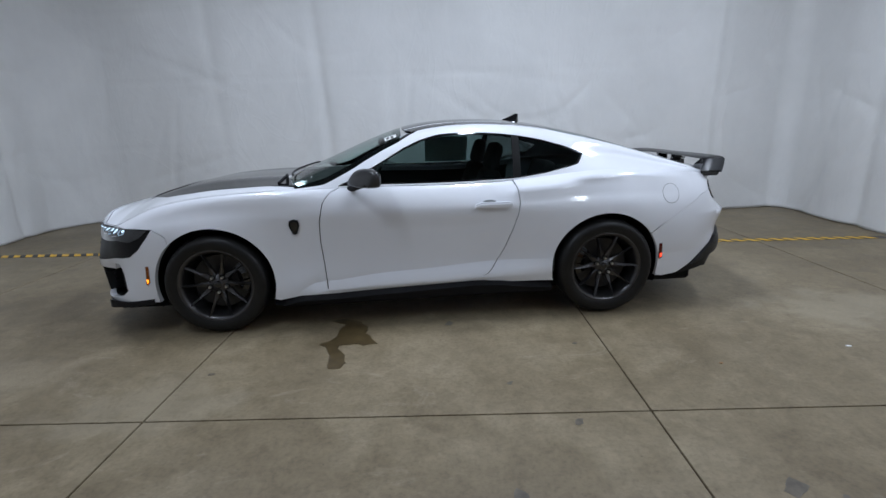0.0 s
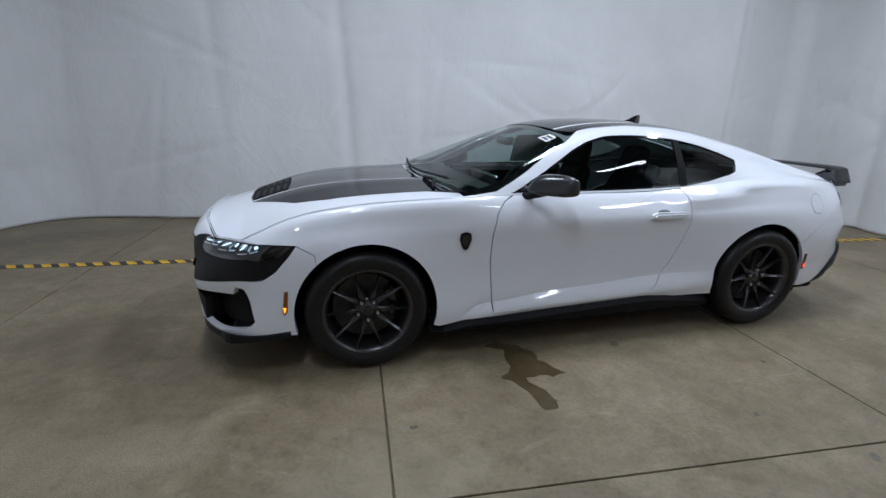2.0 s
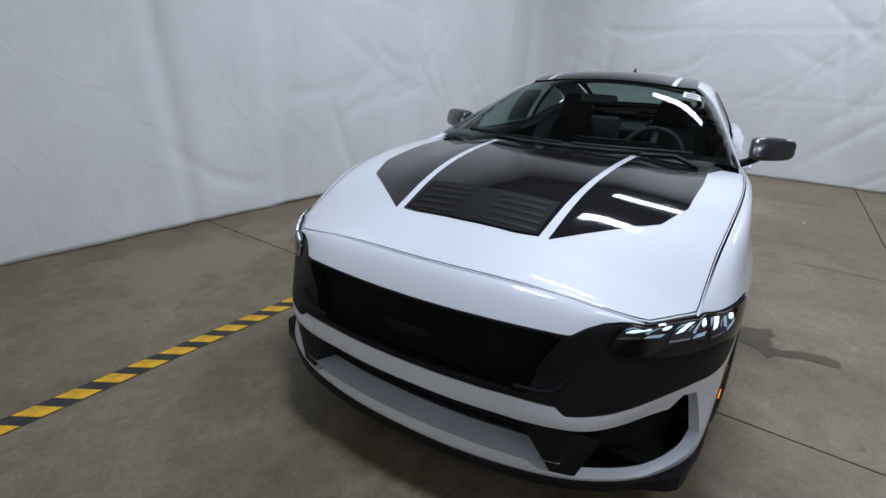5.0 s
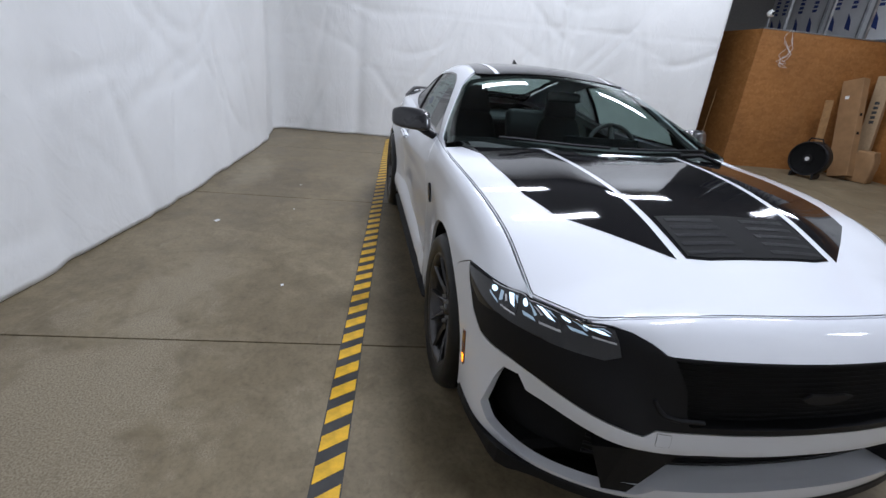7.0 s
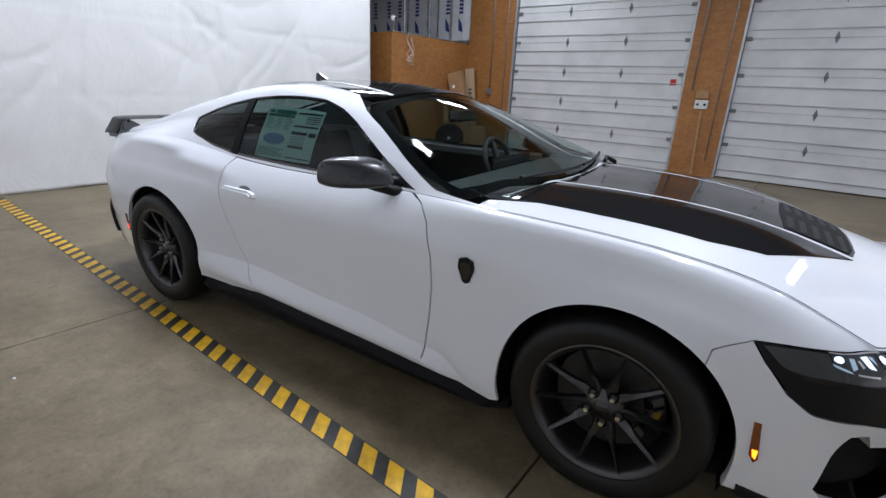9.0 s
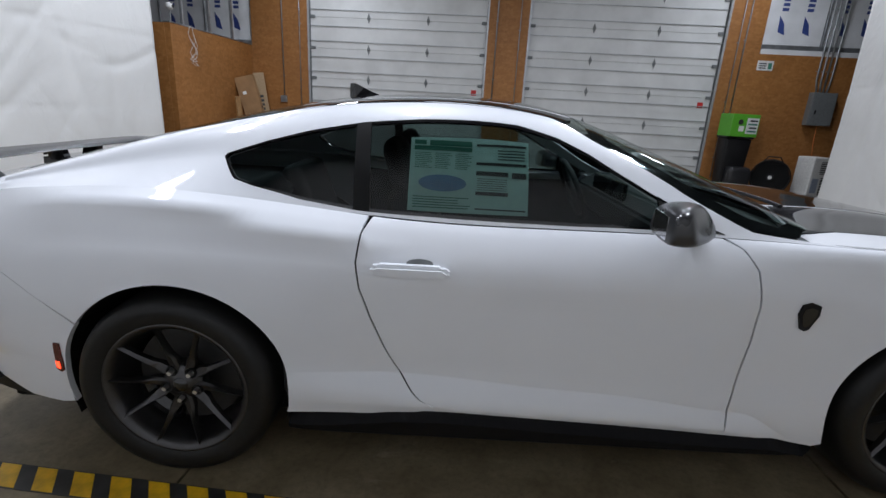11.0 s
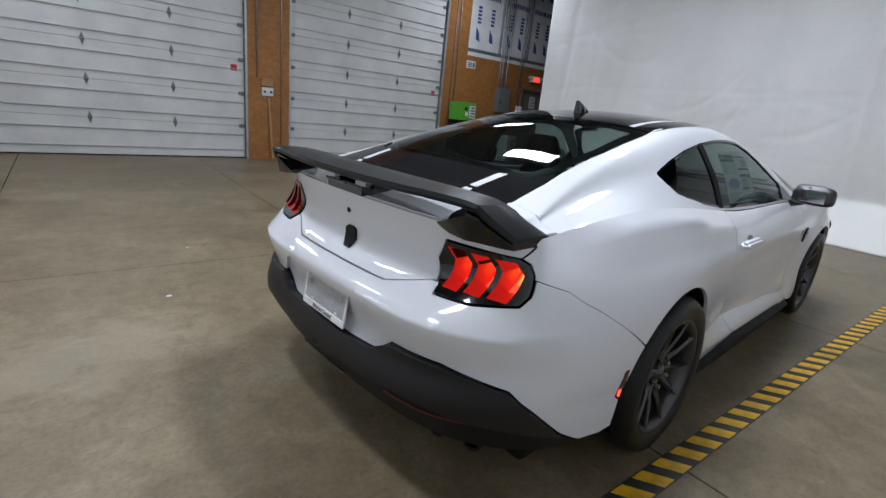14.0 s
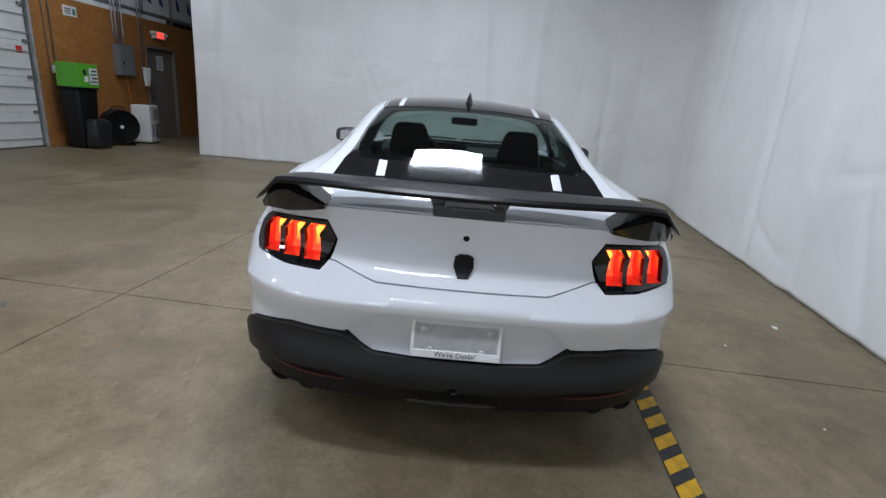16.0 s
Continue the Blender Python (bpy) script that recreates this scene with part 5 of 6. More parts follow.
face = np.concatenate([[(tl, 4.975)], [(u, 4.975) for u in np.linspace(tl - .05, k[15] + .06, 8)], rear_uv([(.735, .949), (.722, .917), (.715, .918), (.62, .922), (.494, .927), (.459, .855), (.48, .785), (.458, .782), (.302, .742), (0.0, .739)])])
skin_part("trunk_face", BODY, both(face, tl), PAINT, car, "white upright face of the trunk lid")
black_top = [(.785, .515), (.70, .54), (.60, .56), (.45, .557), (.40, .553), (.34, .512), (.30, .494), (.15, .487), (0, .487)]
rec_top = [(.40, .558), (.30, .655), (.15, .657), (0, .657)]
rb = np.concatenate([rear_uv([(0.0, .735), (.30, .738), (.459, .779), (.484, .782), (.508, .753), (.64, .757), (.768, .78), (.782, .812)]), rear_uv([(.776, .858)]),
                     side_uv([(2.08, .828), (1.95, .753), (1.80, .663)]), side_uv(arch(*RA, 36, -13, 10)), side_uv([(1.80, .252), (1.92, .264), (2.03, .327), (2.12, .405)]), BODY.find(XZ, [(2.2, .475)], (k[13], 0), (k[16], 5)),
                     rear_uv(black_top[:4] + rec_top)])
skin_part("rear_bumper", BODY, both(rb, tl), PAINT, car, "white rear bumper", step=.018, flange=.022)
skin_part("plate_recess", BODY, both(np.concatenate([rear_uv([(0, .659), (.15, .659), (.302, .657), (.403, .556)]), rear_uv(black_top[4:])]), tl), PAINT, car, "white recess round the plate", lift=-0.018, flange=0)
side_low = side_uv([(2.12, .397), (2.03, .319), (1.93, .260), (1.85, .252)])
band_low = [(0, .385), (.2, .385), (.34, .40), (.45, .418), (.6, .415), (.72, .40)]
lo = np.concatenate([rear_uv([(y, z - .005) for y, z in black_top[::-1]]), BODY.find(XZ, [(2.2, .467)], (k[13], 0), (k[16], 5)), side_low[:2], rear_uv(band_low[::-1])])
skin_part("rear_diffuser", BODY, both(lo, tl), GRAINLIT, car, "black grained plastic band of the rear bumper, toned lighter as if lit", lift=0.02, flange=0.05)
under = np.concatenate([rear_uv([(y, z + .02) for y, z in band_low]), side_low[1:], [(k[14] - .05, .02)], [(u, .02) for u in np.linspace(k[14], tl, 10)]])
skin_part("rear_valance", BODY, both(under, tl), SATIN, car, "black lower valance under the band", lift=-0.004, flange=0.03)
part("diffuser_floor", box_bm((1.75, -.60, .30), (2.24, .60, .38), .02, 2), SATIN, car, "black diffuser underside")
for y in (-.3, -.1, .1, .3):
    part("diffuser_fin", box_bm((1.95, y - .006, .275), (2.24, y + .006, .31), .003, 1), SATIN, car)
skin_part("diffuser_blade", BODY, both(rear_uv([(0.0, .325), (.15, .328), (.17, .322), (.15, .31), (0.0, .307)]), tl), GREYGLOSS, car, "grey strip on the diffuser", lift=0.017, flange=0.006)
for y in (-.675, -.555, .555, .675):
    bm = lathe_bm([(.036, 0), (.036, -.16), (.046, -.16), (.048, -.02), (.048, .004), (.044, .008), (.038, .004)], 28)
    bm.transform(pose(2.295 - .4 * max(0, abs(y) - .56), y, .288, 0, 90))
    e = part("exhaust_tip", bm, SATIN, car, "dark round exhaust tip", smooth=True)
for left in (False, True):
    skin_part("reflector", BODY, rear_uv([(.40, .378), (.72, .392), (.72, .384), (.40, .370)]), plain("dull_red_reflector", (.1, .008, .006), .3), car, "thin red reflector", left=left, lift=0.004, flange=0.003)
    mk = [(1.746, .505), (1.768, .505), (1.782, .40), (1.764, .385), (1.752, .395)]
    lm = skin_part("side_marker", BODY, side_uv(mk), dark_red, car, "dark red side marker light", left=left, lift=0.004, flange=0.004)
    skin_part("marker_bulb", BODY, side_uv([(1.763, .43), (1.778, .43), (1.776, .405), (1.764, .40)]), red_bulb, lm, "lit red bulb", left=left, lift=0.006, flange=0.002)
    c = body(side_uv([(1.833, .853)]))[0]
    ring = side_uv([(1.833 + .065 * math.cos(t), .853 + .068 * math.sin(t)) for t in np.linspace(0, 2 * math.pi, 33)[:-1]])
    rin = side_uv([(1.833 + .062 * math.cos(t), .853 + .065 * math.sin(t)) for t in np.linspace(0, 2 * math.pi, 33)[:-1]])
    if left:
        skin_part("fuel_door", BODY, rin, PAINT, car, "round white fuel door", left=True, lift=0.0015, flange=0.003)
        skin_part("fuel_door_gap", BODY, ring, GREYPAINT, car, "thin gap round the fuel door", holes=[rin], left=True, lift=0.0008, flange=0)
    bd = [(-.83, .775), (-.80, .785), (-.77, .775), (-.765, .74), (-.785, .685), (-.80, .678), (-.815, .685), (-.835, .74)]
    fb = skin_part("fender_badge", BODY, side_uv(bd), SATIN, car, "black shield badge", left=left, lift=0.008, flange=0.008)
    skin_part("badge_inlay", BODY, side_uv([(-.8 + (x + .8) * .7, .733 + (z - .733) * .7) for x, z in bd]), GLOSS, fb, left=left, lift=0.010, flange=0.002)
rbadge = rear_uv([(-.033, .842), (-.016, .852), (.016, .852), (.033, .842), (.036, .803), (.018, .765), (-.018, .765), (-.036, .803)])
rbp = skin_part("rear_badge", BODY, rbadge, SATIN, car, "black shield badge on the trunk", lift=0.010, flange=0.01)
q = body(rear_uv([(0.0, .915)]))[0]
part("trunk_lock", cyl_bm(.011, .004, 16, m=pose(q[0] - .001, q[1], q[2], 0, 90)), DARK, car, "small black lock hole")

# number plate frame
def text_mesh(body_text, size, depth):
    cu = bpy.data.curves.new("lettering", "FONT")
    cu.body, cu.size, cu.extrude, cu.align_x, cu.align_y = body_text, size, depth, "CENTER", "CENTER"
    tmp = bpy.data.objects.new("lettering", cu)
    me = bpy.data.meshes.new_from_object(tmp)
    bpy.data.objects.remove(tmp)
    return me


def lettering(body_text, size, mat, parent, m, name="lettering", depth=0.0006):
    me = text_mesh(body_text, size, depth)
    me.materials.clear()
    me.materials.append(mat)
    o = new(name, me)
    o.parent = parent
    o.matrix_basis = m
    return o


pf = part("plate_frame", bmesh.new(), CHROME, car, "chrome dealer plate frame with grey blank plate")
bm = bmesh.new()
for a, b in (((-.158, -.078, 0), (.158, -.050, .008)), ((-.158, .052, 0), (.158, .078, .008)), ((-.158, -.052, 0), (-.146, .054, .008)), ((.146, -.052, 0), (.158, .054, .008))):
    box_bm(a, b, .002, 1, bm)
bm.to_mesh(pf.data)
bm.free()
pf.data.materials.clear()
pf.data.materials.append(plain("plate_frame_white", (.82, .82, .82), .35))
pf.matrix_basis = pose(2.417, -.004, .577, 90 - 8, 0, 90)
part("plate", box_bm((-.148, -.055, -.001), (.148, .056, .004)), plain("grey_blank", (.42, .43, .44), .35), pf, "grey blank plate")
for x in (-.115, .115):
    part("plate_screw", cyl_bm(.012, .006, 16, m=pose(x, .025, .003)), CHROME, pf)
for x in (-.09, .09):
    part("frame_tab", box_bm((x - .008, -.052, .0), (x + .008, -.038, .007), .002, 1), WHITEPL, pf)
lettering("We're Dealin'", .026, INK, pf, pose(0, -.064, .0085))
bm = bmesh.new()
for i in range(8):
    box_bm((-.125 + .024 * i, .055, .0075), (-.108 + .024 * i, .074, .0088), bm=bm)
part("print", bm, INK, pf)

# spoiler
def wing_row(y, le, te, th):
    (x0, z0), (x1, z1) = le, te
    return [(x0, y, z0), (x0 + .03, y, z0 + th * .75), ((x0 + x1) / 2, y, (z0 + z1) / 2 + th * .62), (x1 - .01, y, z1 + .004), (x1 + .006, y, z1 - .006), (x1, y, z1 - th * 1.15), (x1 - .03, y, z1 - th * 1.2),
            ((x0 + x1) / 2, y, (z0 + z1) / 2 - th * .45), (x0 + .02, y, z0 - th * .25)]


half = [(0, (2.20, 1.070), (2.41, 1.073), .016), (.2, (2.197, 1.070), (2.407, 1.074), .016), (.38, (2.19, 1.069), (2.393, 1.076), .016), (.47, (2.186, 1.068), (2.38, 1.077), .016), (.54, (2.184, 1.067), (2.37, 1.077), .016),
        (.59, (2.184, 1.066), (2.362, 1.076), .016), (.63, (2.185, 1.062), (2.356, 1.074), .016), (.66, (2.182, 1.052), (2.345, 1.068), .015), (.70, (2.15, 1.018), (2.315, 1.030), .013), (.752, (2.105, .982), (2.27, .984), .008)]
rows = [wing_row(-y, a, b, t) for y, a, b, t in half[:0:-1]] + [wing_row(y, a, b, t) for y, a, b, t in half]
bm = bmesh.new()
vr = [[bm.verts.new(c) for c in r] for r in rows]
for p, q in zip(vr, vr[1:]):
    for i in range(9):
        bm.faces.new((p[i], p[(i + 1) % 9], q[(i + 1) % 9], q[i]))
bm.faces.new(vr[0])
bm.faces.new(vr[-1])
bmesh.ops.recalc_face_normals(bm, faces=bm.faces[:])
for e in bm.edges:
    if len(e.link_faces) == 2 and e.calc_face_angle(0) > radians(22):
        e.smooth = False
sp = part("spoiler", bm, MATTE, car, "matte black rear spoiler wing", smooth=True)
md = sp.modifiers.new("soft", "BEVEL")
md.width, md.segments, md.limit_method, md.angle_limit = .004, 2, "ANGLE", radians(35)
bm = bmesh.new()
for pts, x0, dep in (([(-.15, .06), (-.10, .06), (-.078, .0), (-.122, .0)], 2.25, .075), ([(.10, .06), (.15, .06), (.122, .0), (.078, .0)], 2.25, .075), ([(-.122, .016), (.122, .016), (.122, -.02), (-.122, -.02)], 2.22, .14)):
    prism_bm(pts, dep, pose(x0, 0, 1.008, 90, 0, 90), bm, .004)
part("spoiler_pedestal", bm, GLOSS, sp, "gloss black open centre pedestal")
part("spoiler_lens", box_bm((2.392, -.07, 1.025), (2.398, .07, 1.035), .002, 1), GREYGLOSS, sp)
for s in (1, -1):
    bm = bmesh.new()
    rows = []
    for x0, x1, y, z0, z1 in ((2.20, 2.335, .495, .972, .99), (2.185, 2.345, .55, .965, 1.026), (2.185, 2.345, .62, .96, 1.066), (2.18, 2.325, .665, .96, 1.05), (2.15, 2.295, .705, .955, 1.012), (2.12, 2.262, .735, .95, .978)):
        rows.append([bm.verts.new(p) for p in ((x0, s * y, z0), (x0, s * y, z1), (x1 - .02, s * y, z1), (x1, s * y, z0 + .7 * (z1 - z0)), (x1 - .012, s * y, z0))])
    for p, q in zip(rows, rows[1:]):
        for i in range(5):
            bm.faces.new((p[i], p[(i + 1) % 5], q[(i + 1) % 5], q[i]))
    bm.faces.new(rows[0])
    bm.faces.new(rows[-1])
    bmesh.ops.recalc_face_normals(bm, faces=bm.faces[:])
    part("spoiler_pedestal", bm, GLOSS, sp, "gloss black outer wedge")

# ---- wheels ----
def lug_seat(a):
    bm = lathe_bm([(.012, .002), (.0165, .0075), (.0195, .006), (.021, -.012)], 20)
    bm.transform(pose(.0575 * math.cos(a), .0575 * math.sin(a), 0))
    return bm


def wheel(cx, cy, left, turn):
    """Outer face towards +z of its own frame."""
    side = -1 if left else 1
    w = new("wheel")
    w.empty_display_size = .1
    w.parent = car
    w.matrix_basis = pose(cx, side * cy, .349, -90 if not left else 90, 0, 0) @ pose(0, 0, 0, 0, 0, turn)
    w["label"] = "dark ten-spoke alloy wheel with a black tyre"
    tyre = [(.252, .045), (.262, .052), (.30, .06), (.325, .052), (.337, .035), (.346, .012), (.349, -.05), (.349, -.12), (.346, -.18), (.335, -.205), (.30, -.22), (.262, -.212), (.250, -.2)]
    t = part("tyre", lathe_bm(tyre, 72), RUBBER, w, "black rubber tyre", smooth=True)
    rim = [(.205, -.2), (.215, -.05), (.222, .01), (.232, .035), (.246, .046), (.253, .047), (.256, .04), (.252, .0), (.246, -.1), (.25, -.205)]
    part("rim", lathe_bm(rim, 72), RIMMET, w, "dark grey alloy rim", smooth=True)
    hub = [(.0, .012), (.03, .012), (.034, .008), (.055, .0), (.07, -.008), (.074, -.05), (.0, -.05)]
    part("hub", lathe_bm(hub, 40), RIMMET, w, "dark alloy hub", smooth=True)
    part("centre_cap", lathe_bm([(.0, .018), (.024, .0175), (.028, .0115)], 32), GLOSS, w, "black centre cap", smooth=True)
    for i in range(5):
        for d in (-1, 1):
            bm = bmesh.new()
            rows = []
            for r, deg, wd, zt, zb in ((.045, 10, .019, .004, -.03), (.075, 14.5, .0185, .006, -.026), (.105, 16, .0165, .010, -.02), (.125, 16.8, .0105, .018, -.012), (.18, 17.6, .0068, .031, .002), (.24, 18.2, .0058, .042, .014)):
                a = radians(72 * i + d * deg)
                c, e = Vector((math.cos(a), math.sin(a), 0)), Vector((-math.sin(a), math.cos(a), 0))
                rows.append([bm.verts.new(c * r + e * x + Vector((0, 0, z))) for x, z in ((-wd, zb), (-wd * .9, zt - .009), (d * wd * .5, zt), (wd * .9, zt - .009), (wd, zb))])
            for p, q in zip(rows, rows[1:]):
                for j in range(5):
                    bm.faces.new((p[j], p[(j + 1) % 5], q[(j + 1) % 5], q[j]))
            bm.faces.new(rows[0])
            bm.faces.new(rows[-1])
            bmesh.ops.recalc_face_normals(bm, faces=bm.faces[:])
            part("spoke", bm, RIMMET, w)
        a = radians(72 * i)
        part("lug_seat", lug_seat(a), DARK, w)
        part("lug_nut", cyl_bm(.011, .03, 6, .0085, m=pose(.0575 * math.cos(a), .0575 * math.sin(a), -.008)), STEEL, w, "steel lug nut")
    part("brake_disc", lathe_bm([(.06, -.075), (.19, -.075), (.19, -.105), (.06, -.105)], 48), plain("brake_iron", (.05, .05, .05), .45, .7) if "brake_iron" not in bpy.data.materials else bpy.data.materials["brake_iron"], w, "grey iron brake disc")
    bm = bmesh.new()
    prof = [(.135, 0), (.2, 0)]
    rows = []
    a_mid = 150 if cx < 0 else 30
    for i in range(9):
        a = radians((a_mid if not left else 180 - a_mid) - 32 + 8 * i)
        c = Vector((math.cos(a), math.sin(a), 0))
        rows.append([bm.verts.new(c * r + Vector((0, 0, z))) for r, z in ((.13, -.12), (.13, -.045), (.16, -.032), (.198, -.045), (.204, -.12))])
    for p, q in zip(rows, rows[1:]):
        for j in range(5):
            bm.faces.new((p[j], p[(j + 1) % 5], q[(j + 1) % 5], q[j]))
    bm.faces.new(rows[0])
    bm.faces.new(rows[-1])
    bmesh.ops.recalc_face_normals(bm, faces=bm.faces[:])
    part("brake_caliper", bm, GLOSS, w, "black brake caliper")
    part("inner_barrel", lathe_bm([(.0, -.19), (.2, -.19)], 32), DARK, w)
    return w


for cx, cy, left, turn in ((-1.36, .872, False, 24), (-1.36, .872, True, -18), (1.36, .898, False, 14), (1.36, .898, True, 18)):
    wheel(cx, cy, left, turn)

# ---- mirrors, handles, aerial, wipers ----
CAP = np.array([(-.207, .995), (-.203, 1.04), (-.213, 1.08), (-.245, 1.101), (-.305, 1.104), (-.352, 1.085), (-.388, 1.035), (-.398, 1.0), (-.36, .987), (-.28, .985)])


def cap_ring(n=4):
    """The mirror's section in x and z: upright at the back, falling to a low nose."""
    out = []
    for i in range(len(CAP)):
        a, b, c, d = (CAP[(i + j - 1) % len(CAP)] for j in range(4))
        for t in np.arange(n) / n:
            out.append(.5 * (2 * b + (c - a) * t + (2 * a - 5 * b + 4 * c - d) * t**2 + (3 * b - a - 3 * c + d) * t**3))
    return np.array(out)


for s in (1, -1):
    bm = bmesh.new()
    rows = []
    ring0 = cap_ring()
    for y, f, g in ((.868, .70, .96), (.876, .84, 1.04), (.90, .95, 1.06), (.945, 1.0, .96), (.99, 1.0, .78), (1.03, .96, .58), (1.056, .86, .45), (1.072, .72, .35), (1.079, .5, .26)):
        back = -.214 + .12 * (y - .95) - .02 * (1 - f)
        rows.append([bm.verts.new((back + (p[0] + .205) * g, s * y, 1.04 + (p[1] - 1.04) * f)) for p in ring0])
    nr = len(ring0)
    for p, q in zip(rows, rows[1:]):
        for i in range(nr):
            bm.faces.new((p[i], p[(i + 1) % nr], q[(i + 1) % nr], q[i]))
    bm.faces.new(rows[0])
    bm.faces.new(rows[-1])
    bmesh.ops.recalc_face_normals(bm, faces=bm.faces[:])
    mi = part("door_mirror", bm, MIRRORCAP, car, "dark grey door mirror", smooth=True)
    bm = prism_bm([(-.07, -.036), (.062, -.036), (.06, .034), (-.065, .036)], .003, pose(-.2095, s * .975, 1.042, 90, 0, 90 + s * -6.8))
    part("mirror_glass", bm, CHROME, mi, "silvered mirror glass")
    part("mirror_arm", tube_bm([(-.445, s * .79, .960), (-.41, s * .84, .966), (-.36, s * .89, .985), (-.31, s * .93, 1.005)], .022, 10), SATIN, mi, "black mirror arm", smooth=True)
    # handle
    y0 = body(side_uv([(.55, .822)]))[0][1]
    bm = prism_bm([(.415, .826), (.44, .803), (.66, .803), (.688, .815), (.688, .838), (.665, .848), (.45, .848)], .042, pose(0, s * (y0 + (.036 if s > 0 else -.006)), 0, 90, 0, 0), bevel=.012)
    hd = part("door_handle", bm, PAINT, car, "white door handle")
    # no hollow here: the cup's shade is a flat grey patch
    cup = side_uv([(.525 + .045 * math.cos(t), .846 + .014 * math.sin(t)) for t in np.linspace(0, 2 * math.pi, 21)[:-1]])
    skin_part("handle_shade", BODY, cup, GREYPAINT, car, "flat grey patch painted as the shade in the handle's cup", left=s < 0, lift=0.001, flange=0)

top = float(roof_mid(np.array([.86]))[0])
bm = bmesh.new()
rows = []
for x, w, z in ((.775, .004, .002), (.82, .02, .022), (.86, .02, .045), (.9, .016, .068), (.925, .005, .07)):
    b0 = float(roof_mid(np.array([x]))[0]) - .004
    rows.append([bm.verts.new(c) for c in ((x, -w * 1.4, b0), (x, -w * .25, b0 + z), (x, w * .25, b0 + z), (x, w * 1.4, b0))])
for p, q in zip(rows, rows[1:]):
    for j in range(3):
        bm.faces.new((p[j], p[j + 1], q[j + 1], q[j]))
bm.faces.new(rows[-1])
bmesh.ops.recalc_face_normals(bm, faces=bm.faces[:])
part("roof_aerial", bm, GLOSS, car, "black shark-fin aerial")
part("cowl_cover", prism_bm([(-.985, -.70), (-.80, -.76), (-.76, -.74), (-.90, -.45), (-.94, 0), (-.90, .45), (-.76, .74), (-.80, .76), (-.985, .70)], .03, pose(0, 0, .958)), SATIN, car, "black cowl cover")
for y0, y1 in ((-.62, -.05), (.0, .58)):
    pts = []
    for i in range(9):
        y = y0 + (y1 - y0) * i / 8
        x = -.925 + .10 * (abs(y) / .7) ** 2 - .01
        z = float(cabin(roof_uv([(x + .03, y)]))[0][2]) + .018
        pts.append((x + .02, y, z))
    part("wiper", tube_bm(pts, .008, 6), SATIN, car, "black wiper blade")
pts = [(-.93, -.66, 1.0), (-.90, -.55, 1.035), (-.93, -.4, 1.03)]
part("wiper_arm", tube_bm(pts, .012, 6), SATIN, car, "black wiper arm")
# sale sticker on the windscreen, label on the window
st = roof_uv([(-.185, -.47), (-.10, -.47), (-.095, -.555), (-.175, -.575)])
sk = skin_part("screen_sticker", CABIN, st, PAPER, car, "white stock sticker on the windscreen", lift=0.0005, flange=0)
for i in range(2):
    f = .12 + .4 * i
    x0, x1 = -.18 + .08 * f, -.18 + .08 * (f + .25)
    skin_part("sticker_print", CABIN, roof_uv([(x0, -.485), (x1, -.485), (x1 + .005, -.55), (x0 + .005, -.555)]), INK, sk, lift=0.001, flange=0)

# ---- inside ----
for left in (False, True):
    trim = cat(side_uv([(-.9, .30), (1.0, .30)]), side_uv([(1.0, .9)]), top_uv(np.linspace(1.0, -.8, 14)), side_uv([(-.9, .8)]))
    skin_part("door_lining", BODY, trim, INTERIOR, car, "black inner trim", left=left, lift=-0.06, flange=0)
skin_part("headliner", CABIN, roof_uv(sym([(-.05, 0), (0.0, .5), (.5, .5), (1.02, .48), (1.04, 0)])), INTERIOR, car, "black headliner", lift=-0.03, flange=0, step=.06)
part("floor_pan", box_bm((-2.1, -.78, .17), (2.1, .78, .27), .02, 1), DARK, car, "black underbody")
part("engine_block", box_bm((-2.05, -.5, .28), (-1.0, .5, .72), .03, 1), DARK, car)
part("trunk_well", box_bm((1.55, -.5, .28), (2.2, .5, .9), .03, 1), DARK, car)
part("firewall", box_bm((-1.0, -.74, .27), (-.93, .74, .93), .02, 1), DARK, car)
bm = prism_bm([(-.93, .80), (-.90, .975), (-.72, .995), (-.50, .985), (-.42, .93), (-.44, .80)], 1.44, pose(0, .72, 0, 90), bevel=.015)
part("dashboard", bm, INTERIOR, car, "black dashboard")
# unseen plate, added to block tail-lamp glow; the shelf is lengthened for this too
part("glow_screen", prism_bm([(-.70, .6), (.70, .6), (.70, .92), (.5, .99), (-.5, .99), (-.70, .92)], .02, pose(2.07, 0, 0, 90, 0, 90)), DARK, car)
part("parcel_shelf", box_bm((1.25, -.68, .86), (2.12, .68, .93), .02, 1), INTERIOR, car, "black rear shelf")
part("screen", box_bm((-.46, -.45, .93), (-.44, .05, 1.03), .006, 1), GLOSS, car, "black dashboard screen")


def car_seat(x, y, scale=1.0):
    st = part("car_seat", box_bm((x - .25, y - .25, .42), (x + .27, y + .25, .60), .06, 3), INTERIOR, car, "black bucket seat", smooth=True)
    bm = box_bm((-.07, -.25, 0), (.07, .25, .50), .06, 3, m=pose(x + .30, y, .55, 0, 18, 0))
    for v in bm.verts:
        v.co.y = y + (v.co.y - y) * (1 - .38 * min(1, max(0, (v.co.z - .6) / .42)))
    part("backrest", bm, INTERIOR, st, smooth=True)
    bm = box_bm((-.05, -.15, .48), (.05, .15, .70), .05, 3, m=pose(x + .30, y, .55, 0, 16, 0))
    for v in bm.verts:
        v.co.y = y + (v.co.y - y) * (1 - .3 * min(1, max(0, (v.co.z - 1.02) / .2)))
    part("headrest", bm, INTERIOR, st, smooth=True)


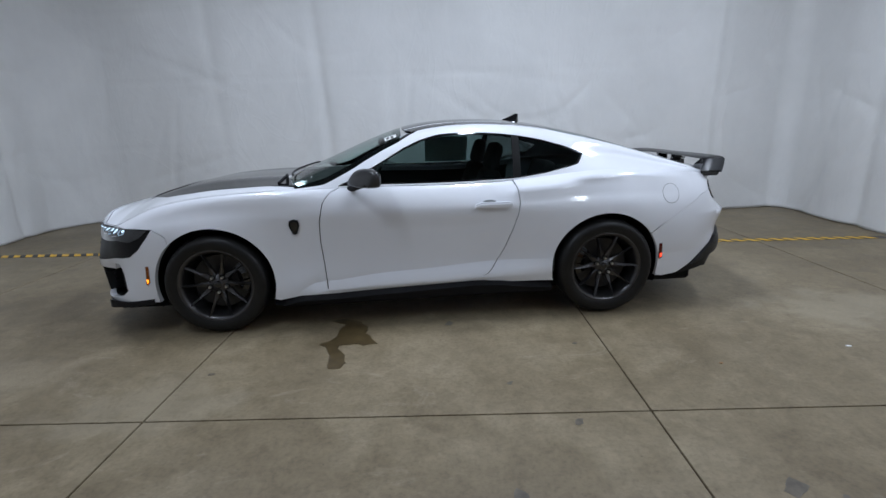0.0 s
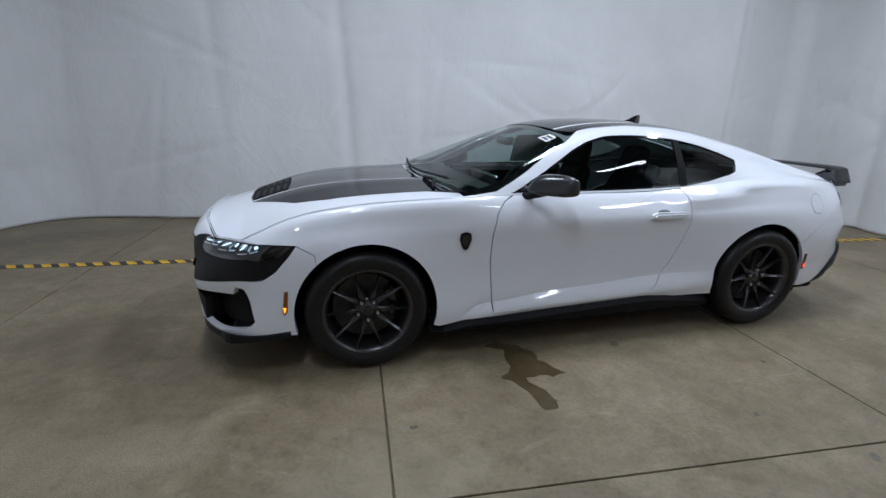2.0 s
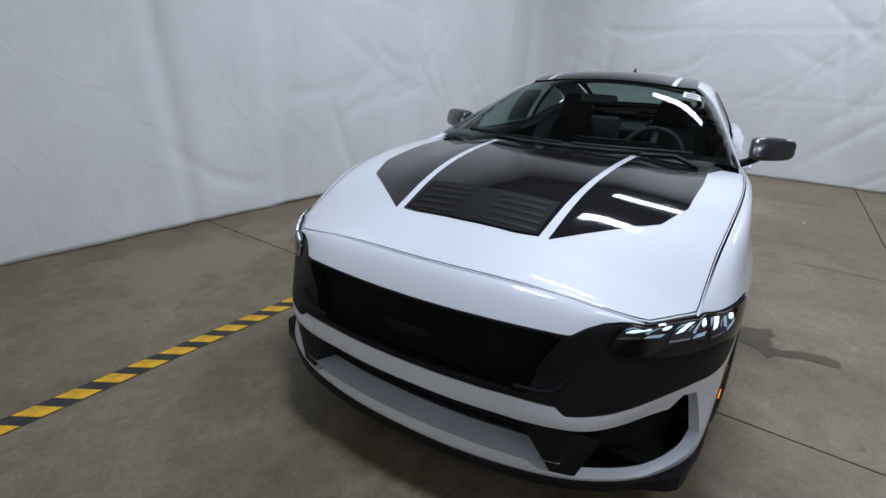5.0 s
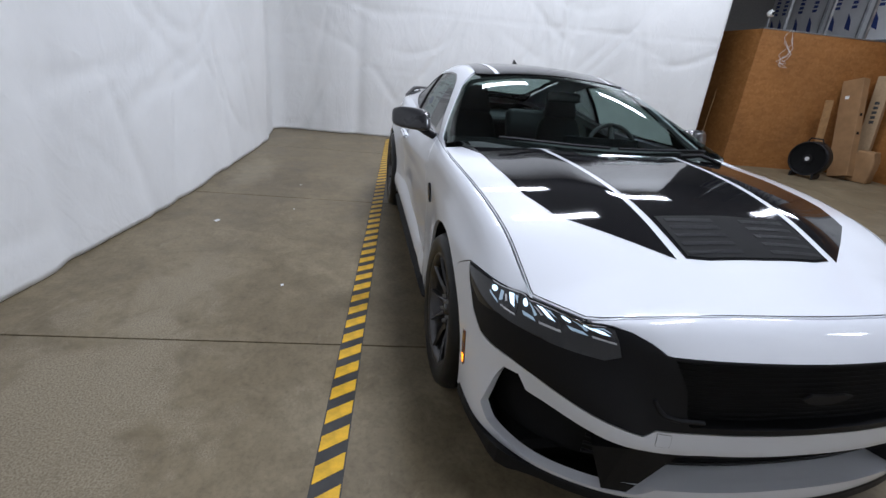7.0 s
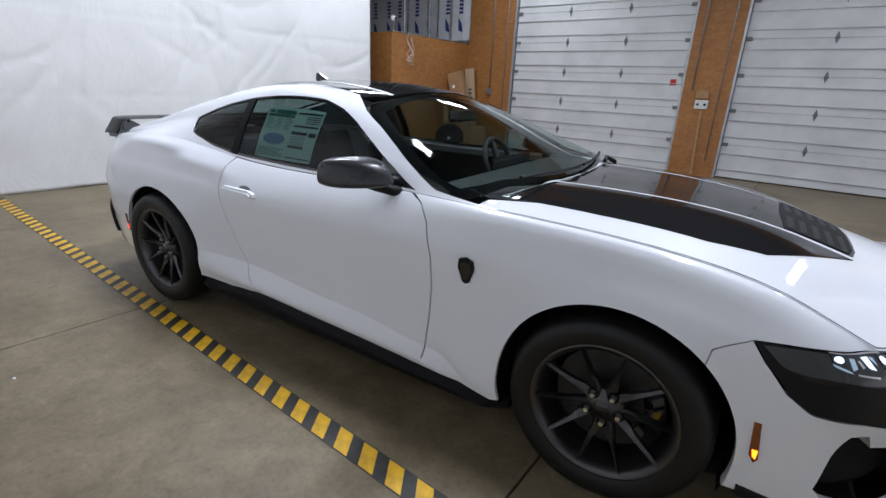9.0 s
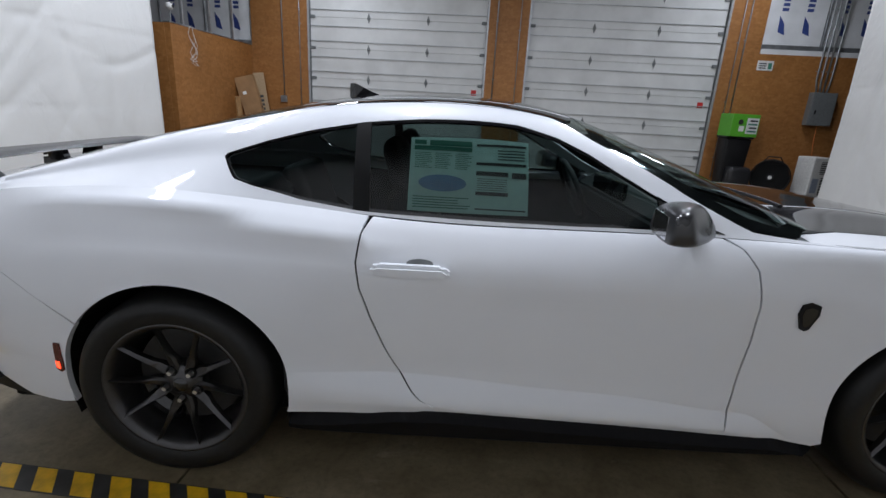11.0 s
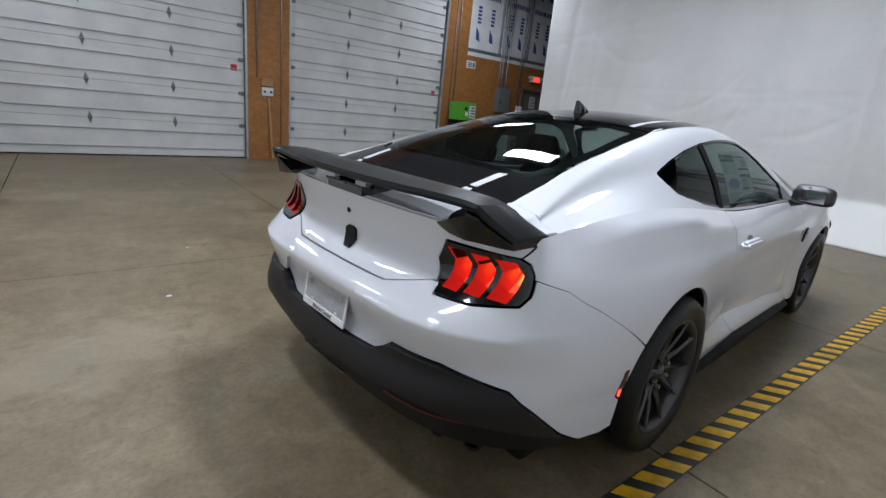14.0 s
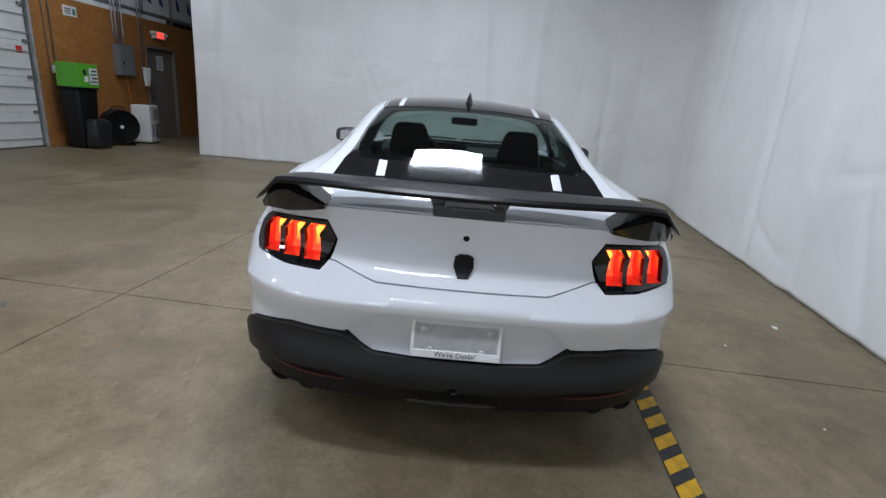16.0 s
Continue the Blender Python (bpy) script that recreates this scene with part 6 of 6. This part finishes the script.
for y in (-.37, .37):
    car_seat(.18, y)
    part("rear_seat", box_bm((-.06, -.26, 0), (.06, .26, .46), .05, 3, m=pose(1.12, y, .58, 0, 20, 0)), INTERIOR, car, "black rear seat", smooth=True)
ring = [(.175 * math.cos(2 * math.pi * i / 28), .175 * math.sin(2 * math.pi * i / 28), 0) for i in range(29)]
sw = tube_bm(ring, .016, 8)
box_bm((-.16, -.02, -.02), (.16, .02, .01), .008, 1, sw)
cyl_bm(.06, .03, 20, m=pose(0, 0, -.02), bm=sw)
sw.transform(pose(-.30, -.37, .93, 0, -65, 0))
part("steering_wheel", sw, INTERIOR, car, "black steering wheel", smooth=True)
part("rear_mirror", box_bm((-.03, -.11, -.03), (.03, .11, .03), .015, 2, m=pose(-.22, 0, 1.235)), GLOSS, car, "black inside mirror")

lab = thing("window_label", pose(0, 0, 0), "pale green printed price label inside the side window", "label")


def lab_patch(name, x0, x1, z0, z1, mat, lift, parent):
    """A patch of the label, by parts of its width and height."""
    def at(u, v):
        return (.582 - .418 * u, 1.245 - .240 * v)
    lp = glass_uv([at(x0, z0), at(x1, z0), at(x1, z1), at(x0, z1)])
    return skin_part(name, CABIN, lp, mat, parent, lift=-.010 + lift, flange=0, step=.06)


sheet_part = lab_patch("sheet", 0, 1, 0, 1, GREENPAPER, 0, lab)
for a in ((.03, .13, .03, .09), (.16, .52, .025, .10), (.03, .52, .11, .17)):
    lab_patch("print", a[0], a[1], a[2], a[3], GREENINK, .0012, lab)
rl = random.Random(5)
for c in range(3):
    for r in range(9):
        lab_patch("print", .04 + .17 * c, .04 + .17 * c + rl.uniform(.10, .15), .2 + .025 * r, .208 + .025 * r, GREENINK, .0012, lab)
for r in range(5):
    lab_patch("print", .04, .04 + rl.uniform(.35, .48), .80 + .035 * r, .812 + .035 * r, GREENINK, .0012, lab)
for a in ((.56, .98, .05, .08), (.56, .98, .30, .335), (.56, .83, .42, .48), (.56, .83, .70, .75), (.86, .98, .42, .5), (.56, .98, .93, .95)):
    lab_patch("print", *a, INK, .0012, lab)
for r in range(6):
    lab_patch("print", .57, .82, .52 + .03 * r, .528 + .03 * r, INK, .0012, lab)
for r in range(4):
    lab_patch("print", .74, .97, .12 + .04 * r, .135 + .04 * r, INK, .0012, lab)
ov = glass_uv([(.582 - .418 * (.28 + .2 * math.cos(t)), 1.245 - .24 * (.61 + .115 * math.sin(t))) for t in np.linspace(0, 2 * math.pi, 33)[:-1]])
skin_part("oval", CABIN, ov, OVALBLUE, lab, "pale blue oval", lift=-.0086, flange=0)

# ---- things along the south wall and in the corner ----
def bpose(x, y, z=0, yaw=0):
    return MB @ pose(x, y, z, 0, 0, yaw)


def drum_fan(x, y, yaw, r, label):
    f = thing("drum_fan", bpose(x, y, 0, yaw), label, "fan", "drum fans")
    c = r + .05
    tip = pose(0, 0, c, 90, 0, 0)
    bm = lathe_bm([(r, -.14), (r + .012, -.13), (r + .012, .13), (r, .14), (r - .012, .13), (r - .012, -.13)], 40, True)
    bm.transform(tip)
    part("shroud", bm, BLACKPL, f, "black round shroud", smooth=True)
    for z in (-.12, .12):
        for q in np.linspace(.12, r - .02, 8):
            ring = [(q * math.cos(2 * math.pi * i / 28), q * math.sin(2 * math.pi * i / 28), z) for i in range(29)]
            bm = tube_bm(ring, .003, 4)
            bm.transform(tip)
            part("guard_ring", bm, BLACKPL, f)
    bm = cyl_bm(r - .015, .03, 36, m=pose(0, 0, .06))
    bm.transform(tip)
    part("motor_plate", bm, DARK, f, "dark disc behind the guard")
    bm = cyl_bm(.075, .02, 24, m=pose(0, 0, .11))
    bm.transform(tip)
    part("guard_hub", bm, BLACKPL, f)
    bm = cyl_bm(.035, .006, 20, m=pose(0, 0, .131))
    bm.transform(tip)
    part("badge", bm, WHITEPL, f, "small white badge")
    for i in range(4):
        bm = box_bm((.06, -.09, -.004), (r - .03, .09, .004), .02, 2, m=pose(0, 0, 0, 0, 0, 90 * i) @ pose(0, 0, 0, 28))
        bm.transform(tip)
        part("blade", bm, GREYPAINT, f, "grey fan blade")
    for s in (-1, 1):
        part("foot", box_bm((s * r * .6 - .02, -.16, 0), (s * r * .6 + .02, .16, .09), .008, 1), BLACKPL, f)
    bm = tube_bm([(-r * .5, .0, c + r * .86), (-r * .3, 0, c + r + .06), (r * .3, 0, c + r + .06), (r * .5, 0, c + r * .86)], .012)
    part("handle", bm, BLACKPL, f, "black carrying handle")
    return f


drum_fan(4.62, -6.45, 209, .29, "black drum fan on the floor by the strand board")
drum_fan(-5.42, -7.5, 150, .33, "black drum fan on the floor beside a dark bin")


def carton(m, w, d, h, label, mat=None):
    c = thing("carton", m, label, "box", "long cartons")
    part("body", box_bm((-w / 2, -d / 2, 0), (w / 2, d / 2, h), .006, 1), mat or CARD, c)
    for s in (-1, 1):
        part("flap", box_bm((min(0, s * w / 2) + .002, -d / 2 + .003, h), (max(0, s * w / 2) - .002, d / 2 - .003, h + .004)), CARD, c)
    part("packing_tape", box_bm((-.025, -d / 2 - .0015, 0.02), (.025, -d / 2 - .0004, h * .985)), WOOD, c, "brown packing tape")
    return c


c1 = carton(MB @ pose(4.70, -7.25, 0.05, 4, 15, 10), .36, .16, 1.74, "long brown cardboard carton leaning on the strand board")
part("label", box_bm((.02, .0805, 1.4), (.09, .082, 1.46)), PAPER, c1, "small white label")
for z in (.75, 1.08):
    part("hand_hole", box_bm((-.181, -.03, z), (-.1805, .03, z + .05)), DARK, c1)
c2 = carton(MB @ pose(4.85, -7.72, 0.0, 7, 6, 28), .22, .13, 1.86, "slim pale cardboard carton leaning in the corner", plain("pale_card", (.36, .25, .14), .7))
bm = bmesh.new()
for i in range(5):
    box_bm((-.035, .0655, 1.02 + .085 * i), (.035, .067, 1.07 + .085 * i), bm=bm)
part("print", bm, INK, c2)
bag = thing("paper_bag", bpose(4.55, -7.5, 0, 20), "crumpled brown paper bag on the floor by the cartons", "bag")
bm = box_bm((-.17, -.13, 0), (.17, .13, .56), .03, 2)
bmesh.ops.subdivide_edges(bm, edges=bm.edges[:], cuts=3, use_grid_fill=True)
for v in bm.verts:
    v.co += Vector((noise.noise(v.co * 5), noise.noise(v.co * 5 + Vector((9, 0, 0))), 0)) * .03 * min(1, v.co.z * 3)
    if v.co.z > .45:
        v.co.x *= .8
part("sack", bm, CARD, bag, smooth=True)
pl = thing("wood_plank", MB @ pose(5.08, -7.0, 0, 0, 6, 80), "narrow bare wooden plank leaning on the partition", "plank")
part("board", box_bm((-.07, -.012, 0), (.07, .012, 1.35), .003, 1), WOOD, pl)
br = thing("broom", MB @ pose(6.0, -5.16, 0, 6, 5, 0), "broom with a bare wooden stick leaning on the partition", "broom")
part("stick", cyl_bm(.012, 1.5, 10), WOOD, br)
part("head", box_bm((-.16, -.03, 0), (.16, .03, .1), .01, 1), BLACKPL, br, "black bristle head")
bx = thing("storage_box", bpose(6.25, -4.95), "small cardboard box with black bundle on top", "box")
part("body", box_bm((-.18, -.15, 0), (.18, .15, .42), .006, 1), CARD, bx)
part("bundle", box_bm((-.15, -.12, .42), (.15, .12, .60), .06, 3), BLACKPL, bx, "black bundle", smooth=True)

# cable bundle and a small white camera on the partition's edge
cb = thing("cable", MB @ pose(5.30, -5.8, 0), "loose white cable hanging over the partition", "cable")
rc = random.Random(3)
for i in range(2):
    pts = [(-.012, -.04 * i, 2.43)]
    for j in range(1, 15):
        z = 2.42 - .55 * math.sin(math.pi * j / 15) - .06 * i
        pts.append((-.02 - .01 * rc.random(), .10 * math.sin(j * 1.3 + i * 2) - .04 * i, z))
    part("loop", tube_bm(pts, .0035, 5), WHITEPL, cb)
sc = thing("security_camera", MB @ pose(5.33, -5.35, 2.42), "small round white camera on a post", "camera")
part("stand", cyl_bm(.012, .2, 8), GALV, sc)
bm = bmesh.new()
bmesh.ops.create_icosphere(bm, subdivisions=3, radius=.06)
bmesh.ops.translate(bm, verts=bm.verts, vec=(0, 0, .22))
part("housing", bm, WHITEPL, sc, smooth=True)
part("lens", cyl_bm(.025, .02, 16, m=pose(-.045, 0, .22, 0, -90)), GLOSS, sc, "black lens")


def conduit(x, z0, z1, r, label, bend=0.0):
    c = thing("conduit", MB @ pose(x, SOUTH, 0), label, "conduit", "conduits on the wall")
    pts = [(0, .03, z0), (bend, .03, z0 + .25), (bend, .03, z1)] if bend else [(0, .03, z0), (0, .03, z1)]
    part("pipe", tube_bm(pts, r, 10), GALV, c, smooth=True)
    z = z0 + .4
    while z < z1:
        part("clip", box_bm((bend - r - .012, .0, z), (bend + r + .012, .012, z + .02)), GALV, c)
        z += 1.1
    return c


for dx, b in ((-6.16, .06), (-6.22, .03), (-6.28, 0), (-6.34, -.03)):
    conduit(dx, 2.0, CEILING, .016, "grey steel conduit running up from the electrical box", b)
conduit(-6.86, 1.25, CEILING, .014, "thin grey steel conduit beside the door")
conduit(-6.96, 1.9, CEILING, .01, "thin grey steel conduit beside the door")
conduit(4.62, 1.42, CEILING, .011, "thin grey steel conduit down to an outlet box")
conduit(.18, 1.55, CEILING, .012, "thin grey steel conduit down to a switch box")
conduit(-.28, .3, CEILING, .009, "thin cord channel between the garage doors")
conduit(-4.62, 1.4, CEILING, .011, "thin grey conduit beside the garage door")
conduit(-4.50, .25, CEILING, .009, "thin grey conduit beside the garage door")
conduit(4.25, .25, CEILING, .009, "thin grey conduit beside the garage door")


def wall_box(name, x0, x1, z0, z1, d, mat, label, category):
    b = thing(name, MB @ pose((x0 + x1) / 2, SOUTH, (z0 + z1) / 2), label, category)
    w, h = (x1 - x0) / 2, (z1 - z0) / 2
    part("case", box_bm((-w, .002, -h), (w, d, h), .006, 2), mat, b)
    part("cover", box_bm((-w * .92, d, -h * .94), (w * .92, d + .006, h * .94), .003, 1), mat, b)
    return b, w, h, d


b, w, h, d = wall_box("electrical_box", -6.50, -6.05, 1.40, 2.02, .15, GREYPAINT, "grey steel electrical box on the strand board wall", "electrical box")
part("latch", box_bm((w * .5, d + .006, -.1), (w * .62, d + .02, -.02), .003, 1), BLACKPL, b)
b, w, h, d = wall_box("switch_plate", -.13, .09, 1.22, 1.38, .03, WHITEPL, "white switch plate on the wall between the garage doors", "switch")
for x in (-.06, .06):
    part("button", cyl_bm(.022, .015, 16, m=pose(x, d + .004, 0, -90)), BLACKPL, b)
b, w, h, d = wall_box("wood_block", -.12, .10, 1.40, 1.55, .04, WOOD, "small bare wooden block on the wall", "block")
b, w, h, d = wall_box("outlet_box", 4.57, 4.70, 1.28, 1.42, .06, GALV, "small grey outlet box at the end of a conduit", "outlet")
b, w, h, d = wall_box("outlet_box", -4.70, -4.52, 1.33, 1.46, .06, WHITEPL, "small white outlet box beside the garage door", "outlet")
b, w, h, d = wall_box("wall_sign", -5.25, -4.95, 2.38, 2.56, .006, WHITEPL, "small white notice sign on the strand board", "sign")
for i in range(3):
    part("print", box_bm((-.02, d + .0065, -.055 + .04 * i), (.12, d + .0075, -.035 + .04 * i)), INK, b)
part("pictogram", box_bm((-.12, d + .0065, -.06), (-.05, d + .0075, .05)), GREENINK, b)
b, w, h, d = wall_box("exit_sign", -7.72, -7.30, 2.30, 2.46, .07, WHITEPL, "lit red exit sign with two lamp heads", "sign")
part("face", box_bm((-.12, d + .0065, -.065), (.12, d + .010, .065)), glowing("exit_face", (1.0, .05, .03), 1.6, (.5, .03, .02)), b, "lit red face")
lettering("EXIT", .09, PAPER, b, pose(0, d + .0105, 0, 90, 0, 180))
for s in (-1, 1):
    part("lamp_head", cyl_bm(.04, .05, 16, m=pose(s * .24, .03, .02, -60)), WHITEPL, b)
# papers hung on the wall, cord
hb = thing("plastic_bag", MB @ pose(-6.93, SOUTH, 1.2), "white plastic bag hanging from a conduit", "bag")
bm = box_bm((-.08, .03, 0), (.08, .12, .42), .03, 2)
bmesh.ops.subdivide_edges(bm, edges=bm.edges[:], cuts=3, use_grid_fill=True)
for v in bm.verts:
    v.co += Vector((noise.noise(v.co * 9), noise.noise(v.co * 9 + Vector((5, 0, 0))), 0)) * .03
part("sack", bm, WHITEPL, hb, smooth=True)
oc = thing("extension_cord", MB @ pose(0, 0, 0), "orange extension cord hanging from the electrical box", "cord")
part("cord", tube_bm([(-6.3, SOUTH + .08, 1.40), (-6.31, SOUTH + .09, 1.1), (-6.36, SOUTH + .10, .7), (-6.4, SOUTH + .16, .3), (-6.35, SOUTH + .25, .02), (-6.1, SOUTH + .3, .012)], .007, 6), ORANGE, oc, smooth=True)
wc = thing("wooden_stick", MB @ pose(-.1, SOUTH + .1, 0, 4, 3, 0), "bare wooden stick leaning between the garage doors", "stick")
part("stick", box_bm((-.02, -.012, 0), (.02, .012, 1.2), .003, 1), WOOD, wc)

# bin with a green carton on it
bn = thing("waste_bin", bpose(-4.65, -7.62), "tall black plastic bin with a bag, below a green carton", "bin")
bm = box_bm((-.24, -.20, 0), (.24, .20, 1.08), .04, 3)
for v in bm.verts:
    f = .78 + .22 * v.co.z / 1.08
    v.co.x *= f
    v.co.y *= f
part("bucket", bm, BLACKPL, bn, smooth=True)
part("rim", box_bm((-.255, -.215, 1.08), (.255, .215, 1.115), .012, 2), BLACKPL, bn)
bm = box_bm((-.22, -.13, 0), (.22, .13, .55), .09, 4, m=pose(-.06, .27, 0))
for v in bm.verts:
    v.co += Vector((noise.noise(v.co * 6), noise.noise(v.co * 6 + Vector((3, 0, 0))), 0)) * .035
part("bag", bm, plain("black_bag", (.02, .02, .022), .3), bn, "black plastic sack", smooth=True)
gb = thing("green_carton", bpose(-4.66, -7.6, 1.117, 8), "green and white printed carton on the bin", "box")
part("body", box_bm((-.27, -.2, 0), (.27, .2, .42), .006, 1), GREEN, gb)
part("panel", box_bm((-.25, .2004, .06), (-.02, .203, .35)), PAPER, gb, "white printed panel")
for i in range(4):
    part("print", box_bm((-.23, .2035, .09 + .065 * i), (-.05 - .03 * (i % 2), .2045, .12 + .065 * i)), INK if i % 2 else GREENINK, gb)
part("mark", cyl_bm(.05, .002, 20, m=pose(.1, .2005, .27, -90)), INK, gb, "round dark mark")
part("panel", box_bm((.02, .2004, .10), (.12, .2025, .2)), PAPER, gb)

ac = thing("air_conditioner", bpose(-6.18, -7.5, 0, 14), "white portable air conditioner with dark grilles", "air conditioner")
part("case", box_bm((-.23, -.18, .03), (.23, .2, .82), .03, 3), WHITEPL, ac)
for z0, z1, x0, x1 in ((.50, .74, -.19, .05), (.10, .44, -.19, -.02)):
    part("grille_back", box_bm((x0, .2003, z0), (x1, .202, z1)), BLACKPL, ac)
    for i in range(6):
        z = z0 + (z1 - z0) * (i + .5) / 6
        part("grille_slat", box_bm((x0, .202, z - .008), (x1, .208, z + .008), .002, 1), WHITEPL, ac)
part("control_panel", box_bm((.03, .2003, .14), (.17, .205, .42), .004, 1), plain("blue_grey", (.3, .34, .42), .4), ac)
for x in (-.17, .17):
    for y in (-.12, .13):
        part("caster", cyl_bm(.025, .02, 14, m=pose(x - .01, y, .026, 0, 90)), BLACKPL, ac)

# ---- wet patch and litter on the floor ----
def patch(name, pts, mat, label, category, z=.0012, rough=.025, seed=1):
    bm = bmesh.new()
    loop = []
    for (x0, y0), (x1, y1) in zip(pts, pts[1:] + pts[:1]):
        for i in range(14):
            f = i / 14
            p = Vector((x0 + (x1 - x0) * f, y0 + (y1 - y0) * f, seed))
            loop.append((p.x + rough * (noise.noise(p * 5) + .6 * noise.noise(p * 14)), p.y + rough * (noise.noise(p * 5 + Vector((7, 7, 0))) + .6 * noise.noise(p * 14 + Vector((3, 1, 0))))))
    f = bm.faces.new([bm.verts.new((x, y, 0)) for x, y in loop])
    ex = bmesh.ops.extrude_face_region(bm, geom=[f])
    bmesh.ops.translate(bm, verts=[v for v in ex["geom"] if isinstance(v, bmesh.types.BMVert)], vec=(0, 0, z))
    bmesh.ops.recalc_face_normals(bm, faces=bm.faces[:])
    bmesh.ops.triangulate(bm, faces=bm.faces[:])
    return tagged(obj(name, bm, mat, m=MB @ pose(0, 0, .0003)), label, category)


WET = plain("wet_concrete", (.066, .047, .021), .3, 0, 0, .3, 9, 0, .35)
STAIN = plain("oil_stain", (.1, .085, .065), .3, 0, 0, .3, 20)
patch("water_stain", [(-0.46, -0.83), (-0.36, -0.89), (-0.28, -0.97), (-0.29, -1.10), (-0.23, -1.17), (-0.18, -1.24), (-0.24, -1.28), (-0.33, -1.25), (-0.40, -1.27), (-0.42, -1.32), (-0.36, -1.38), (-0.31, -1.48), (-0.35, -1.54), (-0.42, -1.54), (-0.44, -1.46), (-0.47, -1.37), (-0.49, -1.27), (-0.53, -1.24), (-0.46, -1.14), (-0.46, -1.04), (-0.47, -0.93), (-0.55, -0.86)],
      WET, "wet brown puddle stain on the floor beside the car", "stain", .0012, .035)
rs = random.Random(11)
for x, y, r in ((.30, -.95, .035), (-1.05, -1.45, .012), (-1.08, -1.6, .018), (-1.0, -1.38, .01), (.62, -1.75, .02), (1.1, -1.3, .015), (.9, -2.1, .03), (1.6, -2.55, .05), (1.75, -2.62, .03), (.55, -2.55, .04), (.70, -2.75, .03), (1.9, -3.0, .03)):
    patch("floor_stain", [(x + r * rs.uniform(.5, 1.3) * math.cos(a), y + r * rs.uniform(.5, 1.3) * math.sin(a)) for a in np.linspace(0, 6.28, 8)[:-1]], STAIN, "small dark stain on the concrete", "stain", .0006, .02, rs.random() * 9)
for i in range(14):
    x, y = rs.uniform(-3, 4.6), rs.choice([rs.uniform(1.5, 2.8), rs.uniform(-4.5, -1.2)])
    r = rs.uniform(.005, .012)
    patch("litter", [(x + r * 1.6 * math.cos(a), y + r * math.sin(a)) for a in (.2, 1.5, 2.9, 4.4, 5.4)], CARD if i % 3 else FOAM, "scrap of litter on the concrete floor", "litter", .003, .004, i)
patch("litter", [(.47, 2.42), (.515, 2.41), (.53, 2.435), (.485, 2.445)], FOAM, "scrap of white paper on the floor", "litter", .003, .01, 3)

# ---- ceiling lights ----
def ceiling_light(x, y, power):
    lt = thing("ceiling_light", MB @ pose(x, y, CEILING - 0.45), "long white linear ceiling light, unseen, switched on", "ceiling light", "ceiling lights")
    part("housing", box_bm((-0.17, -0.66, 0.012), (0.17, 0.66, 0.09), 0.01, 2), WHITEPL, lt)
    for yy in (-0.5, 0.5):
        part("hanger", tube_bm([(0, yy, 0.09), (0, yy, 0.45)], 0.005, 6), STEEL, lt, "thin steel hanger")
    la = bpy.data.lights.new("ceiling_lamp", "AREA")
    la.shape, la.size, la.size_y, la.energy, la.color = "RECTANGLE", 0.3, 1.25, power, LAMP_COLOUR
    lo = new("ceiling_lamp", la)
    lo.matrix_basis = MB @ pose(x, y, CEILING - 0.445)


for x, y, share in LAMP_ROWS:
    ceiling_light(x, y, LAMP_POWER * share)

# the car's own low beams, lit
for s in (1, -1):
    la = bpy.data.lights.new("headlamp_beam", "SPOT")
    la.energy, la.color, la.spot_size, la.spot_blend, la.shadow_soft_size = 150.0, (0.9, 0.96, 1.0), radians(46), 0.4, 0.02
    lo = new("headlamp_beam", la)
    # wide and flat, with the cut-off of a dipped beam
    lo.matrix_basis = look((-2.36, s * 0.66, 0.665), (-5.4, s * 0.75, 0.30), 0) @ Matrix.Diagonal((1.0, 0.33, 1.0, 1.0))

# ---- floor pieces ----
XJ = [-13] + [-1.22 + 2.494 * k for k in range(-3, 4)] + [11]
YJ = [SOUTH - 0.9, -5.6, -2.04, 6.0]
for x0, x1 in zip(XJ, XJ[1:]):
    for y0, y1 in zip(YJ, YJ[1:]):
        part("slab", box_bm((x0 + 0.0045, y0 + 0.0045, -0.03), (x1 - 0.0045, y1 - 0.0045, 0), 0.002, 1), CONCRETE, floor)

# hazard tape: a black strip with slanted yellow bars on it
tape = thing("floor_tape", pose(0, 1.186, 0, 0, 0, -5.5), "worn yellow and black striped hazard tape stuck to the floor", "tape")
part("strip", box_bm((-5.3, -0.055, 0.0005), (5.33, 0.055, 0.002)), BLACKTAPE, tape, "black tape strip")
bar_me = bpy.data.meshes.new("bar")
bm = bmesh.new()
q = [(-0.004, -0.050), (0.074, -0.050), (0.004, 0.050), (-0.074, 0.050)]
prism_bm(q, 0.0012, bm=bm)
bm.to_mesh(bar_me)
bm.free()
bar_me.materials.append(YELLOW)
x = -5.2
while x < 5.24:
    o = new("bar", bar_me)
    o.parent = tape
    o.location = (x, 0, 0.0022)
    x += 0.1435
